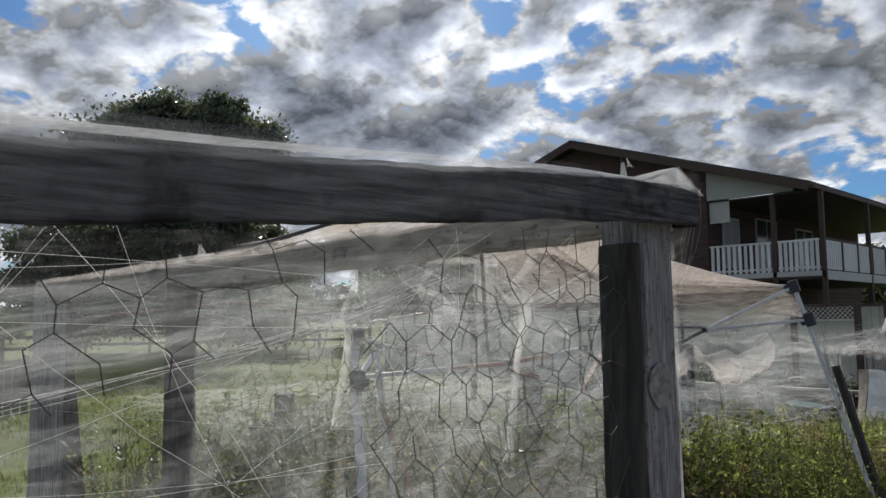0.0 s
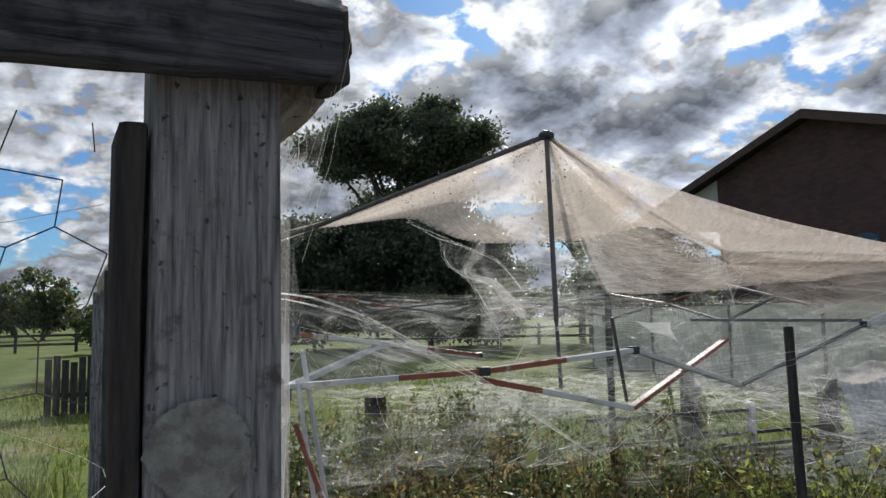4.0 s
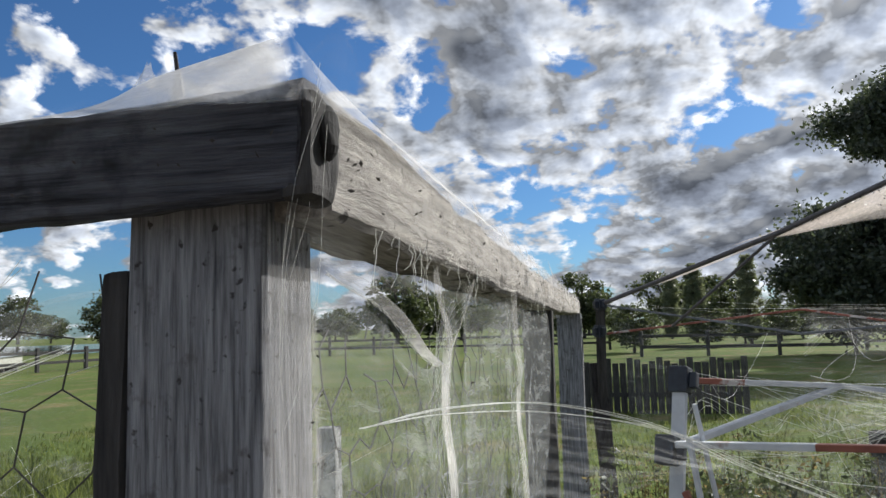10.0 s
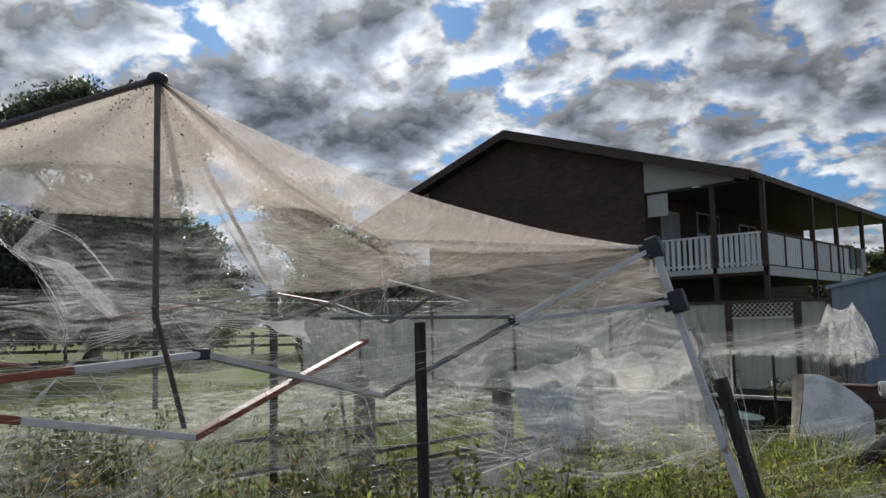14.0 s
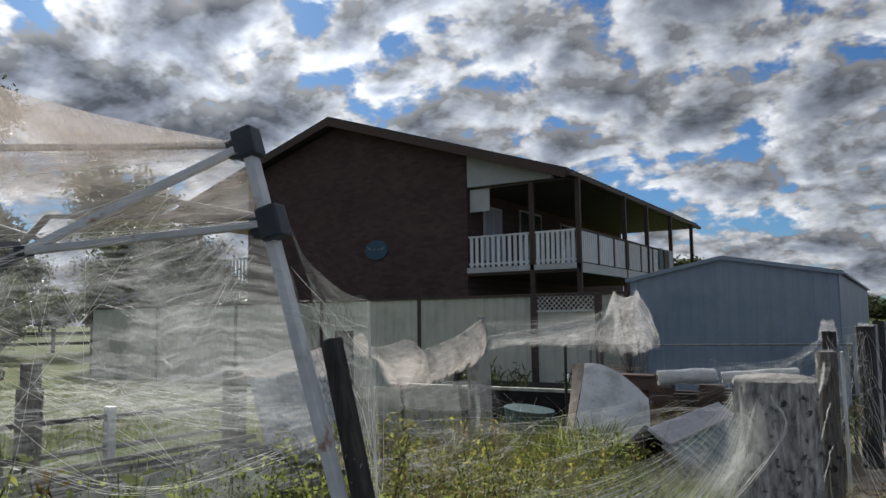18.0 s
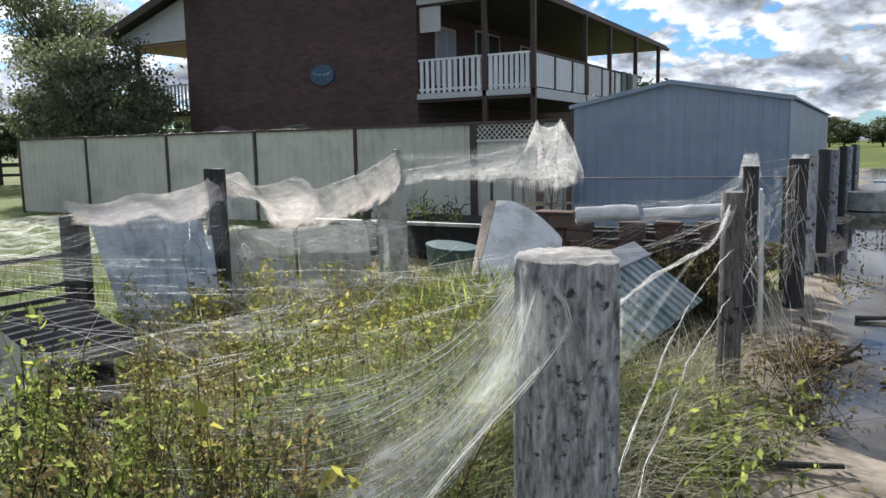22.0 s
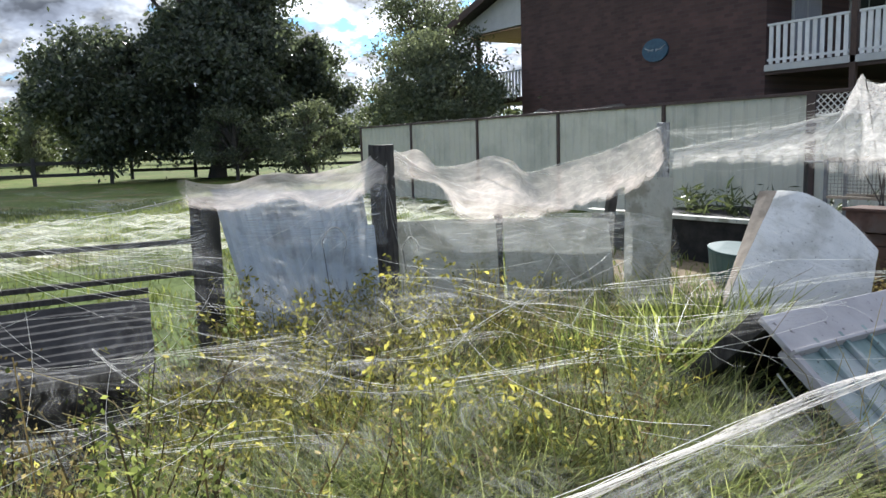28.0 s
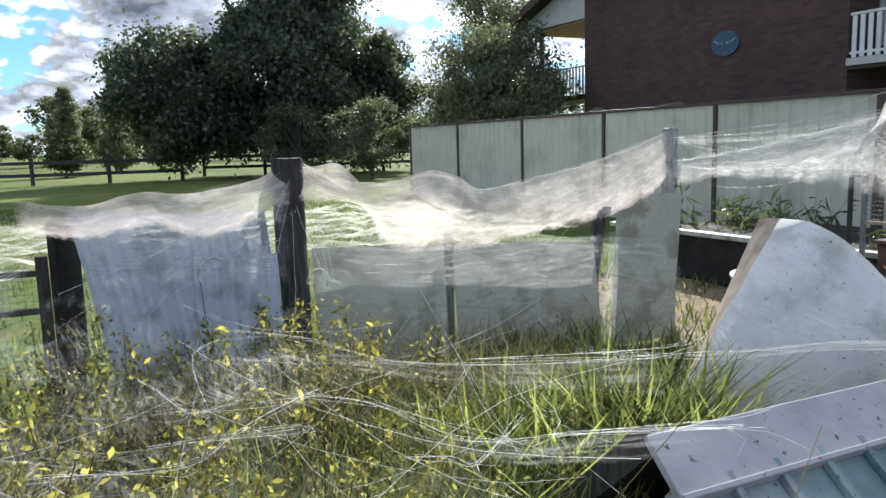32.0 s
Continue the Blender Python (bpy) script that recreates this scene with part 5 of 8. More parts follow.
round_post("fence_post", 2.62, 5.4, 0.98, 0.045, "dark_post", "short dark post beside a pale sheet", 9.5, lean=(0.05, 0.12))
round_post("fence_post", 2.69, 4.4, 0.8, 0.03, "dark_post", "short thin dark stake", 9.8)
# both stumps take the darker brown_post to carry their shaded sides
round_post("fence_post", 2.52, 1.11, 0.97, 0.07, "brown_post", "short stump post under web, coloured dark for shade", 10.0)
round_post("fence_post", 2.37, 1.20, 1.1, 0.06, "brown_post", "short stump post under web, coloured dark for shade", 11.0)
round_post("fence_post", 2.15, -1.35, 1.01, 0.075, "dark_post", "short dark stump post among weeds", 12.0)
for n_, a, b, w, mat in (("steel_stake", (5.90, 0.025, 0.0), (5.545, 0.035, 1.275), 0.04, "dark_post"), ("steel_stake", (5.2, -1.0, 0.0), (5.068, -0.885, 1.475), 0.032, "dark_post")):
    o = thing(n_, a, "dark upright timber stake", "stake")
    bm = bar((0, 0, -0.03), Vector(b) - Vector(a), w, w * 0.8, 0.004)
    part("shaft", rough_up(bm, 0.003, 12, 3), M[mat], o)

# insulator spring on a stick
o = thing("gate_spring", (2.43, 0.93, 0.0), "rusty coil spring on a leaning rod", "spring")
sp = [Vector((0.03 * math.cos(k * 0.7), -0.09 + 0.0035 * k, 1.05 + 0.03 * math.sin(k * 0.7))) for k in range(52)]
v, f = tubes([sp], 0.005, 5)
raw("coil", v, f, M["wire"], o)
part("rod", rod((0, 0.02, 1.04), (0.12, 0.1, 0.0), 0.012), M["dark_post"], o)

# leaning pair of white tubes
for dy, top in ((0.0, 1.06), (0.09, 1.02)):
    o = thing("white_tube", (6.19, 5.22 + dy, 0.0), "thin white tube leaning on the fence line", "tube")
    part("shaft", rod((0, 0, 0), (0.02, -0.35, top), 0.011), M["white_paint"], o)


# ---- sheets, hutch and junk in the pen ----
def sheet(name, c, mat, label, thick=0.006, rib=0.0, pitch=0.09, n=24, category="sheet", lump=0.008, seed=0.0, group=""):
    """A sheet between four corners (a, b along its width; d above a), ribbed if asked."""
    a, b, cc, d = (Vector(p) for p in c)
    nrm = (b - a).cross(d - a).normalized()
    wide = (b - a).length
    V, F = [], []
    rows = 8
    cols = n if not rib else max(4, int(wide / pitch)) * 4
    for side in (0, 1):
        for j in range(rows + 1):
            for i in range(cols + 1):
                u, v = i / cols, j / rows
                p = a.lerp(b, u).lerp(d.lerp(cc, u), v)
                off = (rib if (i % 4) in (1, 2) else 0.0) if rib else 0.0
                p = p + nrm * (off + side * thick) + noise.noise_vector(p * 2.5 + Vector((seed, 0, 0))) * lump
                V.append(p - a)
    m = (rows + 1) * (cols + 1)
    for j in range(rows):
        for i in range(cols):
            k = j * (cols + 1) + i
            F.append((k, k + 1, k + cols + 2, k + cols + 1))
            F.append((m + k, m + k + cols + 1, m + k + cols + 2, m + k + 1))
    ob = raw(name, V, F, M[mat])
    ob.location = a
    return tagged(ob, label, category, group)


sheet("steel_sheet", ((2.86, 2.64, 0.20), (2.86, 3.42, 0.18), (2.73, 3.36, 0.99), (2.73, 2.49, 1.04)), "blue_white", "pale blue corrugated steel sheet leaning on a post", rib=0.014, pitch=0.075, seed=1)
sheet("steel_sheet", ((2.86, 3.0, 0.05), (2.86, 3.5, 0.05), (2.80, 3.5, 0.78), (2.80, 3.0, 0.8)), "blue_white", "pale blue steel sheet leaning on a post", rib=0.01, pitch=0.07, seed=2)
sheet("board_sheet", ((2.78, 3.6, 0.0), (2.76, 4.36, 0.0), (2.70, 4.36, 0.74), (2.72, 3.6, 0.78)), "cream_sheet", "grey-white board leaning along the pen fence", seed=3)
sheet("board_sheet", ((2.77, 4.42, 0.0), (2.74, 5.45, 0.0), (2.68, 5.42, 0.66), (2.70, 4.42, 0.74)), "cream_sheet", "grey-white board leaning along the pen fence", seed=4)
sheet("board_sheet", ((2.80, 5.47, 0.0), (2.78, 6.0, 0.0), (2.66, 6.18, 0.92), (2.68, 5.62, 0.96)), "cream_sheet", "tall pale board leaning on a post", seed=5)
o = thing("trestle", (2.66, 2.45, 0), "dark timber trestle behind leaning sheets", "trestle")
part("leg", boxed((-0.06, -0.05, 0), (0.0, 0.06, 1.0), 0.006), M["dark_post"], o)
part("side_board", rough_up(boxed((0.0, -0.02, 0.3), (0.04, 0.08, 0.98), 0.004), 0.006, 5, 2), M["dark_inside"], o)

for x, y, z, r in ((2.98, 3.06, 0.74, 0.07), (2.96, 3.55, 0.66, 0.05)):
    o = thing("curled_wire", (x, y, 0), "curled rusty wire standing up before the sheets", "wire", "curled wires")
    loop = [Vector((0.02 * math.sin(a * 2), -r * math.cos(a), z + r * math.sin(a))) for a in np.linspace(-0.6, 3.9, 24)]
    v, f = tubes([[Vector((0.05, -r * 0.3, 0.0)), Vector((0.03, -r * 0.6, z * 0.5))] + loop], 0.002, 5)
    raw("wire", v, f, M["wire"], o)
    v, f = tubes([[q + Vector((0.006 * math.sin(k + i), 0.006 * math.cos(k * 2 + i), 0.004)) for i, q in enumerate(loop)] for k in range(5)], 0.0008)
    tagged(raw("silk_fuzz", v, f, M["strand"], o), "fine drawn silk", kind="stuff")

# bent white tub skin standing on its edge
def make_tub():
    o = thing("bent_tub_panel", (4.15, 5.2, 0.0), "bent white plastic panel standing on its edge, web over its face", "panel")
    V, F, U = drape(((4.05, 5.44, 0.905), (4.18, 5.46, 0.90), (4.335, 5.475, 0.84), (4.50, 5.48, 0.72), (4.622, 5.485, 0.60)), ((4.164, 4.693, 0.19), (4.234, 4.772, 0.11), (4.36, 4.90, 0.06), (4.50, 5.06, 0.06), (4.64, 5.24, 0.12)), 24, 24, (0.035, -0.035, 0.02), 0.012, 2.0)
    V = [v - Vector((4.15, 5.2, 0)) for v in V]
    raw("face", V, F, M["tub"], o, smooth=True)
    V, F, U = drape(((3.93, 5.437, 0.90), (3.99, 5.44, 0.905), (4.048, 5.44, 0.905)), ((4.06, 4.90, 0.30), (4.10, 4.80, 0.25), (4.16, 4.695, 0.192)), 6, 18, (0.02, -0.02, 0.01), 0.006, 3.0)
    raw("flank", [v - Vector((4.15, 5.2, 0)) for v in V], F, M["rust_sheet"], o)["label"] = "rust-stained folded flank"
    return o


make_tub()

# low hutch with a ribbed green roof
def make_hutch():
    A, B, C = Vector((5.18, 3.66, 0.58)), Vector((5.21, 5.55, 0.56)), Vector((5.725, 3.585, 0.20))
    o = thing("animal_hutch", (5.3, 4.4, 0.0), "low sunken hutch with a faded green ribbed roof and pale capping", "hutch")
    inv = Matrix.Translation((-5.3, -4.4, 0))
    along, down = (B - A).normalized(), (C - A).normalized()
    nrm = along.cross(down)
    nrm = nrm if nrm.z > 0 else -nrm
    L, W = (B - A).length, (C - A).length
    base = Matrix((along.to_4d(), down.to_4d(), nrm.to_4d(), (0, 0, 0, 1))).transposed()
    base.translation = A
    base[3][0] = base[3][1] = base[3][2] = 0

    def add(name, bm, mat, label="", parent=None):
        bm.transform(inv @ base)
        return part(name, bm, M[mat], parent or o, label)
    pan = add("roof_panel", boxed((0, 0.02, -0.012), (L, W, 0.0), 0.002), "roof_green", "faded blue-green ribbed roof panel")
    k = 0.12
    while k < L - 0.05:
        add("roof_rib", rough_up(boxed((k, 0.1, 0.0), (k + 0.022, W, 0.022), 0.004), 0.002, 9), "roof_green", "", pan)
        # dark strip beside each rib, painting in the shade the rib would throw
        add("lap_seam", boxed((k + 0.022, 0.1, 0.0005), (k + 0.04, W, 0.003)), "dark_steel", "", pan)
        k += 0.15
    add("ridge_capping", boxed((-0.03, -0.03, 0.0), (L + 0.02, 0.13, 0.022), 0.004), "roof_cap", "pale mauve-grey capping")
    add("ridge_lip", boxed((-0.03, 0.13, 0.0), (L + 0.02, 0.145, 0.032), 0.003), "roof_cap")
    add("edge_trim", boxed((-0.03, 0.1, -0.03), (0.0, W, 0.018), 0.003), "roof_cap", "chipped pale edge trim")
    far_low = Vector((4.76, 3.70, 0.19))
    n2 = (far_low - A).cross(along).normalized()
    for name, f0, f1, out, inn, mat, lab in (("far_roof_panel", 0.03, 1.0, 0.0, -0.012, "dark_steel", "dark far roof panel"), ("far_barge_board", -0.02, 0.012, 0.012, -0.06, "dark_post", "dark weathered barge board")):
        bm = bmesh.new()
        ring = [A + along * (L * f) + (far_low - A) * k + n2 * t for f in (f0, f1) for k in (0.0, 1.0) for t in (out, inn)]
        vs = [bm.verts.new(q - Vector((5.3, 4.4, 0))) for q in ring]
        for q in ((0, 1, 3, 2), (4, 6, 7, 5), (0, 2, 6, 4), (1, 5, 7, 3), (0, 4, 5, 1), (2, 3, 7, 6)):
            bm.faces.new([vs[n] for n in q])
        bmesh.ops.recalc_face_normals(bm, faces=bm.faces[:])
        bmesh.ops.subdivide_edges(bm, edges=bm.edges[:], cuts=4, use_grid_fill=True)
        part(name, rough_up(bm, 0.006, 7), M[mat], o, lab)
    # near-black boards paint in the darkness under the hutch roof
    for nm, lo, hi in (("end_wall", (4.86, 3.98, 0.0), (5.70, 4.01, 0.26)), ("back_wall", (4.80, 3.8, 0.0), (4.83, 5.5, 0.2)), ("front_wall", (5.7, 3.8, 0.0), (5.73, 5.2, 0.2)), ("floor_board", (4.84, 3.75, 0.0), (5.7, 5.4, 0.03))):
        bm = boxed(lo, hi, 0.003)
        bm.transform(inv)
        part(nm, bm, M["dark_inside"], o, "near-black board standing in for the unlit hutch inside")
    bm = bar((5.22, 3.66, 0.42), (5.6, 3.66, 0.02), 0.005, 0.005, 0)
    for a, b in (((5.2, 3.68, 0.3), (5.45, 3.67, 0.12)), ((5.3, 3.66, 0.05), (5.66, 3.67, 0.2)), ((5.4, 3.69, 0.3), (5.5, 3.66, 0.03))):
        bm2 = bar(a, b, 0.004, 0.004, 0)
        bm2.transform(inv)
        part("bent_wire", bm2, M["white_paint"], o, "bent pale wire")
    bm.transform(inv)
    part("bent_wire", bm, M["white_paint"], o, "bent pale wire")
    return o


make_hutch()

# dark low shelter, mesh panel and white sheet
def make_shelter():
    o = thing("low_shelter", (3.4, 1.3, 0.0), "low dark shelter roofed with ribbed steel", "shelter")
    V, F, U = patch(((3.88, 0.45, 0.49), (3.93, 1.90, 0.49), (3.3, 2.02, 0.62), (3.2, 0.5, 0.62)), 40, 36, 0, 0.008)
    V = [v + Vector((0, 0, 0.012 if (i // 41) % 4 in (1, 2) else 0)) - Vector((3.4, 1.3, 0)) for i, v in enumerate(V)]
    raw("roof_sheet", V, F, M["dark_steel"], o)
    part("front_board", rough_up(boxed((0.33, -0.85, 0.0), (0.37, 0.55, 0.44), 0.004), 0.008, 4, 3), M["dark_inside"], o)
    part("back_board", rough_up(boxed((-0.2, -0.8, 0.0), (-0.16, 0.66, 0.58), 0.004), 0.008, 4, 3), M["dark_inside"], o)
    part("eave_bar", bar((0.47, -0.87, 0.475), (0.53, 0.60, 0.475), 0.03, 0.03), M["dark_post"], o)
    part("ridge_bar", bar((-0.18, -0.82, 0.645), (-0.1, 0.72, 0.65), 0.025, 0.025), M["dark_post"], o)
    return o


make_shelter()
o = thing("mesh_panel", (2.7, 1.5, 0.0), "mesh panel in a dark frame with a white end post", "fence panel")
part("top_rail", bar((0.1, -1.6, 0.83), (0.1, 0.85, 0.79), 0.03, 0.025), M["dark_post"], o)
part("bottom_rail", bar((0.1, -1.6, 0.65), (0.1, 0.85, 0.625), 0.03, 0.025), M["dark_post"], o)
part("end_post", boxed((0.08, -0.12, 0.0), (0.13, -0.07, 0.86), 0.004), M["white_paint"], o, "white end post")
part("end_post", boxed((0.08, 0.85, 0.0), (0.12, 0.90, 0.86), 0.004), M["dark_post"], o)
mesh_lines = [[(0.1, -1.6 + 0.03 * k, 0.64), (0.1, -1.6 + 0.03 * k, 0.81)] for k in range(82)] + [[(0.1, -1.6, 0.67 + 0.03 * k), (0.1, 0.86, 0.64 + 0.03 * k)] for k in range(6)]
o2 = thing("fence_wire", (2.8, -1.5, 0), "slack barbed wire furred with silk", "wire", "fence wires")
slack = [p - Vector((2.8, -1.5, 0)) for p in hang((2.8, -1.5, 1.0), (2.72, 2.45, 1.02), 0.05, 40, 0.004, random.Random(3))]
barbs = [[q + Vector((0.0, -0.01, 0.014)), q + Vector((0.0, 0.01, -0.014))] for q in slack[1::2]]
v, f = tubes([slack] + barbs, 0.002, 4)
raw("wire", v, f, M["silk_lump"], o2)
v, f = tubes(mesh_lines, 0.0009, 3)
raw("mesh", v, f, M["wire"], o)
o = thing("white_board", (4.12, 0.8, 0), "slanted white board among the weeds", "board")
bm = bmesh.new()
face = bm.faces.new([bm.verts.new(Vector(q) - Vector((4.12, 0.8, 0))) for q in ((4.05, 0.42, 0.70), (4.26, 0.42, 0.0), (4.22, 0.75, 0.02), (4.15, 1.12, 0.475), (4.13, 1.325, 0.528), (4.08, 1.14, 0.765))])
for v in bmesh.ops.extrude_face_region(bm, geom=[face])["geom"]:
    if isinstance(v, bmesh.types.BMVert):
        v.co += Vector((-0.012, 0, -0.003))
bmesh.ops.recalc_face_normals(bm, faces=bm.faces[:])
part("board", bm, M["cream_sheet"], o)

# brick and timber pile with white rolls
def make_pile():
    rnd = random.Random(5)
    for k in range(70):
        lay = k % 4
        x, y, z = rnd.uniform(4.55, 6.0), rnd.uniform(6.2, 7.2), 0.05 + 0.1 * lay + rnd.uniform(0, 0.02)
        if k == 0:
            b = tagged(part("brick", rough_up(boxed((-0.115, -0.055, -0.038), (0.115, 0.055, 0.038), 0.005), 0.004, 14, 1), M["terracotta"]), "weathered red brick in a rubble heap", "brick", "bricks in the heap")
            b.matrix_basis = pose(x, y, z)
        else:
            copy_thing(b, pose(x, y, z, rnd.uniform(-8, 8), rnd.uniform(-8, 8), rnd.choice((0, 90, 20, -15)) + rnd.uniform(-12, 12)))
    for k in range(9):
        y = 6.15 + 0.12 * k
        t = thing("old_sleeper", (4.5 + rnd.uniform(-0.1, 0.2), y, 0.44 + 0.05 * (k % 3)), "old brown timber length lying on the heap", "timber", "timbers on the heap", "", rnd.uniform(-6, 6))
        part("timber", rough_up(boxed((0, -0.05, -0.03), (rnd.uniform(1.0, 1.55), 0.05, 0.03), 0.004), 0.006, 6, 3), M["terracotta" if k % 3 == 0 else "dark_post"], t)


make_pile()
for a, b, r in (((4.60, 5.87, 0.76), (5.07, 6.10, 0.78), 0.075), ((5.12, 6.14, 0.76), (5.75, 6.35, 0.80), 0.06)):
    o = thing("plastic_roll", a, "white translucent plastic roll lying on bricks", "roll", "plastic rolls")
    d = Vector(b) - Vector(a)
    part("roll", rough_up(rod((0, 0, 0), d, r, r * 0.92, 24), 0.022, 7, 4), M["tub"], o)
    # near-black disc on the solid roll paints the shade of a hollow core
    part("core_end", rod(-d.normalized() * 0.004, d.normalized() * 0.004, r * 0.45, None, 16), M["dark_inside"], o, "dark disc standing in for the hollow end")
for x, y in ((4.62, 5.98), (5.0, 6.15), (5.3, 6.25), (5.65, 6.35)):
    o = thing("prop_block", (x, y, 0.0), "stack of old bricks under a plastic roll", "bricks", "brick stacks")
    jr = random.Random(int(x * 100))
    for k in range(9):
        bm = boxed((-0.11, -0.055, 0.0), (0.11, 0.055, 0.074), 0.006)
        bm.transform(pose(jr.uniform(-0.03, 0.03), jr.uniform(-0.02, 0.02), 0.077 * k, jr.uniform(-1, 1), 0, jr.uniform(-14, 14)))
        part("brick", bm, M["terracotta"], o)
o = thing("planter_trough", (4.3, 6.12, 0.62), "terracotta trough with a small green shrub on a brick stack", "planter")
part("trough", rough_up(boxed((-0.16, -0.1, 0), (0.2, 0.1, 0.13), 0.01), 0.004, 9, 1), M["terracotta"], o)
part("rim", boxed((-0.175, -0.115, 0.13), (0.215, 0.115, 0.15), 0.006), M["terracotta"], o)
o2 = thing("prop_block", (4.32, 6.12, 0.0), "stack of old bricks under a planter", "bricks", "brick stacks")
for k in range(8):
    part("brick", boxed((-0.11, -0.055, 0.077 * k), (0.11, 0.055, 0.077 * k + 0.072), 0.004), M["terracotta"], o2)
o = thing("steel_rail", (3.06, 7.33, 0), "thin dull grey rail on two uprights", "rail")
part("rail", rod((0, 0, 1.0), (3.1, -0.25, 1.04), 0.010), M["steel_grey"], o)
part("upright", rod((0.02, 0, 0), (0.02, 0, 1.0), 0.018), M["dark_post"], o)
part("upright", rod((3.08, -0.25, 0), (3.08, -0.25, 1.04), 0.018), M["dark_post"], o)
o = thing("garden_bed", (1.6, 8.4, 0), "low raised garden bed edged with pale boards", "garden bed")
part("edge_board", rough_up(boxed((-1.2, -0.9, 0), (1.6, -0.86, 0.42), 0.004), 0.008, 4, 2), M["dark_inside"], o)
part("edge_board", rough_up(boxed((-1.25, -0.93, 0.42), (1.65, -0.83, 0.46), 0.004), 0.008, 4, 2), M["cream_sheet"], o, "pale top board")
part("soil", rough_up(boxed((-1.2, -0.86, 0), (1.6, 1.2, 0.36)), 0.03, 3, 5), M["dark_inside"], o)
o = thing("plastic_tub", (2.72, 7.0, 0), "low dull teal plastic tub under web", "tub")
part("tub_wall", rough_up(rod((0, 0, 0), (0.02, 0.0, 0.25), 0.25, 0.29, 28), 0.012, 4), M["plastic_blue"], o)
part("tub_rim", rough_up(rod((0.02, 0, 0.25), (0.022, 0, 0.268), 0.30, 0.30, 28), 0.008, 5), M["plastic_blue"], o)
# wire cage on legs behind the silk tent
o = thing("wire_cage", (3.95, 6.72, 0), "rusty wire cage on thin legs, furred with silk", "cage")
for x in (-0.27, 0.27):
    for y in (-0.13, 0.13):
        part("leg", boxed((x - 0.012, y - 0.012, -0.02), (x + 0.012, y + 0.012, 1.05), 0.002), M["steel_grey"], o)
for z in (0.78, 1.05):
    for y in (-0.13, 0.13):
        part("rail", boxed((-0.258, y - 0.01, z - 0.01), (0.258, y + 0.01, z + 0.01), 0.002), M["rust_sheet"], o)
cage = [[(-0.26 + 0.026 * k, y, 0.79), (-0.26 + 0.026 * k, y, 1.04)] for k in range(21) for y in (-0.13, 0.13)] + [[(-0.26, y, 0.80 + 0.026 * k), (0.26, y, 0.80 + 0.026 * k)] for k in range(10) for y in (-0.13, 0.13)]
v, f = tubes(cage, 0.0016, 3)
raw("wire_mesh", v, f, M["wire"], o)

# heap of cut branches behind the steel fence
def make_heap():
    rnd = random.Random(14)
    o = thing("branch_heap", (-6.0, 13.0, 0), "heap of cut brown branches behind the steel fence", "heap")
    top = lambda x: 1.72 + 0.22 * math.exp(-((x - 1.4) / 0.9) ** 2) + 0.2 * math.exp(-((x + 0.8) / 0.8) ** 2) + 0.06 * math.sin(x * 5)  # noqa: E731
    V, F = [], []
    for j in range(9):
        for i in range(41):
            x, v = -2.6 + 5.4 * i / 40, j / 8
            edge = max(0.0, 1 - (abs(x - 0.1) / 2.7) ** 6)
            V.append(Vector((x, -0.9 + 1.8 * v, top(x) * math.sin(math.pi * v) ** 0.5 * edge)) + noise.noise_vector(Vector((x * 3, v * 5, 2))) * 0.08)
    F = [(j * 41 + i, j * 41 + i + 1, (j + 1) * 41 + i + 1, (j + 1) * 41 + i) for j in range(8) for i in range(40)]
    raw("mound", V, F, M["bark"], o)
    for k in range(46):
        x = rnd.uniform(-2.5, 2.6)
        z, a, l = top(x) * 0.9, rnd.uniform(-0.4, 0.4), rnd.uniform(0.5, 1.3)
        pts = [Vector((x - l / 2 * math.cos(a), -0.15 + rnd.uniform(-0.3, 0.2), z - 0.12)), Vector((x, -0.2, z + rnd.uniform(0.03, 0.16))), Vector((x + l / 2 * math.cos(a), -0.1, z + rnd.uniform(-0.2, 0.12)))]
        v, f = tubes([spline(pts, 8)], lambda t: 0.018 - 0.01 * t, 5)
        raw("branch", v, f, M["straw" if k % 3 == 0 else "bark"], o)
    return o


make_heap()

# stacked boards beyond the flood, tyre by the shed
rnd = random.Random(9)
for k in range(14):
    o = thing("old_board", (7.0 + rnd.uniform(-0.3, 0.9), 19.5 + k * 0.22, 0.06 + 0.09 * (k % 5)), "grey board in a stack on the wet ground", "board", "stacked boards", "", rnd.uniform(-12, 12))
    part("plank", rough_up(boxed((0, -0.11, -0.03), (rnd.uniform(2.2, 3.4), 0.11, 0.03), 0.004), 0.02, 1.5, 3), M["blue_white" if k % 4 == 0 else "old_wood"], o)
o = thing("concrete_drum", (6.75, 16.5, 0), "pale round concrete ring beside the fence", "concrete ring")
part("ring", rough_up(rod((0, 0, 0), (0, 0, 0.35), 0.35, 0.34, 28), 0.01, 5), M["cream_sheet"], o)
o = thing("dead_stump", (7.12, 4.85, -0.05), "black broken stump standing in shallow water", "stump")
part("stump", rough_up(rod((0, 0, 0), (0.05, 0.03, 0.28), 0.045, 0.03, 10), 0.015, 9, 2), M["dark_post"], o)

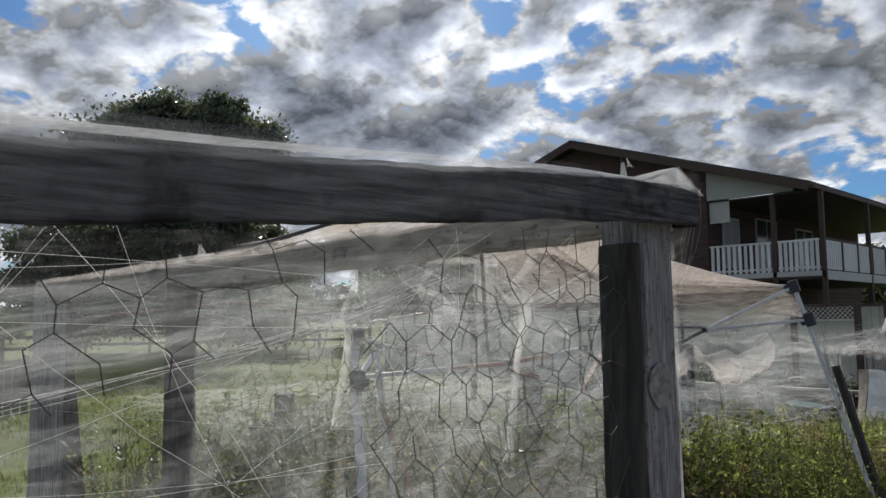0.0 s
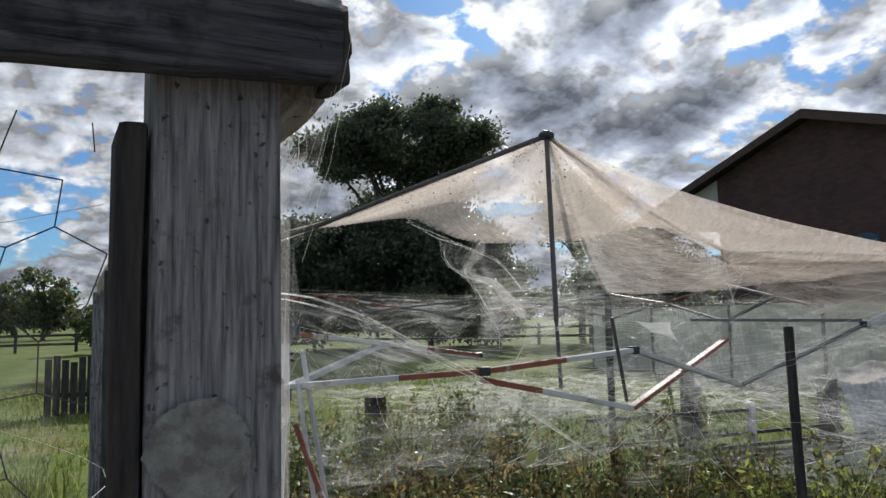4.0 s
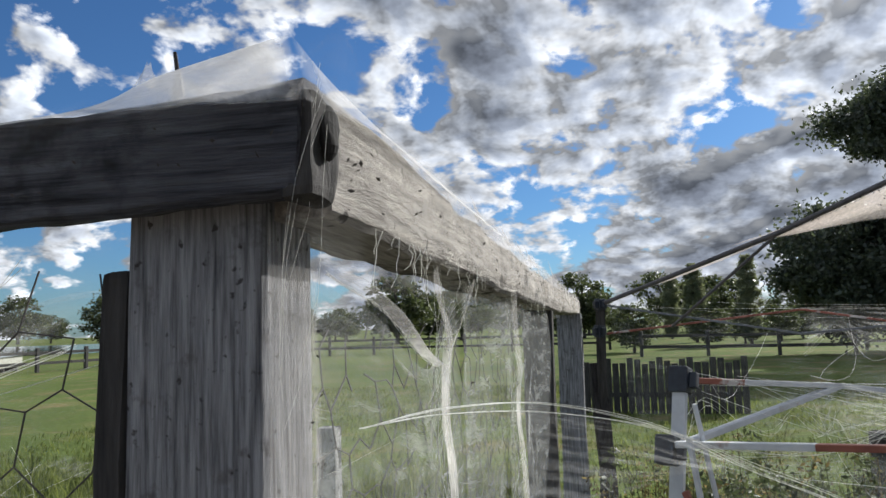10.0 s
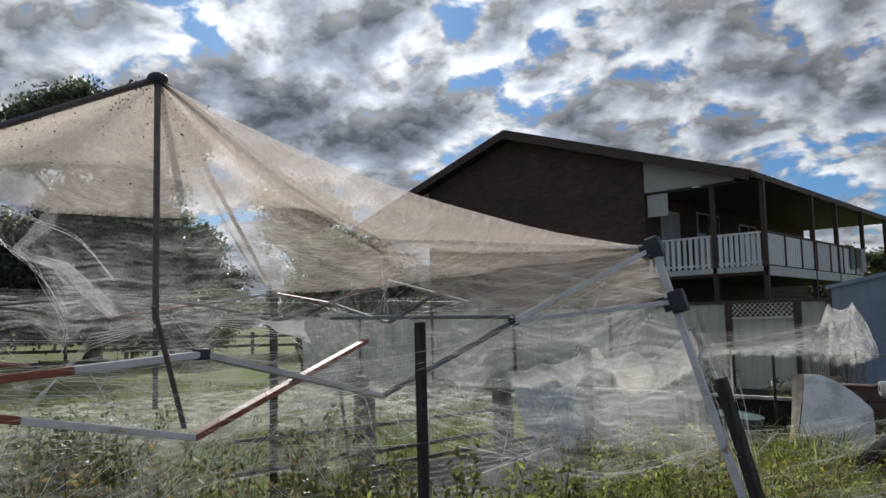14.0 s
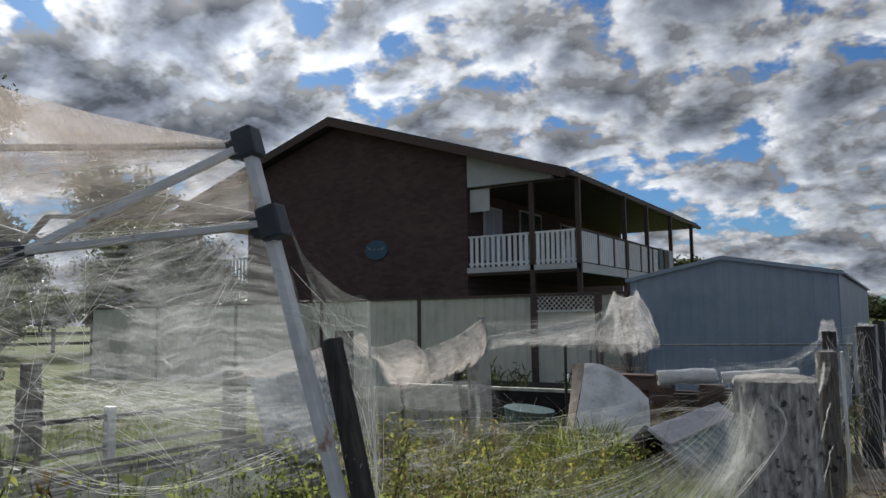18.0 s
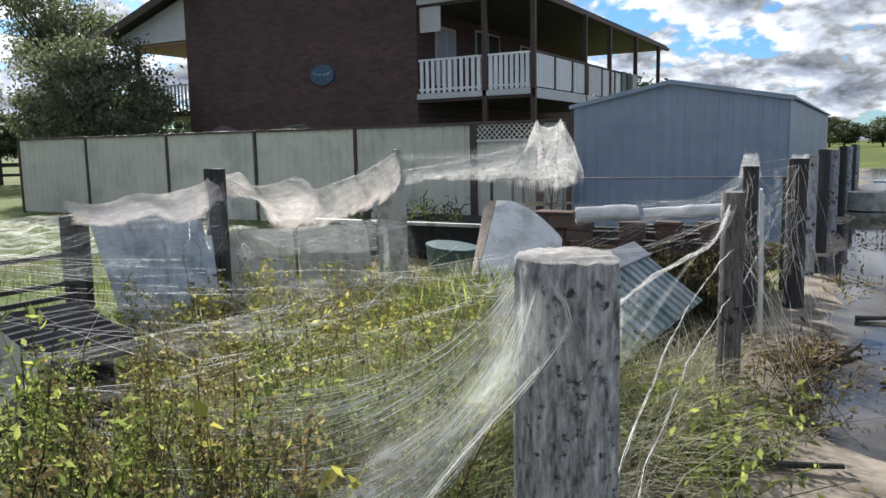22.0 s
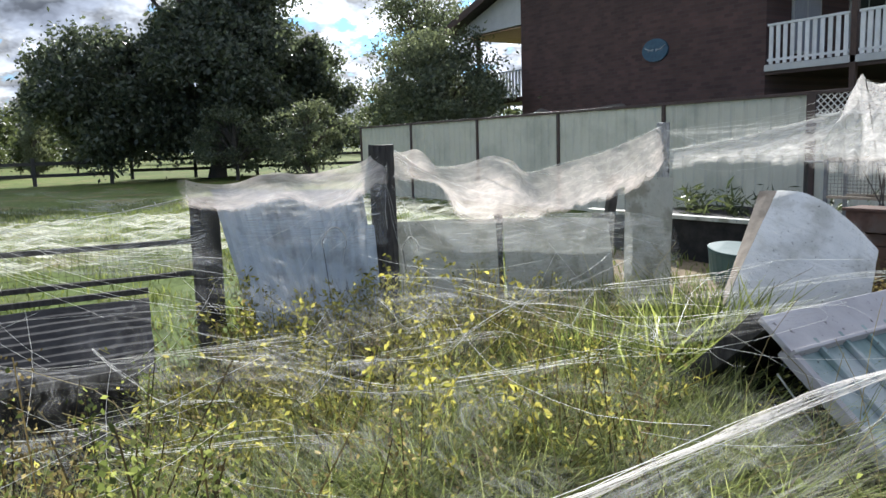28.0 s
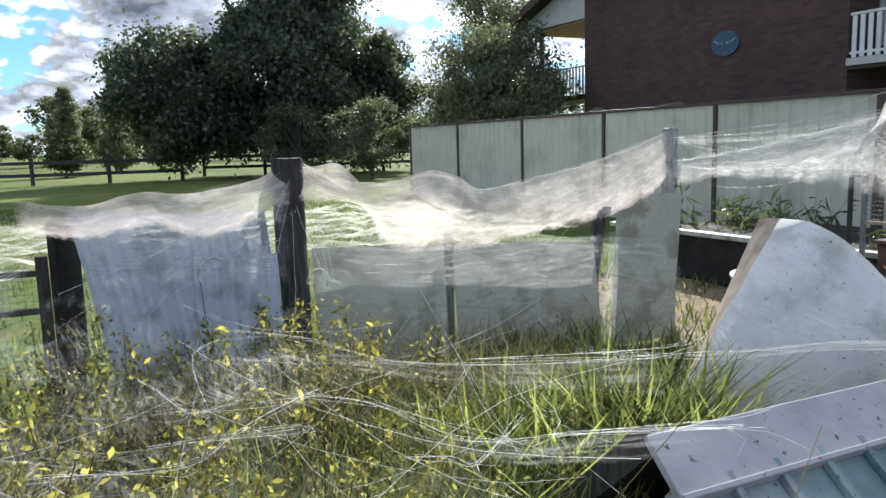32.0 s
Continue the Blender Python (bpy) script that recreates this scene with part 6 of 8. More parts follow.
# ---- plants ----
def make_tree(name, at, tall, radius, base, label, leaf, seed, clumps=90, leaves=170, size=0.26, mat="leaf_dark", lobes=(), squash=0.9, trunk_r=0.35):
    """Trunk and limbs that end in clumps of leaves, with gaps between them."""
    rnd = np.random.default_rng(seed)
    o = thing(name, at, label, "tree")
    lobes = lobes or ((0, 0, (tall + base) / 2, radius, (tall - base) / 2),)
    cs = []
    for lx, ly, lz, lr, lh in lobes:
        n = int(clumps * lr * lr * lh / sum(q[3] ** 2 * q[4] for q in lobes)) + 6
        d = rnd.normal(size=(n, 3))
        d /= np.linalg.norm(d, axis=1)[:, None]
        d *= (rnd.uniform(0.25, 1.0, n) ** 0.45)[:, None]
        cs.append(np.stack([lx + d[:, 0] * lr, ly + d[:, 1] * lr, lz + d[:, 2] * lh], 1))
    cs = np.concatenate(cs)
    wood = [tri_tube([(0, 0, -0.2), (0.1, 0.05, base * 0.5), (0.0, 0.1, base + 0.4), (0.1, 0, (base + tall) / 2), (0, 0, tall * 0.9)], trunk_r, 0.05, 9)]
    for c in cs[:: max(1, len(cs) // 40)]:
        s = Vector((0, 0, base * 0.6 + (c[2] - base * 0.6) * 0.45))
        m = s.lerp(Vector(c), 0.55) + Vector((0, 0, 0.3))
        wood.append(tri_tube([s, m, Vector(c)], trunk_r * 0.3, 0.02, 5))
    bulk("trunk", wood, M["bark"], o)
    cr = min(radius * 0.13, 0.5)
    pts = (cs[:, None, :] + rnd.normal(size=(len(cs), leaves, 3)) * np.array([cr, cr, cr * 0.7]) * rnd.uniform(0.6, 1.2, (len(cs), 1, 1))).reshape(-1, 3)
    bulk("crown", [leaf_cloud(pts, size, rnd, 0.3, 0.55)], M[mat], o)
    return o


make_tree("paddock_tree", (-30.0, 12.3, 0), 13.2, 5.0, 1.0, "large dark spreading tree with an uneven crown", "leaf", 3, 290, 600, 0.24, "leaf_dark",
          ((0, 0.3, 4.2, 5.2, 3.6), (0, -5.0, 3.6, 2.7, 3.0), (0.5, 4.3, 3.6, 2.7, 3.2), (0, 0.0, 11.0, 3.3, 1.9), (0, -3.3, 10.3, 1.9, 1.3), (0, 3.8, 11.2, 2.0, 1.4), (0, 2.2, 12.9, 1.1, 0.8), (-1, 1.5, 8.2, 2.6, 1.4)), 0.9, 0.5)
make_tree("garden_tree", (-14.4, 15.0, 0), 4.9, 2.4, 0.8, "rounded grey-green garden tree beside the house", "leaf", 5, 120, 260, 0.13, "leaf_grey",
          ((0, 0, 2.9, 2.2, 1.9), (2.0, -0.3, 2.5, 1.4, 1.2), (-1.6, 0.4, 2.4, 1.3, 1.5), (0.7, 0, 4.2, 0.9, 0.6), (-0.6, 0.3, 4.0, 0.8, 0.6)), 0.9, 0.16)
make_tree("gum_tree", (-34.0, 27.0, 0), 12.0, 3.8, 5.5, "tall thin-crowned gum tree behind the garden", "leaf", 7, 60, 90, 0.24, "leaf_grey",
          ((0, 0, 9.6, 2.8, 1.8), (2.4, 0, 8.2, 1.8, 1.2), (-2.4, 1, 7.8, 1.8, 1.2)), 0.9, 0.25)
sc = make_tree("scrub_tree", (-25.0, 11.6, 0), 3.4, 1.6, 0.2, "low scrubby tree with thin dry twigs", "leaf", 8, 40, 120, 0.14, "leaf_grey", (), 0.9, 0.1)
copy_thing(sc, pose(-21.5, 13.4, 0, 0, 0, 70))
far = make_tree("far_tree", (-80, -6, 0), 7.5, 3.4, 0.8, "far olive tree at the paddock edge", "leaf", 9, 46, 90, 0.42, "leaf_olive", ((0, 0, 4.2, 3.2, 3.0), (1.6, 0.5, 3.0, 2.4, 2.2)), 0.9, 0.25)
tagged(far, group="far trees")
pop = make_tree("far_poplar", (-46, 6.0, 0), 8.0, 1.4, 0.6, "far upright poplar with leaves paled for haze", "leaf", 10, 110, 200, 0.2, "leaf_far", ((0, 0, 3.4, 1.3, 3.0), (0, 0, 5.6, 1.0, 2.4), (0.1, 0, 7.2, 0.5, 1.3)), 0.9, 0.2)
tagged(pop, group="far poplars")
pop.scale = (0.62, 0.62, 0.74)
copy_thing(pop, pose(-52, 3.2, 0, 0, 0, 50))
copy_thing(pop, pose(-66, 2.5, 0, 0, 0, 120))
rnd = random.Random(21)
for k in range(64):
    az = 96 + k * 2.55 + rnd.uniform(-1.2, 1.2)      # degrees from +x, round by the west to the south-west
    dist = rnd.uniform(78, 135) if az < 218 else rnd.uniform(225, 290)
    s = rnd.uniform(0.6, 1.15) * (1 if az < 218 else 2.0)
    c = copy_thing(far, pose(6 + dist * math.cos(radians(az)), dist * math.sin(radians(az)), 0, 0, 0, rnd.uniform(0, 360)))
    c.scale = (s * 1.3, s * 1.3, s)
for k in range(26):
    c = copy_thing(far, pose(-46 + k * 6.2 + rnd.uniform(-2, 2), rnd.uniform(135, 170), 0, 0, 0, rnd.uniform(0, 360)))
    s = rnd.uniform(0.6, 0.95)
    c.scale = (s * 1.5, s * 1.5, s)
for k in range(5):
    c = copy_thing(far, pose(-36 - k * 5.5, -1 + 3.2 * k + rnd.uniform(-1, 1), 0, 0, 0, rnd.uniform(0, 360)))
    c.scale = (0.42, 0.42, 0.36)


def weed_patch(name, spots, mat, label, seed, tall=(0.4, 0.8), leaf=0.06, per=46, narrow=0.45, bush=0.16, stem_mat=None, category="weeds", head=0.12):
    """Upright leafy weeds on the given spots, as one uncountable growth."""
    rnd = np.random.default_rng(seed)
    leaves, stems = [], []
    for x, y in spots:
        h = rnd.uniform(*tall)
        z0 = height(x, y) - 0.01
        for s in range(rnd.integers(2, 5)):
            lean = rnd.normal(size=2) * bush
            hh = h * rnd.uniform(0.6, 1.0)
            base = np.array([x + rnd.normal() * 0.03, y + rnd.normal() * 0.03, z0])
            t = np.linspace(0, 1, 5)
            pts = base + np.stack([lean[0] * t ** 1.5, lean[1] * t ** 1.5, hh * t], 1)
            stems.append(tri_tube([tuple(p) for p in pts], 0.004, 0.0015))
            n = int(per * hh / 0.6)
            u = rnd.uniform(head, 1.0, n) ** 0.8
            c = base + np.stack([lean[0] * u ** 1.5, lean[1] * u ** 1.5, hh * u], 1) + rnd.normal(size=(n, 3)) * np.array([0.022, 0.022, 0.015])
            leaves.append(leaf_cloud(c, leaf * rnd.uniform(0.5, 1.5), rnd, 0.1, narrow))
    ob = bulk(name, leaves, M[mat])
    tagged(ob, label, category, kind="stuff")
    st = bulk("stems", stems, M[stem_mat or mat], ob)
    return tagged(st, kind="stuff")


def grass_patch(name, spots, mat, label, seed, tall=(0.1, 0.3), width=0.006, blades=14, spread=0.05, bend=0.5):
    rnd = np.random.default_rng(seed)
    S = np.asarray(spots)
    S = np.repeat(S, blades, 0) + rnd.normal(size=(len(S) * blades, 2)) * spread
    n = len(S)
    h = rnd.uniform(*tall, n)
    d = rnd.normal(size=(n, 2))
    d /= np.linalg.norm(d, axis=1)[:, None]
    b = h * bend * rnd.uniform(0.2, 1.3, n)
    z0 = np.array([height(x, y) for x, y in S]) - 0.01
    w = np.stack([-d[:, 1], d[:, 0]], 1) * width
    P = lambda t, k: np.column_stack([S + d * (b * t * t)[:, None] + w * k, z0 + h * (t - 0.25 * t * t * bend)])  # noqa: E731
    V = np.stack([P(0.0, -1), P(0.0, 1), P(0.55, -0.8), P(0.55, 0.8), P(1.0, 0.0)], 1).reshape(-1, 3)
    k = np.arange(n)[:, None] * 5
    F = np.concatenate([k + [0, 1, 3], k + [0, 3, 2], k + [2, 3, 4]], 1).reshape(-1, 3)
    ob = bulk(name, [(V, F)], M[mat])
    return tagged(ob, label, "grass", kind="stuff")


def scatter(n, x0, x1, y0, y1, seed, keep=lambda x, y: True, clump=1.2, cut=-0.15):
    rnd, out = random.Random(seed), []
    tries = 0
    while len(out) < n and tries < n * 30:
        tries += 1
        x, y = rnd.uniform(x0, x1), rnd.uniform(y0, y1)
        if keep(x, y) and noise.noise(Vector((x * clump, y * clump, seed))) > cut:
            out.append((x, y))
    return out


def clear(x, y):
    """Not inside the things that stand in the pen, nor in the walker's way."""
    if 4.72 < x < 5.78 and 3.6 < y < 5.6:
        return False
    if 3.1 < x < 4.0 and 0.4 < y < 2.1 or 3.9 < x < 4.7 and 0.75 < y < 1.9:
        return False
    if (x - 6.27) ** 2 + (y - 1.16) ** 2 < 0.03 or (x > 6.1 and y < 2.6):
        return False
    return True


weed_patch("weeds", scatter(130, 4.0, 5.75, -0.9, 1.2, 1, clear, 1.6, -0.05), "leaf_green", "leafy green weeds crowding the gazebo", 1, (0.45, 0.95), 0.03, 46, 0.36)
weed_patch("yellow_weeds", scatter(70, 3.7, 5.3, 1.2, 3.5, 2, clear, 1.6, 0.0), "leaf_yellow", "yellowing leafy weeds threaded with web", 2, (0.35, 0.72), 0.024, 40, 0.45)
weed_patch("yellow_weeds", scatter(95, 3.0, 4.5, 2.2, 3.6, 12, clear), "leaf_yellow", "yellowing leafy weeds by the leaning sheets", 12, (0.4, 0.72), 0.026, 80, 0.45)
weed_patch("dry_weeds", scatter(230, 2.4, 5.4, -2.8, -0.4, 3, clear), "leaf_dry", "brown dry weeds below the fallen frame", 3, (0.65, 1.12), 0.03, 46, 0.4)
weed_patch("dark_weeds", scatter(190, 2.6, 5.2, -2.7, 0.4, 4, clear), "leaf_olive", "dull green weeds below the fallen frame", 4, (0.6, 1.1), 0.038, 50)
weed_patch("low_weeds", scatter(240, 5.2, 6.15, -0.4, 3.5, 5, clear), "leaf_green", "low green weeds at the pen edge", 5, (0.15, 0.4), 0.04, 40)
weed_patch("marsh_weeds", scatter(20, 6.25, 6.7, 3.0, 4.6, 6), "leaf_dry", "reddish marsh weeds on the mud", 6, (0.12, 0.3), 0.03, 40)
weed_patch("marsh_weeds", scatter(26, 6.15, 6.6, 2.2, 3.8, 16), "leaf_green", "small green marsh weeds on the mud", 16, (0.1, 0.3), 0.04, 26)
weed_patch("marsh_weeds", scatter(30, 6.34, 6.62, 4.4, 5.2, 61), "leaf_rust", "rusty red marsh weeds at the flood's edge", 61, (0.08, 0.22), 0.026, 44)
weed_patch("marsh_weeds", scatter(26, 6.15, 6.45, 2.3, 3.5, 62), "leaf_green", "bright green broad-leaved weeds by the fence wires", 62, (0.12, 0.3), 0.05, 18)
weed_patch("water_weeds", scatter(120, 6.6, 10.5, 4.5, 16, 26, cut=0.1), "leaf_dry", "dark clumps of drowned weed in the water", 26, (0.03, 0.12), 0.05, 60, 0.4, 0.3)
weed_patch("pile_weeds", scatter(110, 4.4, 6.05, 5.55, 6.1, 7, clear, 1.2, -0.5), "leaf_dry", "dry weeds round the brick heap", 7, (0.3, 0.72), 0.022, 44)
weed_patch("pile_weeds", scatter(50, 4.6, 6.05, 5.5, 6.0, 71, clear, 1.2, -0.5), "leaf_olive", "green weeds round the brick heap", 71, (0.3, 0.65), 0.025, 40)
weed_patch("bed_plants", scatter(26, 0.6, 3.0, 7.7, 9.0, 8), "leaf_olive", "strappy green plants in the garden bed", 8, (0.5, 0.8), 0.12, 18, 0.2)
grass_patch("tall_grass", scatter(48, 4.2, 4.85, 3.5, 4.45, 31, clear, 0.8, -0.6), "grass", "tall bright green grass tuft before the boards", 31, (0.35, 0.75), 0.008, 16, 0.05, 0.6)
grass_patch("pen_grass", scatter(1700, 2.8, 6.15, -3.0, 5.8, 32, lambda x, y: clear(x, y) and (x < 5.8 or y < 1.2) and (x + y < 8.2 or (x * 7.3 + y * 3.1) % 1 < 0.25), 1.0, -0.3), "grass", "rank green grass through the pen", 32, (0.12, 0.4), 0.005, 14, 0.06, 0.7)
grass_patch("dry_grass", scatter(700, 3.2, 6.15, -0.5, 4.4, 33, lambda x, y: clear(x, y) and (x < 5.7 or y < 1.2), 1.0, -0.1), "straw", "dry straw-coloured grass bent over in the pen", 33, (0.2, 0.6), 0.003, 12, 0.07, 1.2)
grass_patch("fine_grass", scatter(1400, 3.9, 6.0, -0.2, 3.5, 36, lambda x, y: clear(x, y) and (x < 5.6 or y < 0.9), 1.0, -0.2), "grass_pale", "fine pale green grass standing through the weeds", 36, (0.35, 0.68), 0.0035, 12, 0.06, 0.9)
grass_patch("coop_grass", scatter(1500, -1.0, 7.5, -9.5, -3.3, 34, lambda x, y: x < 6.4 or y < -6, 0.6, -0.7), "lawn", "long grass behind the coop", 34, (0.2, 0.5), 0.006, 14, 0.1, 0.6)
grass_patch("paddock_grass", scatter(3500, -14.0, 2.8, -12.0, 8.0, 35, lambda x, y: True, 0.3, -0.8), "lawn", "mown paddock grass", 35, (0.05, 0.16), 0.008, 14, 0.16, 0.7)


# ---- paddock rail fences and far sheds ----
def rail_fence(at, turn, bays, label, rails=(0.45, 0.95), bay=3.0):
    o = thing("rail_fence", at, label, "fence", "paddock rail fences", "", turn)
    for k in range(bays + 1):
        part("post", rough_up(boxed((k * bay - 0.08, -0.08, -0.1), (k * bay + 0.08, 0.08, 1.2), 0.01), 0.02, 3), M["dark_post"], o)
    for k in range(bays):
        for z in rails:
            part("rail", rough_up(boxed((k * bay + 0.08, -0.04, z - 0.07), ((k + 1) * bay - 0.08, 0.04, z + 0.07), 0.006), 0.02, 2), M["dark_post"], o)


rail_fence((-30.5, -1.5, 0), 80, 3, "dark timber rail fence across the paddock")
rail_fence((-40.0, -30, 0), 92, 9, "dark timber rail fence far across the paddock")
rail_fence((-33.0, 9.0, 0), 70, 5, "dark timber rail fence under the large tree")
rail_fence((-34.0, -29.0, 0), -8, 12, "dark timber rail fence far behind the coop")
for k, (x, y, tn) in enumerate(((-13, -27.0, 30), (-25, -33.0, 28))):
    o = thing("stock_trailer", (x, y, 0), "pale low farm shed far behind the coop", "shed", "far pale sheds", "", tn)
    part("wall", boxed((-3.0, -0.8, 0.25), (3.0, 0.8, 0.8), 0.02), M["cream_sheet"], o)
    part("roof", boxed((-3.15, -0.95, 0.8), (3.15, 0.95, 0.88), 0.02), M["blue_white"], o)
    for dx in (-2.4, 0, 2.4):
        part("pier", boxed((dx - 0.15, -0.7, -0.05), (dx + 0.15, 0.7, 0.25)), M["dark_post"], o)
o = thing("star_picket", (3.45, -8.2, 0), "pale upright fence picket behind the coop", "stake")
part("shaft", boxed((-0.05, -0.05, -0.05), (0.05, 0.05, 1.74), 0.006), M["old_wood"], o)
o = thing("paling_fence", (-7.5, -3.6, 0), "old grey paling fence beyond the coop", "fence", "", "", 88)
for k in range(24):
    part("paling", boxed((k * 0.13, -0.01, 0), (k * 0.13 + 0.11, 0.01, 0.95 + 0.06 * math.sin(k * 1.7)), 0.003), M["dark_post"], o)
part("rail", boxed((0, 0.012, 0.3), (3.1, 0.05, 0.38)), M["dark_post"], o)

weed_patch("dry_weeds", scatter(70, 3.6, 5.6, 0.8, 3.6, 41, clear), "leaf_dry", "brown seeding weeds standing through the pen", 41, (0.4, 0.75), 0.015, 80, 0.5)

weed_patch("seed_spikes", scatter(150, 3.9, 5.8, -0.9, 1.6, 42, clear), "grass", "tall yellow-brown seed spikes among the weeds", 42, (0.55, 1.0), 0.012, 150, 0.6, 0.10, "leaf_dry", head=0.45)
weed_patch("seed_spikes", scatter(170, 4.0, 5.8, -0.8, 1.5, 43, clear), "leaf_dry", "tall brown seed spikes among the weeds", 43, (0.5, 0.95), 0.012, 150, 0.6, 0.12, "leaf_dry", head=0.4)
weed_patch("tall_weeds", scatter(70, 4.6, 5.7, -0.5, 0.9, 44, clear), "leaf_green", "tall bushy green weeds at the gazebo corner", 44, (0.7, 1.05), 0.03, 52, 0.34, 0.14)
grass_patch("tall_grass", scatter(26, 4.45, 4.95, 3.75, 4.35, 36, clear, 0.8, -0.9), "leaf_green", "broad bright grass blades before the boards", 36, (0.45, 0.8), 0.013, 9, 0.07, 0.9)
stalk_rnd = random.Random(45)
stalks = []
for k in range(150):
    x, y = stalk_rnd.uniform(3.6, 5.9), stalk_rnd.uniform(1.2, 4.4)
    if clear(x, y):
        h, a, r = stalk_rnd.uniform(0.5, 0.95), stalk_rnd.uniform(0, 6.28), stalk_rnd.uniform(0.1, 0.5)
        stalks.append(tri_tube([(x + r * math.cos(a) * t * t, y + r * math.sin(a) * t * t, h * (t - 0.2 * t ** 3)) for t in (0, 0.25, 0.5, 0.75, 1.0)], 0.0022, 0.001))
tagged(bulk("dry_stalks", stalks, M["straw"]), "thin curved dry stalks through the pen", "grass", kind="stuff")

weed_patch("broad_weeds", scatter(20, 4.9, 5.7, -0.7, 2.0, 52, clear, 1.0, -0.8), "leaf_yellow", "a few broad yellow-green leaves among the weeds", 52, (0.3, 0.75), 0.07, 9, 0.6, 0.2)

weed_patch("pen_weeds", scatter(200, 3.7, 5.1, 1.6, 3.3, 53, clear, 1.4, -0.2), "leaf_yellow", "olive and yellow weeds massed in the pen", 53, (0.3, 0.6), 0.026, 60, 0.42, 0.2)
weed_patch("pen_weeds", scatter(170, 3.7, 5.3, 1.5, 3.4, 54, clear, 1.4, -0.2), "leaf_green", "small-leaved green weeds massed in the pen", 54, (0.25, 0.52), 0.026, 60, 0.42, 0.2)
weed_patch("tall_weeds", scatter(120, 1.9, 4.4, -2.7, -0.4, 55, clear, 1.2, -0.25), "leaf_olive", "tall dark weeds behind the fallen frame", 55, (0.85, 1.16), 0.034, 66, 0.4, 0.16)
weed_patch("dry_weeds", scatter(90, 1.9, 4.6, -2.7, -0.4, 56, clear, 1.2, -0.25), "leaf_dry", "tall brown weeds behind the fallen frame", 56, (0.85, 1.15), 0.022, 80, 0.4, 0.14)

grass_patch("dead_grass", scatter(340, 5.0, 6.0, 1.8, 3.5, 63, clear, 1.3, -0.1), "silver_grass", "silvery dead grass before the hutch", 63, (0.15, 0.4), 0.002, 14, 0.08, 1.6)

# flotsam on the mud and in the shallow water
fr = np.random.default_rng(51)
pts = np.column_stack([fr.uniform(6.4, 9.5, 2600), fr.uniform(3.0, 16.0, 2600)])
keep = np.array([noise.noise(Vector((x * 1.1, y * 0.7, 5))) > 0.02 for x, y in pts])
pts = pts[keep]
z = np.array([max(height(x, y), -0.018) + 0.004 for x, y in pts])
tagged(bulk("flotsam", [leaf_cloud(np.column_stack([pts, z]), 0.07, fr, 0.0, 0.35, np.array([0, 0, 0.0]))], M["leaf_dry"]), "dead leaves and straw strewn over mud and water", "litter", kind="stuff")
for x, y, l, a in ((7.0, 6.2, 0.5, 20), (7.4, 7.5, 0.7, 100), (8.2, 6.8, 0.6, 45), (7.9, 9.5, 0.8, 160), (6.75, 5.0, 0.4, 70), (8.8, 8.4, 0.5, 10), (7.6, 11.5, 0.9, 130), (6.55, 2.95, 0.5, 15)):
    o = thing("fallen_branch", (x, y, 0.0), "dark wet branch lying in the shallow water", "branch", "branches in the water", "", a)
    part("stick", rough_up(rod((-l / 2, 0, 0.0), (l / 2, 0, 0.03), 0.022, 0.012, 8), 0.012, 5, 2), M["dark_post"], o)
o = thing("short_stump", (7.62, 6.6, -0.03), "short dark stump standing in the water", "stump")
part("stump", rough_up(rod((0, 0, -0.05), (0.02, 0, 0.2), 0.05, 0.04, 12), 0.012, 9, 1), M["dark_post"], o)

weed_patch("tall_weeds", scatter(110, 4.0, 5.6, -2.3, -0.3, 46, clear), "leaf_olive", "tall dull green weeds below the fallen bars", 46, (0.65, 0.98), 0.032, 70, 0.35, 0.14)
weed_patch("dry_weeds", scatter(80, 4.0, 5.6, -2.3, -0.3, 47, clear), "leaf_dry", "tall brown weeds below the fallen bars", 47, (0.65, 1.0), 0.02, 90, 0.4, 0.12)

grass_patch("dead_grass", scatter(700, 3.9, 6.1, 0.4, 4.6, 61, clear, 1.3, 0.0), "silver_grass", "silvery dead grass lying tangled in the pen", 61, (0.22, 0.55), 0.0022, 12, 0.08, 1.5)
grass_patch("dead_grass", scatter(500, 4.0, 5.9, -0.8, 0.8, 62, clear, 1.3, -0.2), "silver_grass", "silvery dead grass below the gazebo corner", 62, (0.3, 0.7), 0.0022, 10, 0.06, 1.0)

weed_patch("tall_weeds", scatter(34, 4.75, 5.5, -0.95, -0.35, 48, clear, 1.0, -0.6), "leaf_green", "tall seeding green weeds under the gazebo eave", 48, (0.85, 1.15), 0.032, 56, 0.35, 0.12)
weed_patch("seed_spikes", scatter(40, 4.9, 5.7, -0.6, 0.6, 49, clear, 1.0, -0.6), "grass", "tall green seed spikes under the gazebo eave", 49, (0.75, 1.05), 0.013, 170, 0.6, 0.08, "grass", head=0.4)

# ---- spider webs ----
WR = random.Random(77)
jig = lambda s: Vector((WR.uniform(-s, s), WR.uniform(-s, s), WR.uniform(-s, s)))  # noqa: E731


def between(anchors, others, n, far=2.2, near=0.25, sag=0.05, spread=0.03):
    """Loose strands from one set of holds to another."""
    out, tries = [], 0
    while len(out) < n and tries < n * 40:
        tries += 1
        a, b = Vector(WR.choice(anchors)) + jig(spread), Vector(WR.choice(others)) + jig(spread)
        if near < (a - b).length < far:
            out.append(hang(a, b, WR.uniform(0, sag) * (a - b).length, 8, 0.003, WR))
    return out


def along(a, b, n):
    a, b = Vector(a), Vector(b)
    return [tuple(a.lerp(b, i / (n - 1))) for i in range(n)]


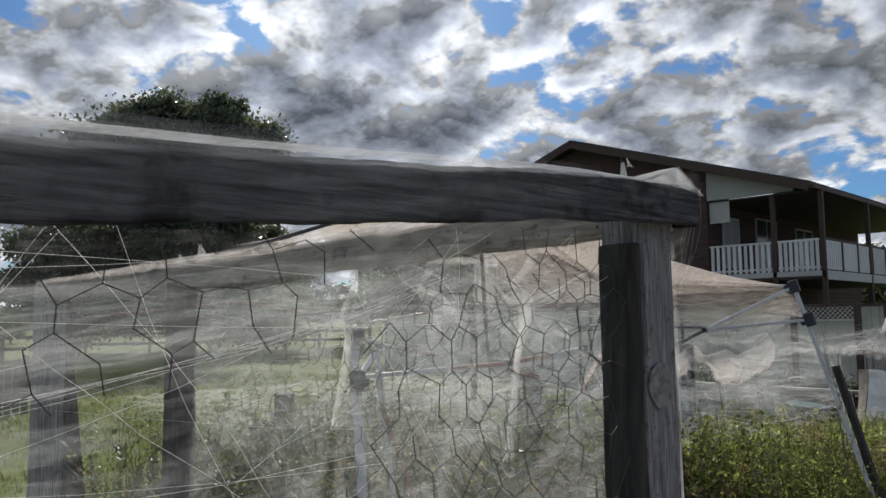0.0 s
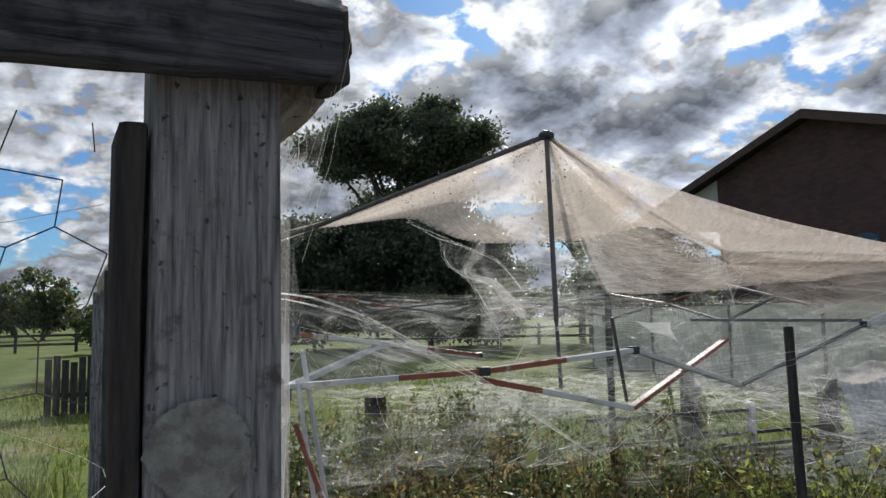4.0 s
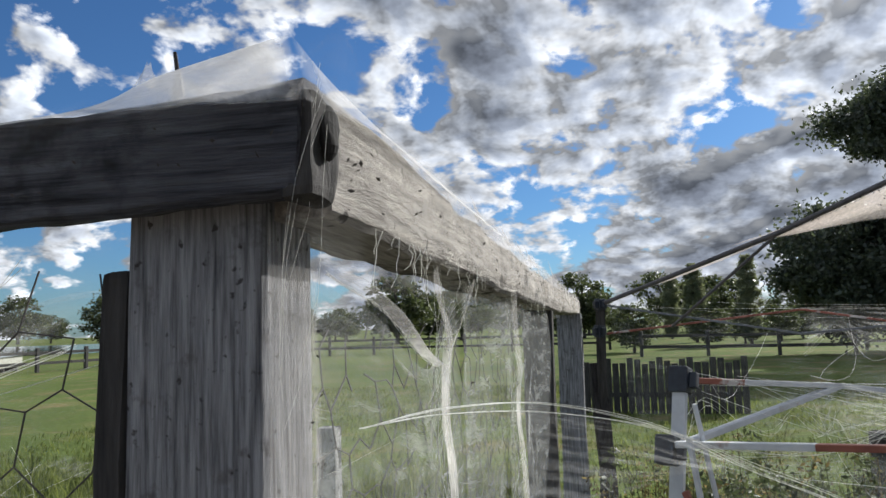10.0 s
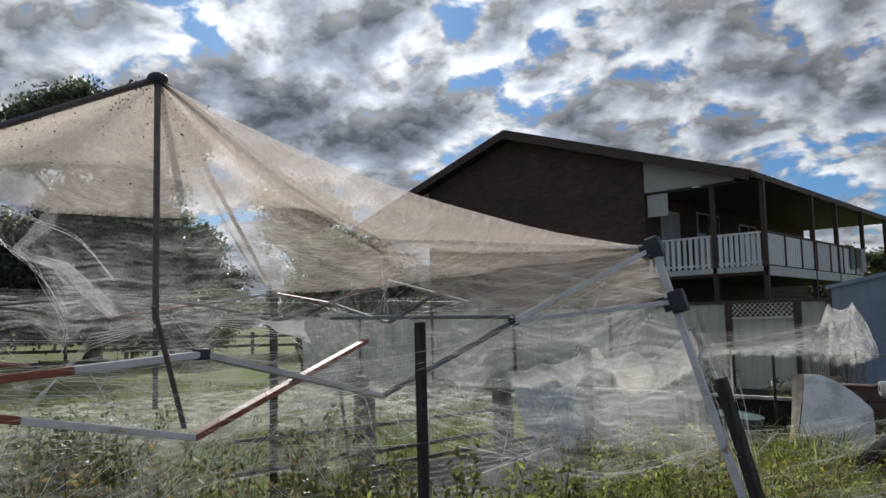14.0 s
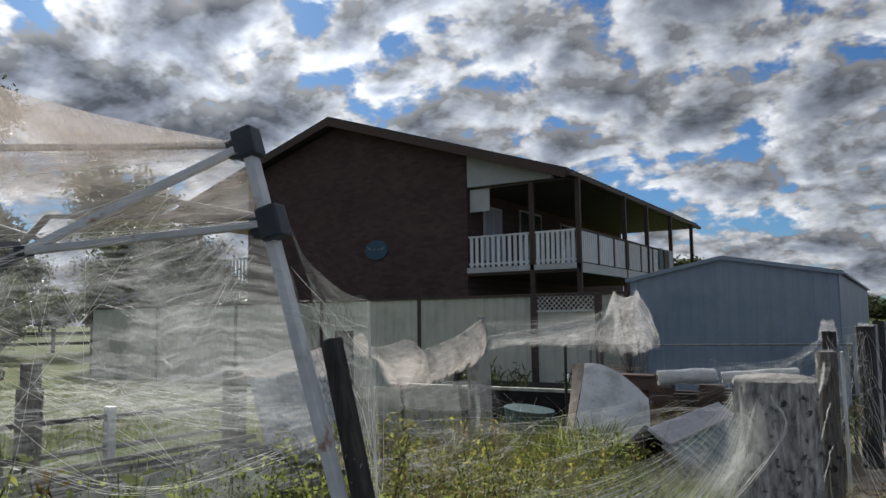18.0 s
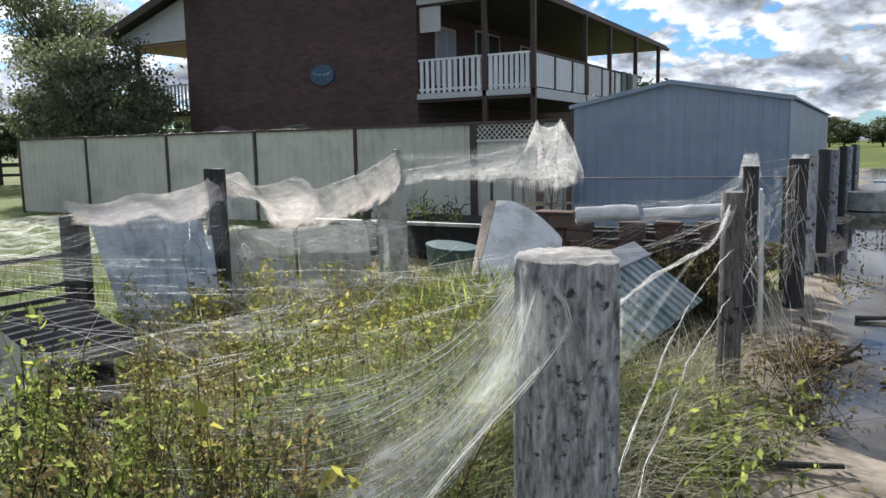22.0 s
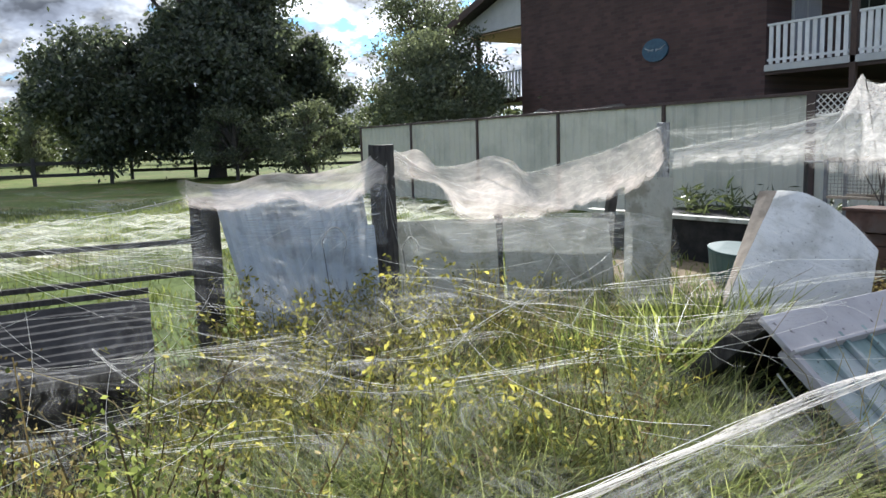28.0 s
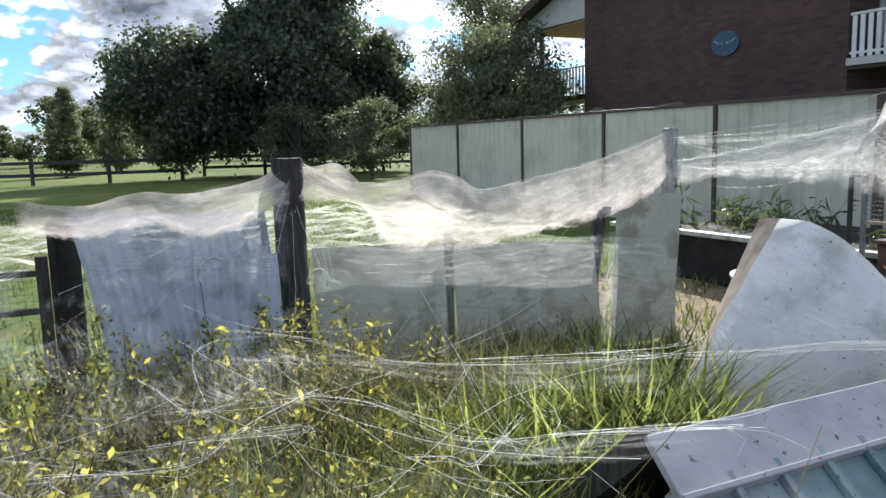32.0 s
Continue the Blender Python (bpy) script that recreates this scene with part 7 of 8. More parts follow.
# on the coop
crest = ((6.315, -3.62, 1.795), (6.312, -3.38, 1.812), (6.308, -3.17, 1.822), (6.306, -3.10, 1.842), (6.303, -3.04, 1.856), (6.302, -2.990, 1.866))
ridge = ((6.302, -2.990, 1.866), (6.22, -2.985, 1.850), (6.0, -2.980, 1.836), (5.75, -2.978, 1.829), (5.4, -2.978, 1.824))
silk("coop_web", [drape(crest, ((6.338, -3.62, 1.772), (6.340, -3.40, 1.79), (6.340, -3.2, 1.806), (6.341, -3.06, 1.806), (6.341, -2.962, 1.80)), 40, 12, (0, 0, 0), 0.0015, 1),
                  drape(ridge, ((6.341, -2.962, 1.80), (6.17, -2.952, 1.812), (6.0, -2.955, 1.816), (5.75, -2.956, 1.812), (5.4, -2.957, 1.812)), 40, 12, (0, 0, 0), 0.0015, 1),
                  drape(crest, ((6.20, -3.62, 1.795), (6.20, -3.40, 1.81), (6.20, -3.2, 1.825), (6.2, -3.08, 1.83), (6.2, -3.03, 1.835)), 30, 8, (0, 0, 0), 0.002, 4),
                  patch(((6.26, -3.55, 1.80), (6.33, -3.55, 1.795), (6.33, -4.9, 1.695), (6.26, -4.9, 1.70)), 10, 24, 0, 0.004, 0, 3)], "web_peak", "thick white silk peaked over the coop corner")
silk("coop_web", [patch(((6.28, -2.961, 1.738), (2.1, -2.961, 1.708), (2.1, -2.966, 1.80), (6.28, -2.966, 1.83)), 60, 4, 0.0, 0.004, 0, 4),
                  patch(((6.28, -2.962, 1.832), (2.1, -2.962, 1.80), (2.1, -3.06, 1.805), (6.28, -3.06, 1.835)), 60, 4, 0, 0.006, 0, 5)], "web_wing", "silk coat over the pale top rail")
silk("coop_web", [patch(((6.338, -3.03, 1.735), (6.338, -5.5, 1.56), (6.338, -5.5, 1.66), (6.338, -3.03, 1.82)), 40, 4, 0, 0.003, 0, 6), patch(((6.340, -3.03, 1.782), (6.340, -5.5, 1.61), (6.337, -5.5, 1.665), (6.337, -3.03, 1.825)), 60, 4, 0, 0.003, 0, 67), patch(((6.340, -3.03, 1.79), (6.340, -5.5, 1.62), (6.337, -5.5, 1.665), (6.337, -3.03, 1.825)), 60, 4, 0, 0.004, 0, 68), patch(((6.2, -3.6, 1.80), (6.2, -5.5, 1.665), (6.340, -5.5, 1.635), (6.340, -3.6, 1.77)), 50, 6, 0, 0.004, 0, 66)], "web_thin", "thin silk film on the dark top rail")
tuft = []
for x, h in [(6.12 - 0.16 * k + WR.uniform(-0.03, 0.03), WR.choice((0.004, 0.007, 0.012))) for k in range(18)] + [(5.62, 0.035), (5.3, 0.03), (5.05, 0.025), (4.9, 0.03), (4.72, 0.025), (4.1, 0.06), (3.9, 0.03)]:
    tuft += [patch(((x - 0.03 - h, -2.962, 1.80), (x + 0.03 + h, -2.962, 1.80), (x + 0.006, -2.985, 1.825 + h), (x - 0.006, -2.985, 1.825 + h)), 6, 5, 0, 0.004, 0.22, x)]
tuft += [patch(((6.27, -3.145, 1.848), (6.27, -3.115, 1.852), (6.262, -3.13, 1.876), (6.262, -3.133, 1.876)), 6, 5, 0, 0.002, 0.3, 9)]
silk("coop_web", [patch(((6.342, -3.36, 1.715), (6.342, -5.5, 1.545), (6.338, -5.5, 1.635), (6.338, -3.36, 1.80)), 60, 6, 0, 0.003, 0, 96), drape(((6.30, -3.3, 1.83), (6.30, -4.2, 1.765), (6.30, -5.4, 1.67)), ((6.345, -3.34, 1.78), (6.345, -4.2, 1.71), (6.345, -5.4, 1.61)), 60, 6, (0.004, 0, 0.003), 0.003, 97)], "web_sheen", "smooth grey silk wound round the dark rail")
silk("coop_web", [drape(((6.336, -2.965, 1.84), (6.31, -2.945, 1.866), (6.2, -2.95, 1.842)), ((6.31, -3.008, 1.64), (6.27, -2.996, 1.60), (6.19, -2.992, 1.62)), 18, 18, (0, 0.004, 0), 0.005, 98)], "web_thin", "silk drawn from the rail's end to the post")
silk("coop_web", tuft, "web_cap", "small white silk tufts along the rail")
curtain = [drape(((6.235, -3.0, 1.69), (6.08, -3.0, 1.665), (5.95, -3.0, 1.615), (5.84, -3.0, 1.60), (5.74, -3.0, 1.70), (5.66, -3.0, 1.735)), ((6.22, -3.03, 0.85), (6.05, -3.04, 0.8), (5.9, -3.04, 0.78), (5.8, -3.04, 0.8), (5.7, -3.04, 0.85), (5.55, -3.04, 0.9)), 44, 24, (0, 0.012, 0), 0.014, 7),
           drape(((5.66, -3.0, 1.735), (5.4, -3.0, 1.728), (5.14, -3.0, 1.722)), ((5.6, -3.04, 0.75), (5.35, -3.05, 0.7), (5.1, -3.05, 0.72)), 34, 20, (0, 0.02, 0), 0.02, 8),
           drape(((5.14, -3.0, 1.722), (4.6, -3.0, 1.72), (4.08, -3.0, 1.715)), ((5.05, -3.05, 0.8), (4.6, -3.06, 1.0), (4.1, -3.05, 0.7)), 34, 20, (0, 0.02, 0), 0.02, 9)]
fringe = [hang((x, -2.965, 1.735), (x + WR.uniform(-0.03, 0.03), -2.97, 1.735 - WR.uniform(0.01, 0.06)), 0, 4, 0.003, WR) for x in sorted(WR.choice((4.7, 4.95, 5.3, 5.62, 5.9, 6.1)) + WR.gauss(0, 0.09) for _ in range(34))]
silk("coop_web", curtain, "web_curtain", "ragged silk curtain hanging below the rail", strands=fringe, sr=0.0009)
rb, rbs = [], []
for line_, w_ in ((((5.90, -2.985, 1.735), (5.87, -2.985, 1.68), (5.83, -2.985, 1.64), (5.86, -2.985, 1.55), (5.84, -2.985, 1.45), (5.80, -2.985, 1.2)), 0.010), (((5.66, -2.985, 1.735), (5.68, -2.985, 1.70), (5.79, -2.985, 1.65), (5.87, -2.985, 1.60), (5.86, -2.985, 1.5)), 0.013),
                  (((5.15, -2.985, 1.72), (5.16, -2.985, 1.66), (5.10, -2.985, 1.56), (5.13, -2.985, 1.48), (5.05, -2.985, 1.2)), 0.012), (((6.235, -2.99, 1.695), (6.08, -2.99, 1.665), (5.95, -2.985, 1.615), (5.86, -2.985, 1.60)), 0.0015)):
    rb.append(drape([tuple(Vector(p) - Vector((w_, 0, 0))) for p in line_], [tuple(Vector(p) + Vector((w_ * (0.6 + 0.9 * (k % 2)), 0.01, 0))) for k, p in enumerate(line_)], 40, 4, (0, 0.006, 0), 0.01, w_ * 900))
    rbs += hem(line_, 6, w_ * 0.9, 30, WR)
wing = [drape(((6.294, -3.012, 1.735), (6.294, -3.011, 1.5), (6.294, -3.011, 1.2), (6.293, -3.012, 0.8)), ((6.20, -3.010, 1.73), (6.198, -3.008, 1.57), (6.198, -3.009, 1.35), (6.197, -3.011, 0.8)), 40, 12, (0, 0.004, 0), 0.003, 91)]
silk("coop_web", wing, "web_wing", "pale stretched silk that also brightens the corner post's lit side", strands=[hang((6.332 - 0.003 * k, -2.955, 1.83 - 0.01 * k), (6.302 - 0.002 * k, -3.0, 1.66 - 0.02 * (k % 5)), 0, 6, 0.002, WR) for k in range(5)], sr=0.0003)
silk("coop_web", rb, "web_horn", "thick white silk ribbons hanging from the rail", strands=rbs, sr=0.0004)
under = [patch(((6.245, -3.16, 1.735), (6.245, -5.45, 1.565), (6.235, -5.45, 0.6), (6.235, -3.16, 0.7)), 34, 22, 0, 0.02, 0.03, 11)]
holds = along((6.24, -3.2, 1.72), (6.24, -5.4, 1.58), 30) + along((6.24, -3.16, 1.7), (6.24, -3.16, 0.8), 14)
band = [drape(((6.0, -3.3, 1.70), (6.0, -3.8, 1.645), (6.0, -4.4, 1.57), (5.9, -5.2, 1.50)), ((6.02, -3.4, 1.64), (6.04, -3.8, 1.52), (6.04, -4.4, 1.42), (5.95, -5.2, 1.34)), 44, 12, (0.03, 0, 0), 0.02, 99)]
silk("coop_web", band, "web_milky", "milky silk band slung below the dark rail", strands=hem(((6.02, -3.4, 1.64), (6.04, -3.8, 1.52), (6.04, -4.4, 1.42), (5.95, -5.2, 1.34)), 5, 0.008, 30, WR), sr=0.0009)
silk("coop_web", under, "web_film", "wide silk sheet stretched behind the wire netting", strands=between(holds, [(6.23, WR.uniform(-5.4, -3.2), WR.uniform(0.7, 1.7)) for _ in range(60)], 16, 1.4, 0.2, 0.08, 0.01), sr=0.0008)
inner = [patch(((6.2, -3.1, 1.0), (3.1, -3.1, 1.2), (3.1, -5.5, 1.1), (6.2, -5.5, 0.9)), 26, 20, 0.15, 0.03, 0.1, 12)]
silk("coop_web", inner, "web_torn", "sagging silk sheet inside the coop", strands=between([(6.2, WR.uniform(-5.4, -3.1), WR.uniform(0.8, 1.6)) for _ in range(30)], [(WR.uniform(3.1, 5.0), WR.uniform(-5.4, -3.1), WR.uniform(0.7, 1.4)) for _ in range(30)], 9, 3.5, 0.6, 0.06), sr=0.0009)
line = [Vector(p) for p in ((6.1, -3.01, 1.555), (6.0, -2.95, 1.56), (5.88, -2.85, 1.55), (5.79, -2.72, 1.515), (5.744, -2.6, 1.457), (5.695, -2.47, 1.398), (5.55, -2.1, 1.2))]
bundle = [[p + Vector((math.sin(k + i), math.cos(k * 2.0 + i), math.sin(k * 3.1 + i))) * (0.002 + 0.004 * math.sin(math.pi * i / 6)) for i, p in enumerate(line)] for k in range(7)]
bundle = [spline(b, 36) for b in bundle]
fansheet = [drape(((6.2, -2.99, 1.70), (6.15, -2.99, 1.60), (6.12, -2.99, 1.50), (6.14, -2.99, 1.30)), ((5.95, -2.91, 1.565), (5.94, -2.9, 1.555), (5.95, -2.9, 1.545), (5.96, -2.92, 1.53)), 24, 12, (0, 0, 0), 0.006, 5), drape(((5.98, -2.94, 1.56), (5.88, -2.85, 1.548), (5.79, -2.72, 1.512), (5.74, -2.6, 1.455)), ((5.9, -2.98, 1.30), (5.8, -2.98, 1.25), (5.66, -2.95, 1.22), (5.6, -2.9, 1.3)), 24, 12, (0, 0, 0.03), 0.01, 15)]
silk("coop_web", fansheet, "web", "drawn silk line running from the coop to the weeds", strands=bundle, sr=0.0007)

# dark specks over the coop's silk, in place of its spiders
lr = np.random.default_rng(64)
n_ = 110
specks = [np.column_stack([np.full(26, 6.344), lr.uniform(-3.4, -2.98, 26), lr.uniform(1.75, 1.80, 26)]), np.column_stack([6.27 - lr.uniform(0, 1, n_) ** 1.6 * 3.2, np.full(n_, -2.958), lr.uniform(1.735, 1.795, n_)]),
          np.column_stack([lr.uniform(5.2, 6.2, 40), np.full(40, -2.985), lr.uniform(1.2, 1.66, 40)]), np.column_stack([lr.uniform(6.2, 6.29, 24), np.full(24, -3.004), lr.uniform(1.2, 1.66, 24)])]
tagged(bulk("caught_litter", [leaf_cloud(np.concatenate(specks), 0.0055, lr, 0.3, 0.5)], M["bark"]), "dark specks standing for spiders in the coop's silk", "litter", kind="stuff")
silk("coop_web", [patch(((6.19, -3.068, 1.70), (2.1, -3.068, 1.67), (2.1, -3.066, 1.805), (6.19, -3.068, 1.828)), 70, 6, 0.0, 0.006, 0, 44)], "web_warm", "silk coat tinted warm on the shaded side of the pale rail")

# on the gazebo
silk("gazebo_web", [drape((KNEE, (4.5, -0.14, 1.80), (4.95, -0.09, 1.755), LEG1), ((4.16, -0.2, 1.80), (4.45, -0.28, 1.60), MID1, TJ), 40, 16, (0, 0, 0), 0.012, 21)], "web_warm", "thin pale silk valance under the gazebo eave")
g1 = [patch((KNEE, (4.55, -0.45, 1.24), (4.3, -0.5, 0.95), (3.6, -0.4, 1.3)), 20, 16, 0.02, 0.02, 0.12, 22),
      drape(((4.55, -0.38, 1.45), (4.8, -0.3, 1.47), (5.1, -0.2, 1.46), (5.3, -0.1, 1.50), (5.47, -0.05, 1.46)), ((4.35, -0.35, 1.10), (4.65, -0.32, 1.02), (4.95, -0.28, 0.99), (5.25, -0.2, 0.97), (5.55, 0.0, 1.06)), 40, 18, (0.03, 0, -0.01), 0.02, 23)]
silk("gazebo_web", g1, "web", "silk sheets hanging from the gazebo corner", strands=hem(((4.35, -0.35, 1.10), (4.65, -0.32, 1.02), (4.95, -0.28, 0.99), (5.25, -0.2, 0.97), (5.55, 0.0, 1.06)), 6, 0.014, 40, WR), sr=0.0007)
g2 = [drape(((5.475, -0.05, 1.56), (5.46, 0.06, 1.45), (5.485, 0.15, 1.385), (5.505, 0.225, 1.36)), ((5.70, 0.05, 0.66), (5.64, 0.12, 0.74), (5.57, 0.2, 0.75), (5.50, 0.27, 0.82)), 24, 26, (0.0, 0.03, 0), 0.015, 24)]
strip = [drape(((5.08, -0.14, 1.50), (5.25, -0.1, 1.52), (5.46, -0.04, 1.50)), ((5.06, -0.16, 1.08), (5.28, -0.1, 1.0), (5.58, 0.02, 1.02)), 24, 18, (0.02, 0, 0), 0.012, 94)]
silk("gazebo_web", strip, "web_milky", "narrow dense silk strip hanging beside the gazebo leg")
net_lines = hex_net(Vector((5.57, 0.0, 0.78)), Vector((-0.25, 1, 0)).normalized(), Vector((-0.12, 0, 1)).normalized(), 11, 38, 0.028, 0.15, random.Random(19), 0.9)
net_lines = [l for l in net_lines if all(p.y < 0.26 and p.z < 1.56 - 0.85 * max(0.0, p.y + 0.03) for p in l)]
o = thing("torn_netting", (5.5, 0.1, 0.8), "torn fine wire netting hanging off the gazebo leg", "netting")
v, f = tubes([[p - Vector((5.5, 0.1, 0.8)) for p in l] for l in net_lines], 0.0005, 3)
raw("netting", v, f, M["wire"], o)
v, f = tubes([[Vector(p) - Vector((5.5, 0.1, 0.8)) for p in spline(((5.506, 0.222, 1.362), (5.502, 0.235, 1.2), (5.498, 0.261, 0.956), (5.49, 0.275, 0.80)), 24)]], 0.0035, 5)
raw("edge_cord", v, f, M["silk_lump"], o)
silk("gazebo_web", g2, "web_milky", "torn silk sheet stretched off the gazebo leg", strands=between(along((5.5, -0.03, 1.4), (5.7, 0.04, 0.7), 12), along((5.505, 0.225, 1.35), (5.50, 0.27, 0.82), 12), 22, 1.5, 0.15, 0.04), sr=0.0011)
g3 = [patch(((3.72, -1.55, 1.86), (4.24, -0.7, 1.83), (4.3, -0.62, 1.45), (3.85, -1.5, 1.42)), 20, 14, 0, 0.025, 0.12, 25), patch((LEG4, (4.3, 0.12, 1.66), (4.5, 0.35, 1.05), (2.6, 0.8, 1.06)), 30, 16, 0.02, 0.03, 0.05, 26),
      patch((BK1, LEG4, (2.6, 0.8, 1.05), (2.5, -1.6, 1.02)), 30, 16, 0.0, 0.03, 0.05, 27), patch((LEG3, BK1, (2.6, -1.5, 0.95), (3.0, -2.7, 1.0)), 20, 14, 0.0, 0.03, 0.08, 28)]
silk("gazebo_web", g3[:1], "web", "fibrous silk below the torn canopy edge")
silk("gazebo_web", g3[1:], "web_thin", "wide thin silk veils under the gazebo canopy")
g4 = [patch((XJ, (5.06, -2.05, 1.385), (4.95, -1.6, 1.36), (4.5, -1.95, 1.40)), 16, 8, 0.02, 0.006, 0.12, 29), drape(((3.72, -1.60, 1.90), (3.80, -1.62, 1.78), (3.86, -1.52, 1.69), (3.9, -1.44, 1.52)), ((3.86, -1.42, 1.85), (3.88, -1.49, 1.76), (3.9, -1.43, 1.66), (3.92, -1.37, 1.50)), 22, 8, (0, 0, 0), 0.02, 30)]
silk("gazebo_web", g4, "web", "bright gathered silk on the fallen bars", strands=hem(((3.72, -1.60, 1.90), (3.80, -1.62, 1.78), (3.86, -1.52, 1.69), (3.9, -1.44, 1.52), (4.1, -1.5, 1.40)), 5, 0.01, 30, WR) + hem(((3.45, -1.66, 2.03), (3.66, -1.58, 1.92), (3.82, -1.5, 1.85), (3.88, -1.38, 1.79), (3.92, -1.28, 1.65)), 5, 0.008, 30, WR), sr=0.0014)
g5 = [patch((L2M, BAR2, (4.6, -1.4, 0.95), (4.4, -2.5, 0.9)), 24, 16, 0.04, 0.03, 0.08, 31), patch((VBOT, MID1, (4.9, 0.2, 0.95), (4.6, -1.3, 0.85)), 24, 16, 0.02, 0.03, 0.08, 32)]
frame_pts = sum((along(a, b, 8) for a, b in ((LEG2, XJ), (HUB, BAR2), (HUB, VBOT), (VBOT, VTIP), (BAR2, VJ), (VJ, MID1), (MID1, LEG1), (TJ, MID1), (LEG4, BK2), (BK1, BK12), (LEG3, BK1), (KNEE, LEG1))), [])
ground_pts = [(WR.uniform(2.6, 5.6), WR.uniform(-2.6, 1.2), WR.uniform(0.5, 0.95)) for _ in range(90)]
mids = [(WR.uniform(2.4, 5.2), WR.uniform(-2.4, 0.6), WR.uniform(1.1, 1.6)) for _ in range(40)]
silk("gazebo_web", g5, "web_torn", "ragged silk sheets slung below the fallen bars", strands=between(frame_pts, frame_pts, 60, 2.2, 0.3, 0.06) + between(frame_pts, ground_pts, 26, 1.6, 0.3, 0.08) + between(frame_pts, mids, 20, 2.0, 0.3, 0.06), sr=0.0011)
g6 = [drape((BK1, (2.3, -1.0, 1.62), BK3, LEG4), ((2.6, -1.8, 1.05), (2.5, -0.9, 1.22), (2.6, -0.2, 1.08), (2.55, 0.5, 1.2)), 44, 16, (0, 0, 0), 0.03, 34),
      drape(((2.5, 0.5, 1.25), (3.1, 0.45, 1.30), (3.8, 0.4, 1.2), (4.6, 0.35, 1.32), (5.4, 0.2, 1.25)), ((2.6, 0.8, 0.98), (3.2, 0.75, 1.02), (3.9, 0.7, 0.88), (4.6, 0.6, 0.95), (5.4, 0.4, 0.86)), 50, 14, (0, 0, 0), 0.04, 35),
      drape((L2M, (4.75, -2.1, 1.20), (4.7, -1.7, 1.22), VBOT), ((4.2, -2.4, 0.98), (4.2, -2.0, 1.10), (4.3, -1.6, 1.0), (4.5, -1.3, 1.05)), 34, 12, (0, 0, -0.03), 0.02, 36),
      drape((VBOT, (4.75, -1.1, 1.26), VTIP, (4.7, -0.4, 1.3)), ((4.6, -1.4, 0.95), (4.4, -1.0, 1.08), (4.3, -0.6, 0.98), (4.5, -0.2, 1.02)), 34, 12, (0, 0, -0.03), 0.02, 37)]
silk("gazebo_web", g6, "web_torn", "milky silk sheets slung through the gazebo frame", strands=hem((L2M, (4.5, -2.25, 1.28), (4.3, -1.9, 1.36), XJ), 5, 0.01, 30, WR) + hem(((2.6, -1.8, 1.05), (2.5, -0.9, 1.22), (2.6, -0.2, 1.08), (2.55, 0.5, 1.2)), 5, 0.012, 40, WR), sr=0.0013)
arc = [[Vector((4.45 + 0.02 * k, -1.75, 1.25)), Vector((4.3, -1.5, 1.42 + 0.01 * k)), Vector((4.25, -1.2, 1.50)), Vector((4.25, -0.9, 1.50 - 0.012 * k)), Vector((4.3, -0.7, 1.44))] for k in range(5)]
silk("gazebo_web", [patch(((4.3, -0.95, 1.51), (4.3, -0.72, 1.50), (4.32, -0.7, 1.40), (4.32, -0.85, 1.45)), 8, 6, 0, 0.008, 0.2, 33)], "web_thick", "curved drawn silk lines between the bars", strands=arc, sr=0.002)

coats, threads = [], []
for n_, (a_, b_, drop) in enumerate(((LEG2, XJ, 0.16), (XJ, BAR_END, 0.2), (HUB, BAR2, 0.14), (HUB, VBOT, 0.12), (BAR2, VJ, 0.2), (VJ, MID1, 0.22), (BK1, BK2, 0.3), (BK2, LEG4, 0.3), (LEG4, (3.7, 0.25, 1.48), 0.3), ((3.7, 0.25, 1.6), (5.35, -0.02, 1.55), 0.34), (KNEE, (4.5, -0.45, 1.22), 0.2), (VBOT, VTIP, 0.16))):
    a_, b_ = Vector(a_), Vector(b_)
    low_ = [a_.lerp(b_, k / 6) - Vector((0, 0, drop * (0.25 + 0.75 * abs(math.cos(k * 1.9 + n_)))) ) + jig(0.03) for k in range(7)]
    coats.append(drape([a_, a_.lerp(b_, 0.5) - Vector((0, 0, 0.012)), b_], low_, 36, 12, (0, 0, 0), 0.02, 100 + n_))
    threads += hem([a_, a_.lerp(b_, 0.3) + jig(0.012), a_.lerp(b_, 0.7) + jig(0.012), b_], 3, 0.009, 24, WR) + hem(low_, 3, 0.012, 30, WR)
silk("gazebo_web", coats, "web", "ragged silk hanging from the bars of the gazebo", strands=threads, sr=0.0010)
low_sheets = [patch(((3.2, -2.4, 0.94), (3.2, 0.2, 0.96), (3.9, 0.2, 0.84), (3.9, -2.2, 0.82)), 40, 14, 0.05, 0.05, 0.08, 121), patch(((2.3, -2.6, 0.95), (2.2, 0.6, 0.98), (2.9, 0.6, 0.86), (2.9, -2.4, 0.84)), 40, 14, 0.06, 0.05, 0.08, 122), patch(((4.0, -0.6, 0.88), (4.1, 0.9, 0.90), (4.9, 0.8, 0.78), (4.9, -0.4, 0.80)), 30, 14, 0.05, 0.05, 0.08, 123)]
silk("weed_web", low_sheets, "web_milky", "silk sheets lying over the weed tops")

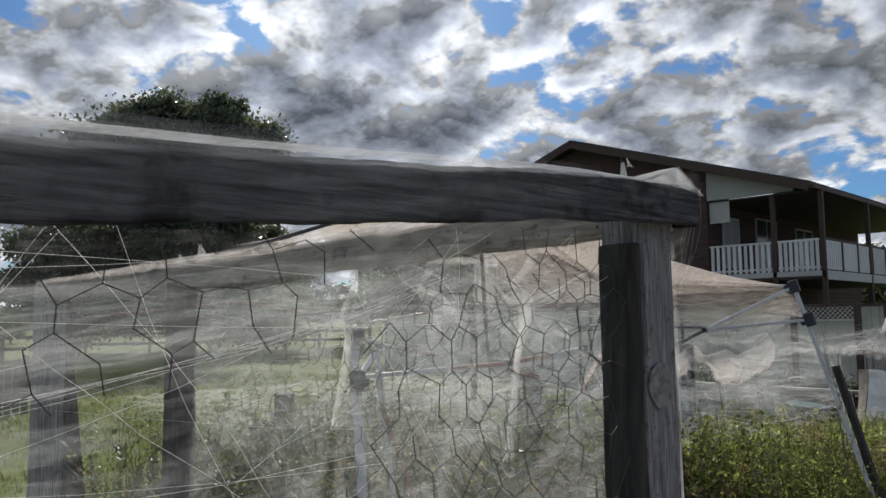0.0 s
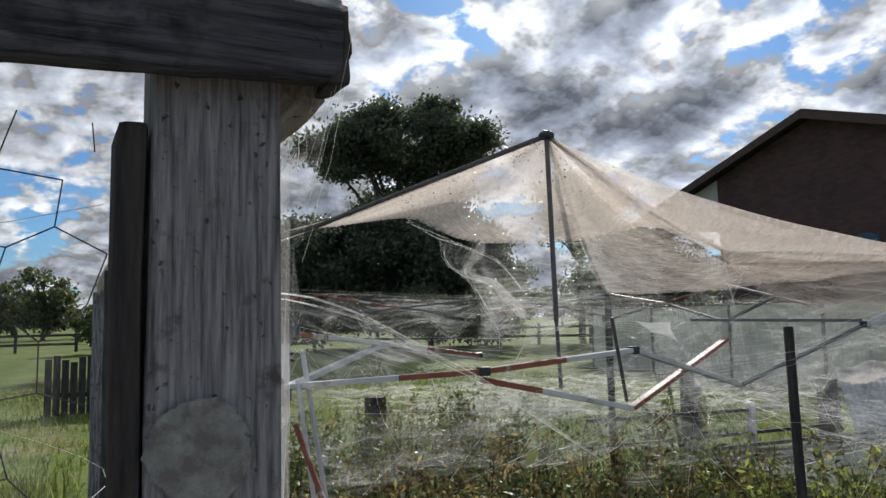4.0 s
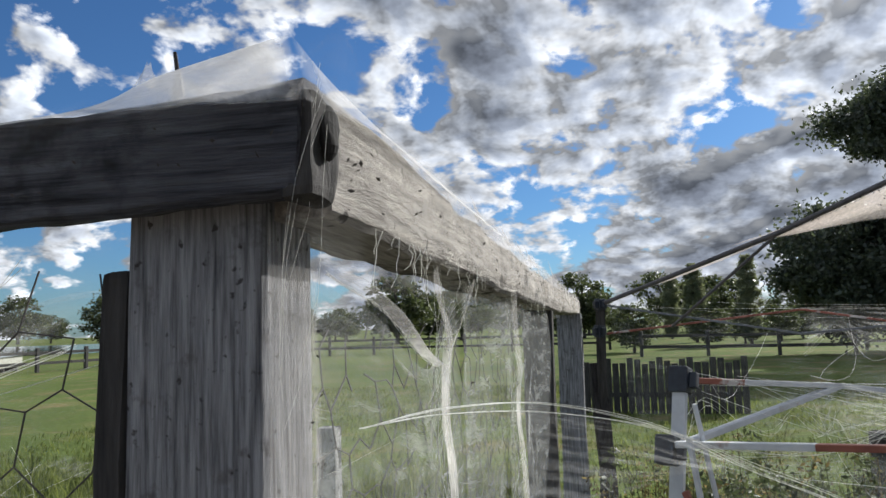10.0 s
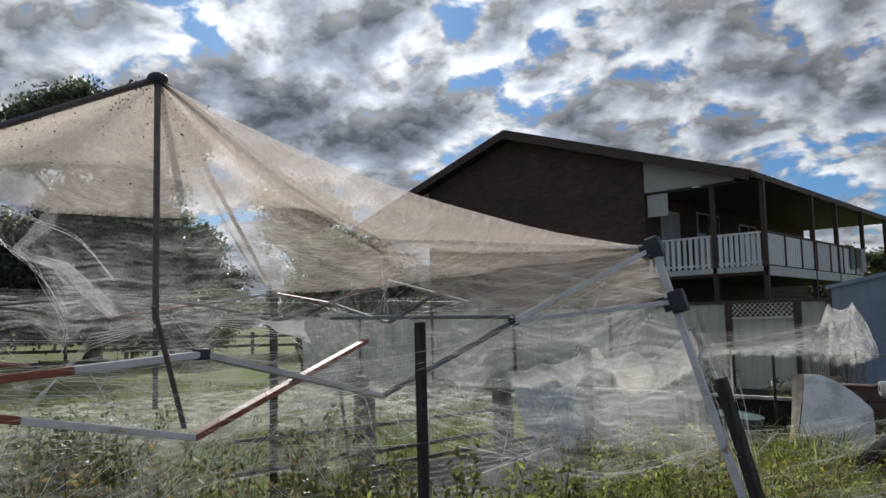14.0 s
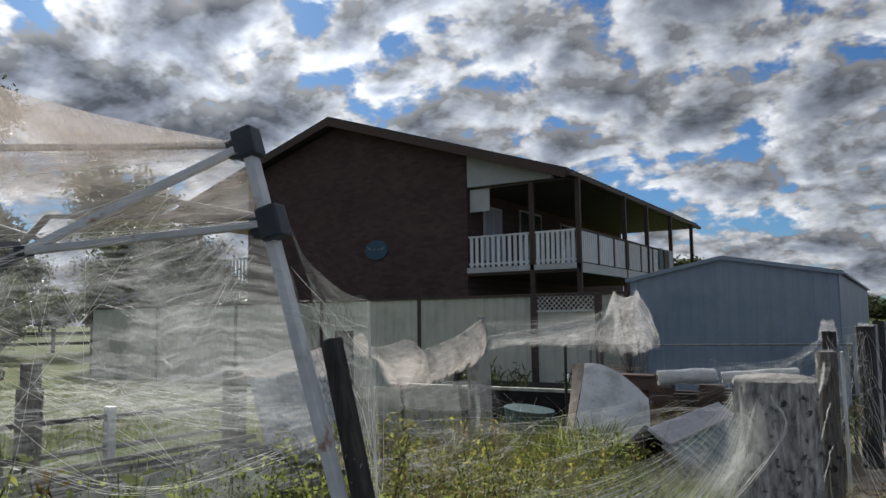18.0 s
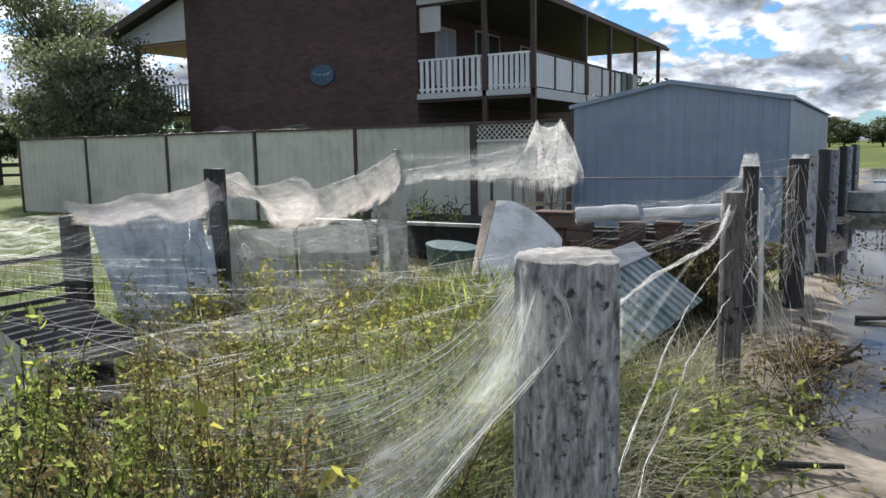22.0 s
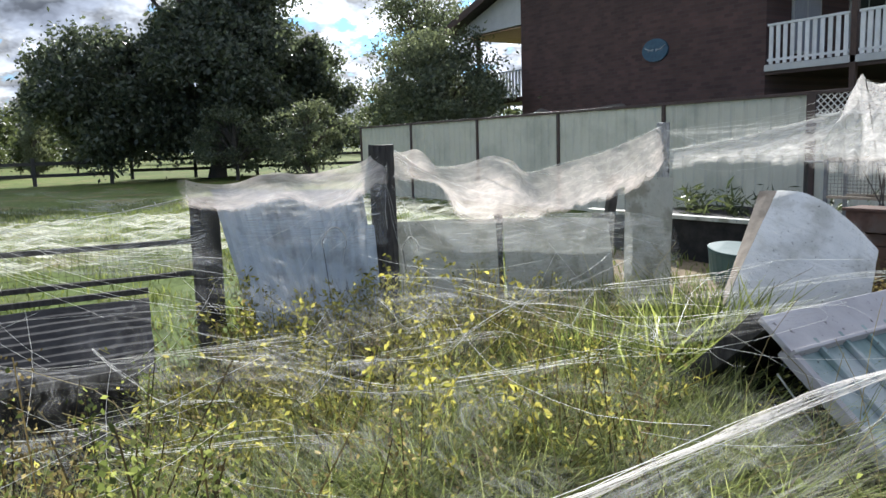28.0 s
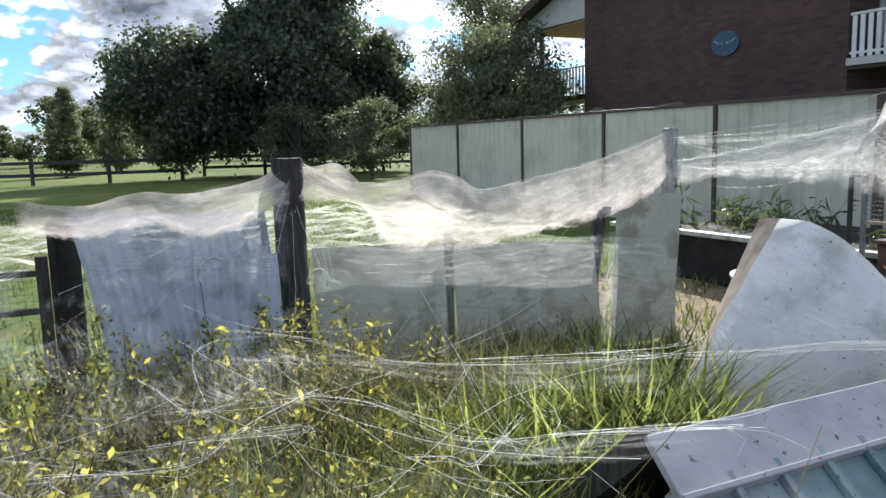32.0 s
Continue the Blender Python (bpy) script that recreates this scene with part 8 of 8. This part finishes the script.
# low blankets between the stumps
b1 = [patch(((2.40, 1.16, 1.12), (2.72, 2.5, 1.06), (3.6, 2.3, 0.74), (3.5, 1.25, 0.80)), 34, 24, 0.10, 0.04, 0.05, 41), patch(((2.36, 1.18, 1.11), (2.52, 1.06, 0.98), (2.35, -1.3, 0.96), (2.0, -1.2, 0.94)), 16, 40, 0.16, 0.03, 0.05, 42)]
silk("stump_web", b1, "web", "silk blanket slung low between stumps", strands=between(along((2.37, 1.2, 1.1), (2.52, 1.1, 0.98), 6), [(WR.uniform(2.8, 4.6), WR.uniform(0.4, 2.2), WR.uniform(0.6, 0.95)) for _ in range(40)], 26, 3.0, 0.8, 0.05), sr=0.0009)
lawn_silk = []
for k in range(7):
    x_, y_ = -1.6 - 0.85 * k, 0.2 + 0.15 * k
    lawn_silk.append(patch(((x_, y_, 0.16), (x_, y_ + 8.6, 0.16), (x_ - 1.0, y_ + 8.9, 0.13), (x_ - 1.0, y_ - 0.2, 0.13)), 90, 8, 0.0, 0.10, 0.0, 300 + k))
silk("lawn_web", lawn_silk, "web_lawn", "sunlit silk spread in streaks over the paddock grass")

# over the pen's sheets
p1 = [drape(((2.80, 3.50, 1.24), (2.78, 3.75, 1.12), (2.80, 4.04, 1.10), (2.84, 4.21, 1.14), (2.84, 4.38, 1.10), (2.78, 4.58, 1.03), (2.74, 5.0, 1.09), (2.70, 5.46, 1.17), (2.62, 6.08, 1.32)),
            ((2.87, 3.54, 1.10), (2.84, 3.70, 1.02), (2.84, 3.84, 0.98), (2.88, 3.95, 0.80), (2.92, 4.26, 0.73), (2.88, 4.54, 0.74), (2.82, 5.07, 0.77), (2.80, 5.5, 0.85), (2.76, 5.82, 0.94), (2.66, 6.06, 1.05)), 70, 18, (0.07, 0, -0.02), 0.02, 51),
      drape(((2.78, 2.3, 1.10), (2.80, 2.55, 1.07), (2.82, 2.78, 1.12), (2.82, 3.0, 1.10), (2.82, 3.3, 1.15), (2.80, 3.48, 1.23)), ((2.86, 2.3, 0.98), (2.90, 2.55, 0.92), (2.92, 2.8, 0.96), (2.92, 3.05, 0.90), (2.92, 3.3, 0.97), (2.90, 3.46, 1.02)), 44, 10, (0.03, 0, 0), 0.02, 52),
      drape(((2.78, 3.45, 1.23), (2.78, 3.6, 1.20), (2.78, 3.74, 1.21), (2.78, 3.86, 1.10)), ((2.88, 3.5, 1.05), (2.88, 3.62, 1.02), (2.88, 3.74, 1.03), (2.87, 3.86, 1.0)), 16, 8, (0, 0, 0), 0.012, 53)]
V_, F_, U_ = p1[0]
p1[0] = ([v + Vector((0.13, 0, 0.05)) * math.exp(-((v.y - 4.22) / 0.24) ** 2 - ((v.z - 0.97) / 0.16) ** 2) for v in V_], F_, U_)
silk("pen_web", p1, "web_rose", "pale pink silk blanket slung between two posts", strands=hem(((2.80, 3.50, 1.24), (2.78, 3.75, 1.12), (2.80, 4.04, 1.10), (2.84, 4.21, 1.14), (2.84, 4.38, 1.10), (2.78, 4.58, 1.03), (2.74, 5.0, 1.09), (2.70, 5.46, 1.17), (2.62, 6.08, 1.32)), 6, 0.007, 60, WR), sr=0.0015)
veil = [drape(((2.86, 3.5, 0.86), (2.88, 4.04, 0.76), (2.90, 4.87, 0.75), (2.88, 5.5, 0.70), (2.85, 5.95, 0.62)), ((2.98, 3.46, 0.25), (3.02, 4.0, 0.15), (3.0, 4.8, 0.12), (2.98, 5.3, 0.05), (2.95, 5.95, 0.02)), 50, 16, (0.05, 0, 0), 0.025, 54)]
silk("pen_web", veil, "web_veil", "translucent silk hanging down over the leaning boards")
shed_web = [drape(((3.45, 1.55, 0.80), (3.5, 1.75, 0.82), (3.5, 2.13, 0.83), (3.6, 2.4, 0.68), (3.7, 2.65, 0.57)), ((3.62, 1.6, 0.70), (3.65, 1.9, 0.69), (3.65, 2.2, 0.66), (3.7, 2.4, 0.60), (3.75, 2.65, 0.54)), 36, 8, (0, 0, 0.01), 0.015, 55),
            drape(((3.55, 1.97, 0.66), (3.6, 2.07, 0.44), (3.65, 1.86, 0.35), (3.8, 1.4, 0.22)), ((3.57, 2.03, 0.66), (3.62, 2.12, 0.43), (3.7, 1.9, 0.30), (3.82, 1.38, 0.19)), 24, 4, (0, 0, 0), 0.008, 56)]
silk("pen_web", shed_web, "web_torn", "silk gathered along the low shelter roof")
p2 = [patch(((2.80, 3.6, 0.80), (2.80, 5.5, 0.72), (3.25, 5.35, 0.66), (3.25, 3.7, 0.60)), 34, 12, 0.05, 0.03, 0.04, 52), patch(((2.86, 3.5, 1.18), (2.80, 2.6, 1.07), (3.0, 2.5, 0.72), (2.98, 3.4, 0.66)), 20, 16, 0.02, 0.03, 0.06, 53),
      patch(((2.78, 3.5, 1.2), (2.7, 3.1, 1.05), (2.9, 3.1, 0.9), (2.9, 3.5, 0.95)), 10, 10, 0, 0.02, 0.1, 54)]
silk("pen_web", p2, "web", "silk draped over leaning sheets", strands=between([(2.8, 3.5, 1.2), (2.8, 3.5, 1.1), (2.6, 6.1, 1.3)], [(WR.uniform(2.8, 3.5), WR.uniform(2.3, 5.6), WR.uniform(0.5, 1.0)) for _ in range(40)], 36, 2.6, 0.4, 0.06), sr=0.0011)
p3 = [patch(((2.72, 2.5, 1.0), (2.6, 0.2, 0.95), (3.0, 0.3, 0.66), (3.1, 2.4, 0.66)), 30, 12, 0.05, 0.03, 0.06, 55), patch(((3.3, 2.1, 0.78), (4.6, 2.3, 0.58), (4.4, 3.2, 0.55), (3.0, 3.0, 0.82)), 26, 16, 0.06, 0.04, 0.08, 56)]
branchy = []
for k in range(10):
    a_, b_ = Vector((WR.uniform(3.6, 5.6), WR.uniform(0.8, 3.6), WR.uniform(0.55, 0.75))), Vector((WR.uniform(-0.7, 0.7), WR.uniform(-0.7, 0.7), -0.15))
    m_ = a_ + b_ * 0.5 + Vector((0, 0, -0.08))
    branchy += hem([a_, a_.lerp(m_, 0.6), m_, a_ + b_], 4, 0.007, 20, WR)
    for q in range(2):
        branchy.append(spline([m_, m_ + jig(0.06), a_ + b_ + jig(0.22)], 8))
long_fans, long_lines = [], []
for k in range(11):
    a_ = Vector((WR.uniform(3.2, 4.6), WR.uniform(0.7, 3.0), WR.uniform(0.46, 0.68)))
    d_ = Vector((0.72 + WR.gauss(0, 0.12), 0.66 + WR.gauss(0, 0.2), WR.gauss(0, 0.06))) * WR.uniform(0.7, 1.7)
    b_ = a_ + d_
    b_.x, b_.z = min(b_.x, 5.35), max(0.38, min(b_.z, 0.72))
    m_ = a_.lerp(b_, 0.5) - Vector((WR.uniform(-0.12, 0.12), WR.uniform(-0.12, 0.12), 0.04 + 0.08 * WR.random()))
    long_lines += hem([a_, a_.lerp(m_, 0.5) + jig(0.03), m_, m_.lerp(b_, 0.5) + jig(0.03), b_], 3, 0.003 + 0.003 * WR.random(), 24, WR)
    for q in range(5):
        long_lines.append(spline([m_.lerp(b_, 0.3), b_ + jig(0.03), b_ + jig(0.10) + d_ * 0.06], 10))
    if k % 4 != 3:
        long_fans.append(drape([a_, m_, b_], [a_ + jig(0.04), m_ - Vector((0.08, -0.08, 0.10)), b_ + jig(0.08) - Vector((0, 0, 0.06))], 24, 8, (0, 0, 0), 0.015, 140 + k))
silk("weed_web", long_fans, "web_thin", "long silk lines drawn low over the weeds", strands=long_lines, sr=0.0008)
# veil over webbed weeds, added also to lift the darks as haze would
silk("weed_web", [patch(((3.6, 1.6, 0.70), (5.9, 1.5, 0.46), (5.8, 3.4, 0.42), (3.3, 3.4, 0.60)), 60, 50, 0.05, 0.07, 0.03, 201), patch(((4.6, 0.3, 0.80), (6.0, 0.3, 0.55), (5.9, 1.7, 0.46), (4.3, 1.7, 0.62)), 50, 40, 0.05, 0.07, 0.03, 202)], "web_thin", "thin silk veil lying over the weed tops")
weedtops = [(WR.uniform(3.4, 5.9), WR.uniform(0.6, 4.2), WR.uniform(0.35, 0.85)) for _ in range(160)]
silk("pen_web", p3, "web_torn", "torn silk over the shelter and the weeds", strands=between(weedtops, weedtops, 46, 1.4, 0.3, 0.12, 0.05) + branchy, sr=0.001)
silk("pen_web", [patch(((2.62, 6.14, 1.28), (4.02, 6.24, 1.42), (4.0, 6.35, 1.06), (2.66, 6.3, 1.10)), 34, 16, 0.12, 0.02, 0.14, 58)], "web_thin", "thin silk drawn from a post to the silk tent")
horn = ((2.63, 6.14, 1.14), (3.21, 6.22, 1.22), (3.74, 6.26, 1.33), (4.01, 6.27, 1.385), (4.05, 6.28, 1.46), (4.068, 6.28, 1.60), (4.10, 6.28, 1.555), (4.18, 6.29, 1.525), (4.26, 6.31, 1.55), (4.298, 6.31, 1.60), (4.33, 6.32, 1.53), (4.42, 6.34, 1.36), (4.48, 6.36, 1.12))
p4 = [drape(horn, ((2.65, 6.16, 0.99), (3.1, 6.2, 1.03), (3.46, 6.22, 1.03), (3.8, 6.25, 1.0), (4.0, 6.22, 0.98), (4.1, 6.2, 0.96), (4.2, 6.2, 0.96), (4.3, 6.22, 0.95), (4.36, 6.26, 0.98), (4.42, 6.3, 1.0), (4.46, 6.34, 1.05)), 110, 20, (0.0, -0.08, 0), 0.02, 59),
      drape(horn[4:], ((3.95, 6.5, 1.0), (4.0, 6.55, 0.98), (4.1, 6.6, 0.98), (4.2, 6.62, 0.98), (4.3, 6.62, 0.98), (4.40, 6.55, 0.98), (4.46, 6.45, 1.0), (4.48, 6.38, 1.05)), 50, 16, (0, 0.05, 0), 0.02, 60)]
silk("pen_web", p4, "web_horn", "tall two-peaked silk tent over a shrub", strands=hem(horn, 5, 0.008, 90, WR) + between([(2.62, 6.14, 1.28), (2.62, 6.14, 1.1)], along((4.09, 6.25, 1.5), (4.1, 6.3, 1.0), 10), 20, 2.0, 0.5, 0.06), sr=0.0013)
o = thing("dead_shrub", (4.2, 6.4, 0), "bare grey shrub wrapped in silk", "shrub")
tw = [tri_tube([(0, 0, 0), (WR.uniform(-0.08, 0.08), WR.uniform(-0.08, 0.08), 0.6), tuple(Vector(p) + jig(0.02))], 0.009, 0.003, 4) for p in ((-0.11, -0.15, 1.57), (0.08, -0.07, 1.56), (0.2, 0.1, 1.1), (-0.2, 0.0, 1.1), (0.05, 0.15, 1.2), (-0.05, 0.1, 1.3))]
bulk("twigs", tw, M["bark"], o)
p5 = [patch(((4.58, 5.8, 0.88), (5.8, 6.3, 0.90), (5.9, 6.1, 0.70), (4.6, 5.72, 0.66)), 24, 10, 0.0, 0.02, 0.05, 61), patch(((5.2, 6.1, 0.86), (5.9, 6.2, 0.98), (6.12, 5.05, 1.18), (5.5, 5.6, 0.8)), 20, 14, 0.06, 0.03, 0.08, 62)]
silk("pen_web", p5, "web", "silk lying over the plastic rolls and heap", strands=between([(6.19, 3.87, 1.08), (6.12, 5.05, 1.18)], [(WR.uniform(4.6, 5.9), WR.uniform(5.4, 6.6), WR.uniform(0.5, 0.95)) for _ in range(30)], 8, 2.8, 0.4, 0.08), sr=0.001)
p6 = [drape(((4.06, 5.42, 0.925), (4.19, 5.44, 0.92), (4.345, 5.455, 0.86), (4.51, 5.46, 0.74), (4.632, 5.465, 0.62)), ((4.18, 4.675, 0.21), (4.25, 4.755, 0.13), (4.375, 4.88, 0.08), (4.515, 5.04, 0.08), (4.655, 5.22, 0.14)), 24, 20, (0.045, -0.045, 0.03), 0.014, 63)]
silk("pen_web", p6, "web_thin", "thin silk over the bent white panel", strands=hem(((6.13, 3.9, 0.95), (5.4, 4.9, 0.62), (4.9, 4.9, 0.58), (4.3, 4.75, 0.42), (3.6, 4.6, 0.3)), 7, 0.012, 40, WR) + between([(4.2, 5.0, 0.3), (4.5, 5.3, 0.4)], [(5.4, 5.9, 0.8), (5.8, 5.2, 0.7), (3.3, 4.7, 0.3)], 8, 2.6, 0.4, 0.08), sr=0.0014)

# gate post skirt, cap and fence-line silk
CV, CF, CU = [], [], []
for j in range(13):
    for i in range(73):
        a, t = 2 * math.pi * i / 72, j / 12
        r = gate_radius(a, 1.1) * 0.985 * min(1.0, t * 1.09)
        z = 1.103 + 0.005 * (1 - t ** 3) - max(0, t - 0.86) * (0.10 + 0.10 * noise.noise(Vector((math.cos(a) * 2.5, math.sin(a) * 2.5, 4.0))))
        q = Vector((6.232 + r * math.cos(a) * 1.1, 1.19 + r * math.sin(a) * 0.86, z))
        CV.append(q + Vector((0, 0, noise.noise(q * 30) * 0.006 + noise.noise(q * 80) * 0.004)))
        CU.append((q.x, q.y, 0.5, 0.4 + 0.55 * t ** 6))
for j in range(12):
    for i in range(72):
        k = j * 73 + i
        CF.append((k, k + 1, k + 74, k + 73))
SHIFT = Vector((0.056, -0.07, 0.035))
settle = lambda p: Vector(p) + SHIFT * min(1.0, max(0.0, (p[2] - 0.3) / 0.6))  # noqa: E731
CV = [v + SHIFT for v in CV]
silk("post_web", [(CV, CF, CU)], "web_cap", "thick lumpy silk cap on the gate post")
hem_top = ((6.19, 1.15, 1.135), (6.13, 1.12, 1.04), (6.04, 1.10, 0.96), (5.9, 1.10, 0.87), (5.6, 1.10, 0.75), (5.2, 1.10, 0.65), (4.6, 1.10, 0.52))
hem_low = ((6.255, 1.035, 1.08), (6.19, 0.99, 0.82), (6.07, 0.93, 0.62), (5.88, 0.89, 0.47), (5.55, 0.88, 0.39), (5.1, 0.90, 0.36), (4.5, 0.95, 0.36))
web_front = [settle(p) for p in ((6.24, 1.085, 1.06), (6.262, 1.082, 0.95), (6.10, 0.93, 0.71), (5.93, 0.90, 0.49), (5.70, 0.84, 0.30))]
skirt = [drape(hem_top, hem_low, 60, 20, (0, 0, -0.02), 0.012, 72),
         drape(web_front, [settle(p) for p in ((6.13, 1.10, 1.08), (6.1, 1.0, 0.90), (5.85, 0.97, 0.66), (5.66, 0.95, 0.45), (5.45, 0.92, 0.15))], 40, 16, (0, 0, -0.02), 0.012, 73)]
sk = []
edge_a, edge_b = spline(hem_top, 24), spline(hem_low, 24)
for k in range(70):
    w0, w1 = WR.uniform(0, 1), WR.gauss(0, 0.25)
    n_ = WR.randrange(12, 25)
    sk.append([edge_a[i].lerp(edge_b[i], min(1.05, max(-0.03, w0 + w1 * (i / 24) ** 1.5))) + Vector((0, 0, 0.012 * math.sin(i * 0.6 + k))) * (i / 24) for i in range(n_)])
rope_b = [settle(p) for p in ((6.24, 1.085, 1.06), (6.262, 1.082, 0.95), (6.10, 0.93, 0.71), (5.93, 0.90, 0.49), (5.70, 0.84, 0.30))]
silk("post_web", [drape(((6.375, 1.10, 1.125), (6.385, 1.15, 1.02), (6.384, 1.16, 0.86)), ((6.24, 1.6, 0.935), (6.245, 1.58, 0.925), (6.25, 1.56, 0.91)), 20, 16, (0.02, 0, -0.01), 0.008, 79), drape(((6.36, 1.18, 0.92), (6.25, 1.6, 0.92), (6.205, 2.2, 0.905)), ((6.35, 1.2, 0.72), (6.26, 1.6, 0.84), (6.21, 2.2, 0.88)), 24, 12, (0, 0, 0.02), 0.01, 80)], "web", "silk webbing between the gate post and the rope")
silk("post_web", skirt[:1], "web_skirt", "silk skirt drawn down from the gate post to the weeds", strands=sk, sr=0.0005)
silk("post_web", skirt[1:], "web_ragged", "milky silk sheet beside the gate post")
silk("post_web", [drape(rope_b, [tuple(Vector(p) + Vector((0.006, -0.020, 0.006))) for p in rope_b], 40, 3, (0, 0, 0), 0.006, 76)], "web_thick", "bright silk rope along the edge of the skirt", strands=hem(rope_b, 7, 0.006, 40, WR), sr=0.0008)
wire_pts = spline(((6.375, 1.17, 1.0), (6.25, 1.55, 0.93), (6.2, 2.2, 0.912), (6.2, 2.9, 0.905), (6.2, 3.3, 0.912), (6.19, 3.6, 0.95), (6.185, 3.83, 1.04)), 24)
rope = hem(wire_pts[::4], 7, 0.006, 60, WR)
rp = [drape(wire_pts[::4], [tuple(p - Vector((0, 0, 0.009 + 0.03 * (k / 6) ** 5))) for k, p in enumerate(wire_pts[::4])], 50, 4, (0, 0, 0), 0.008, 74), patch(((6.33, 1.3, 0.90), (6.16, 3.8, 0.95), (5.95, 3.3, 0.62), (6.18, 1.6, 0.62)), 30, 10, 0.03, 0.015, 0.10, 75)]
fat = [p + Vector((0.004 * math.sin(2.3 * k), 0, 0)) for k, p in enumerate(wire_pts[::2])]
rp.insert(1, drape([p + Vector((0.008 + 0.007 * math.sin(1.9 * k), 0, 0.004)) for k, p in enumerate(fat)], [p - Vector((0.008 + 0.007 * math.cos(2.7 * k), 0, 0.004)) for k, p in enumerate(fat)], 80, 4, (0, 0, 0.004), 0.008, 78))
silk("fence_web", rp[:2], "web_rope", "thick silk rope along the top fence wire", strands=rope, sr=0.0009)
silk("fence_web", [drape(((6.13, 3.83, 1.10), (6.19, 3.80, 1.105), (6.24, 3.83, 1.09)), ((6.17, 3.3, 0.90), (6.19, 3.4, 0.91), (6.205, 3.55, 0.93)), 12, 14, (0, 0, -0.02), 0.01, 77, 1.5)], "web", "silk wedge drawn from a fence post into the rope")
silk("fence_web", rp[2:], "web_thin", "thin silk hanging from the fence wire")
for za, zb in ((0.62, 0.80), (0.42, 0.55)):
    o = thing("fence_wire", (6.3, 1.2, 0), "sagging fence wire furred with silk", "wire", "fence wires")
    w_ = [p - Vector((6.3, 1.2, 0)) for p in hang((6.38, 1.15, za), (6.21, 3.86, zb), 0.03, 16, 0.006, WR)]
    v, f = tubes([w_], 0.0016, 5)
    raw("wire", v, f, M["wire"], o)
    v, f = tubes([[p + jig(0.004) for p in w_] for _ in range(5)], 0.0006)
    tagged(raw("silk_fuzz", v, f, M["strand"], o), "fine drawn silk", kind="stuff")

fl = []
for (xa, ya, za), (xb, yb, zb) in (((6.17, 3.87, 1.06), (6.12, 5.05, 1.15)), ((6.12, 5.05, 1.18), (6.3, 6.4, 1.2)), ((6.3, 6.4, 1.2), (6.28, 8.1, 1.2)), ((6.28, 8.1, 1.2), (6.3, 9.9, 1.2))):
    fl.append(patch(((xa, ya, za), (xb, yb, zb), (xb, yb, zb - 0.5), (xa, ya, za - 0.5)), 16, 10, 0.0, 0.02, 0.15, ya))
posts_pts = [(6.19, 3.87, z) for z in (0.5, 0.8, 1.05)] + [(6.12, 5.05, z) for z in (0.5, 0.8, 1.15)] + [(6.3, 6.4, z) for z in (0.5, 0.9, 1.2)]
silk("fence_web", fl, "web_torn", "silk strung between the fence posts", strands=between(posts_pts, posts_pts, 40, 3.0, 0.5, 0.05) + between(posts_pts, [(WR.uniform(6.2, 6.7), WR.uniform(3.2, 6.0), 0.05) for _ in range(20)], 26, 1.6, 0.3, 0.02), sr=0.0013)
hd = [patch(((6.05, 5.0, 1.12), (6.19, 5.1, 1.12), (6.16, 5.06, 1.29), (6.08, 5.04, 1.30)), 8, 8, 0, 0.02, 0.0, 81), patch(((6.22, 6.33, 1.12), (6.38, 6.45, 1.12), (6.36, 6.42, 1.26), (6.24, 6.38, 1.27)), 8, 8, 0, 0.02, 0.0, 82), patch(((6.14, 3.82, 1.0), (6.25, 3.9, 1.0), (6.24, 3.88, 1.125), (6.15, 3.86, 1.12)), 8, 8, 0, 0.012, 0, 83)]
silk("fence_web", hd, "web_horn", "silk heads on the fence posts")
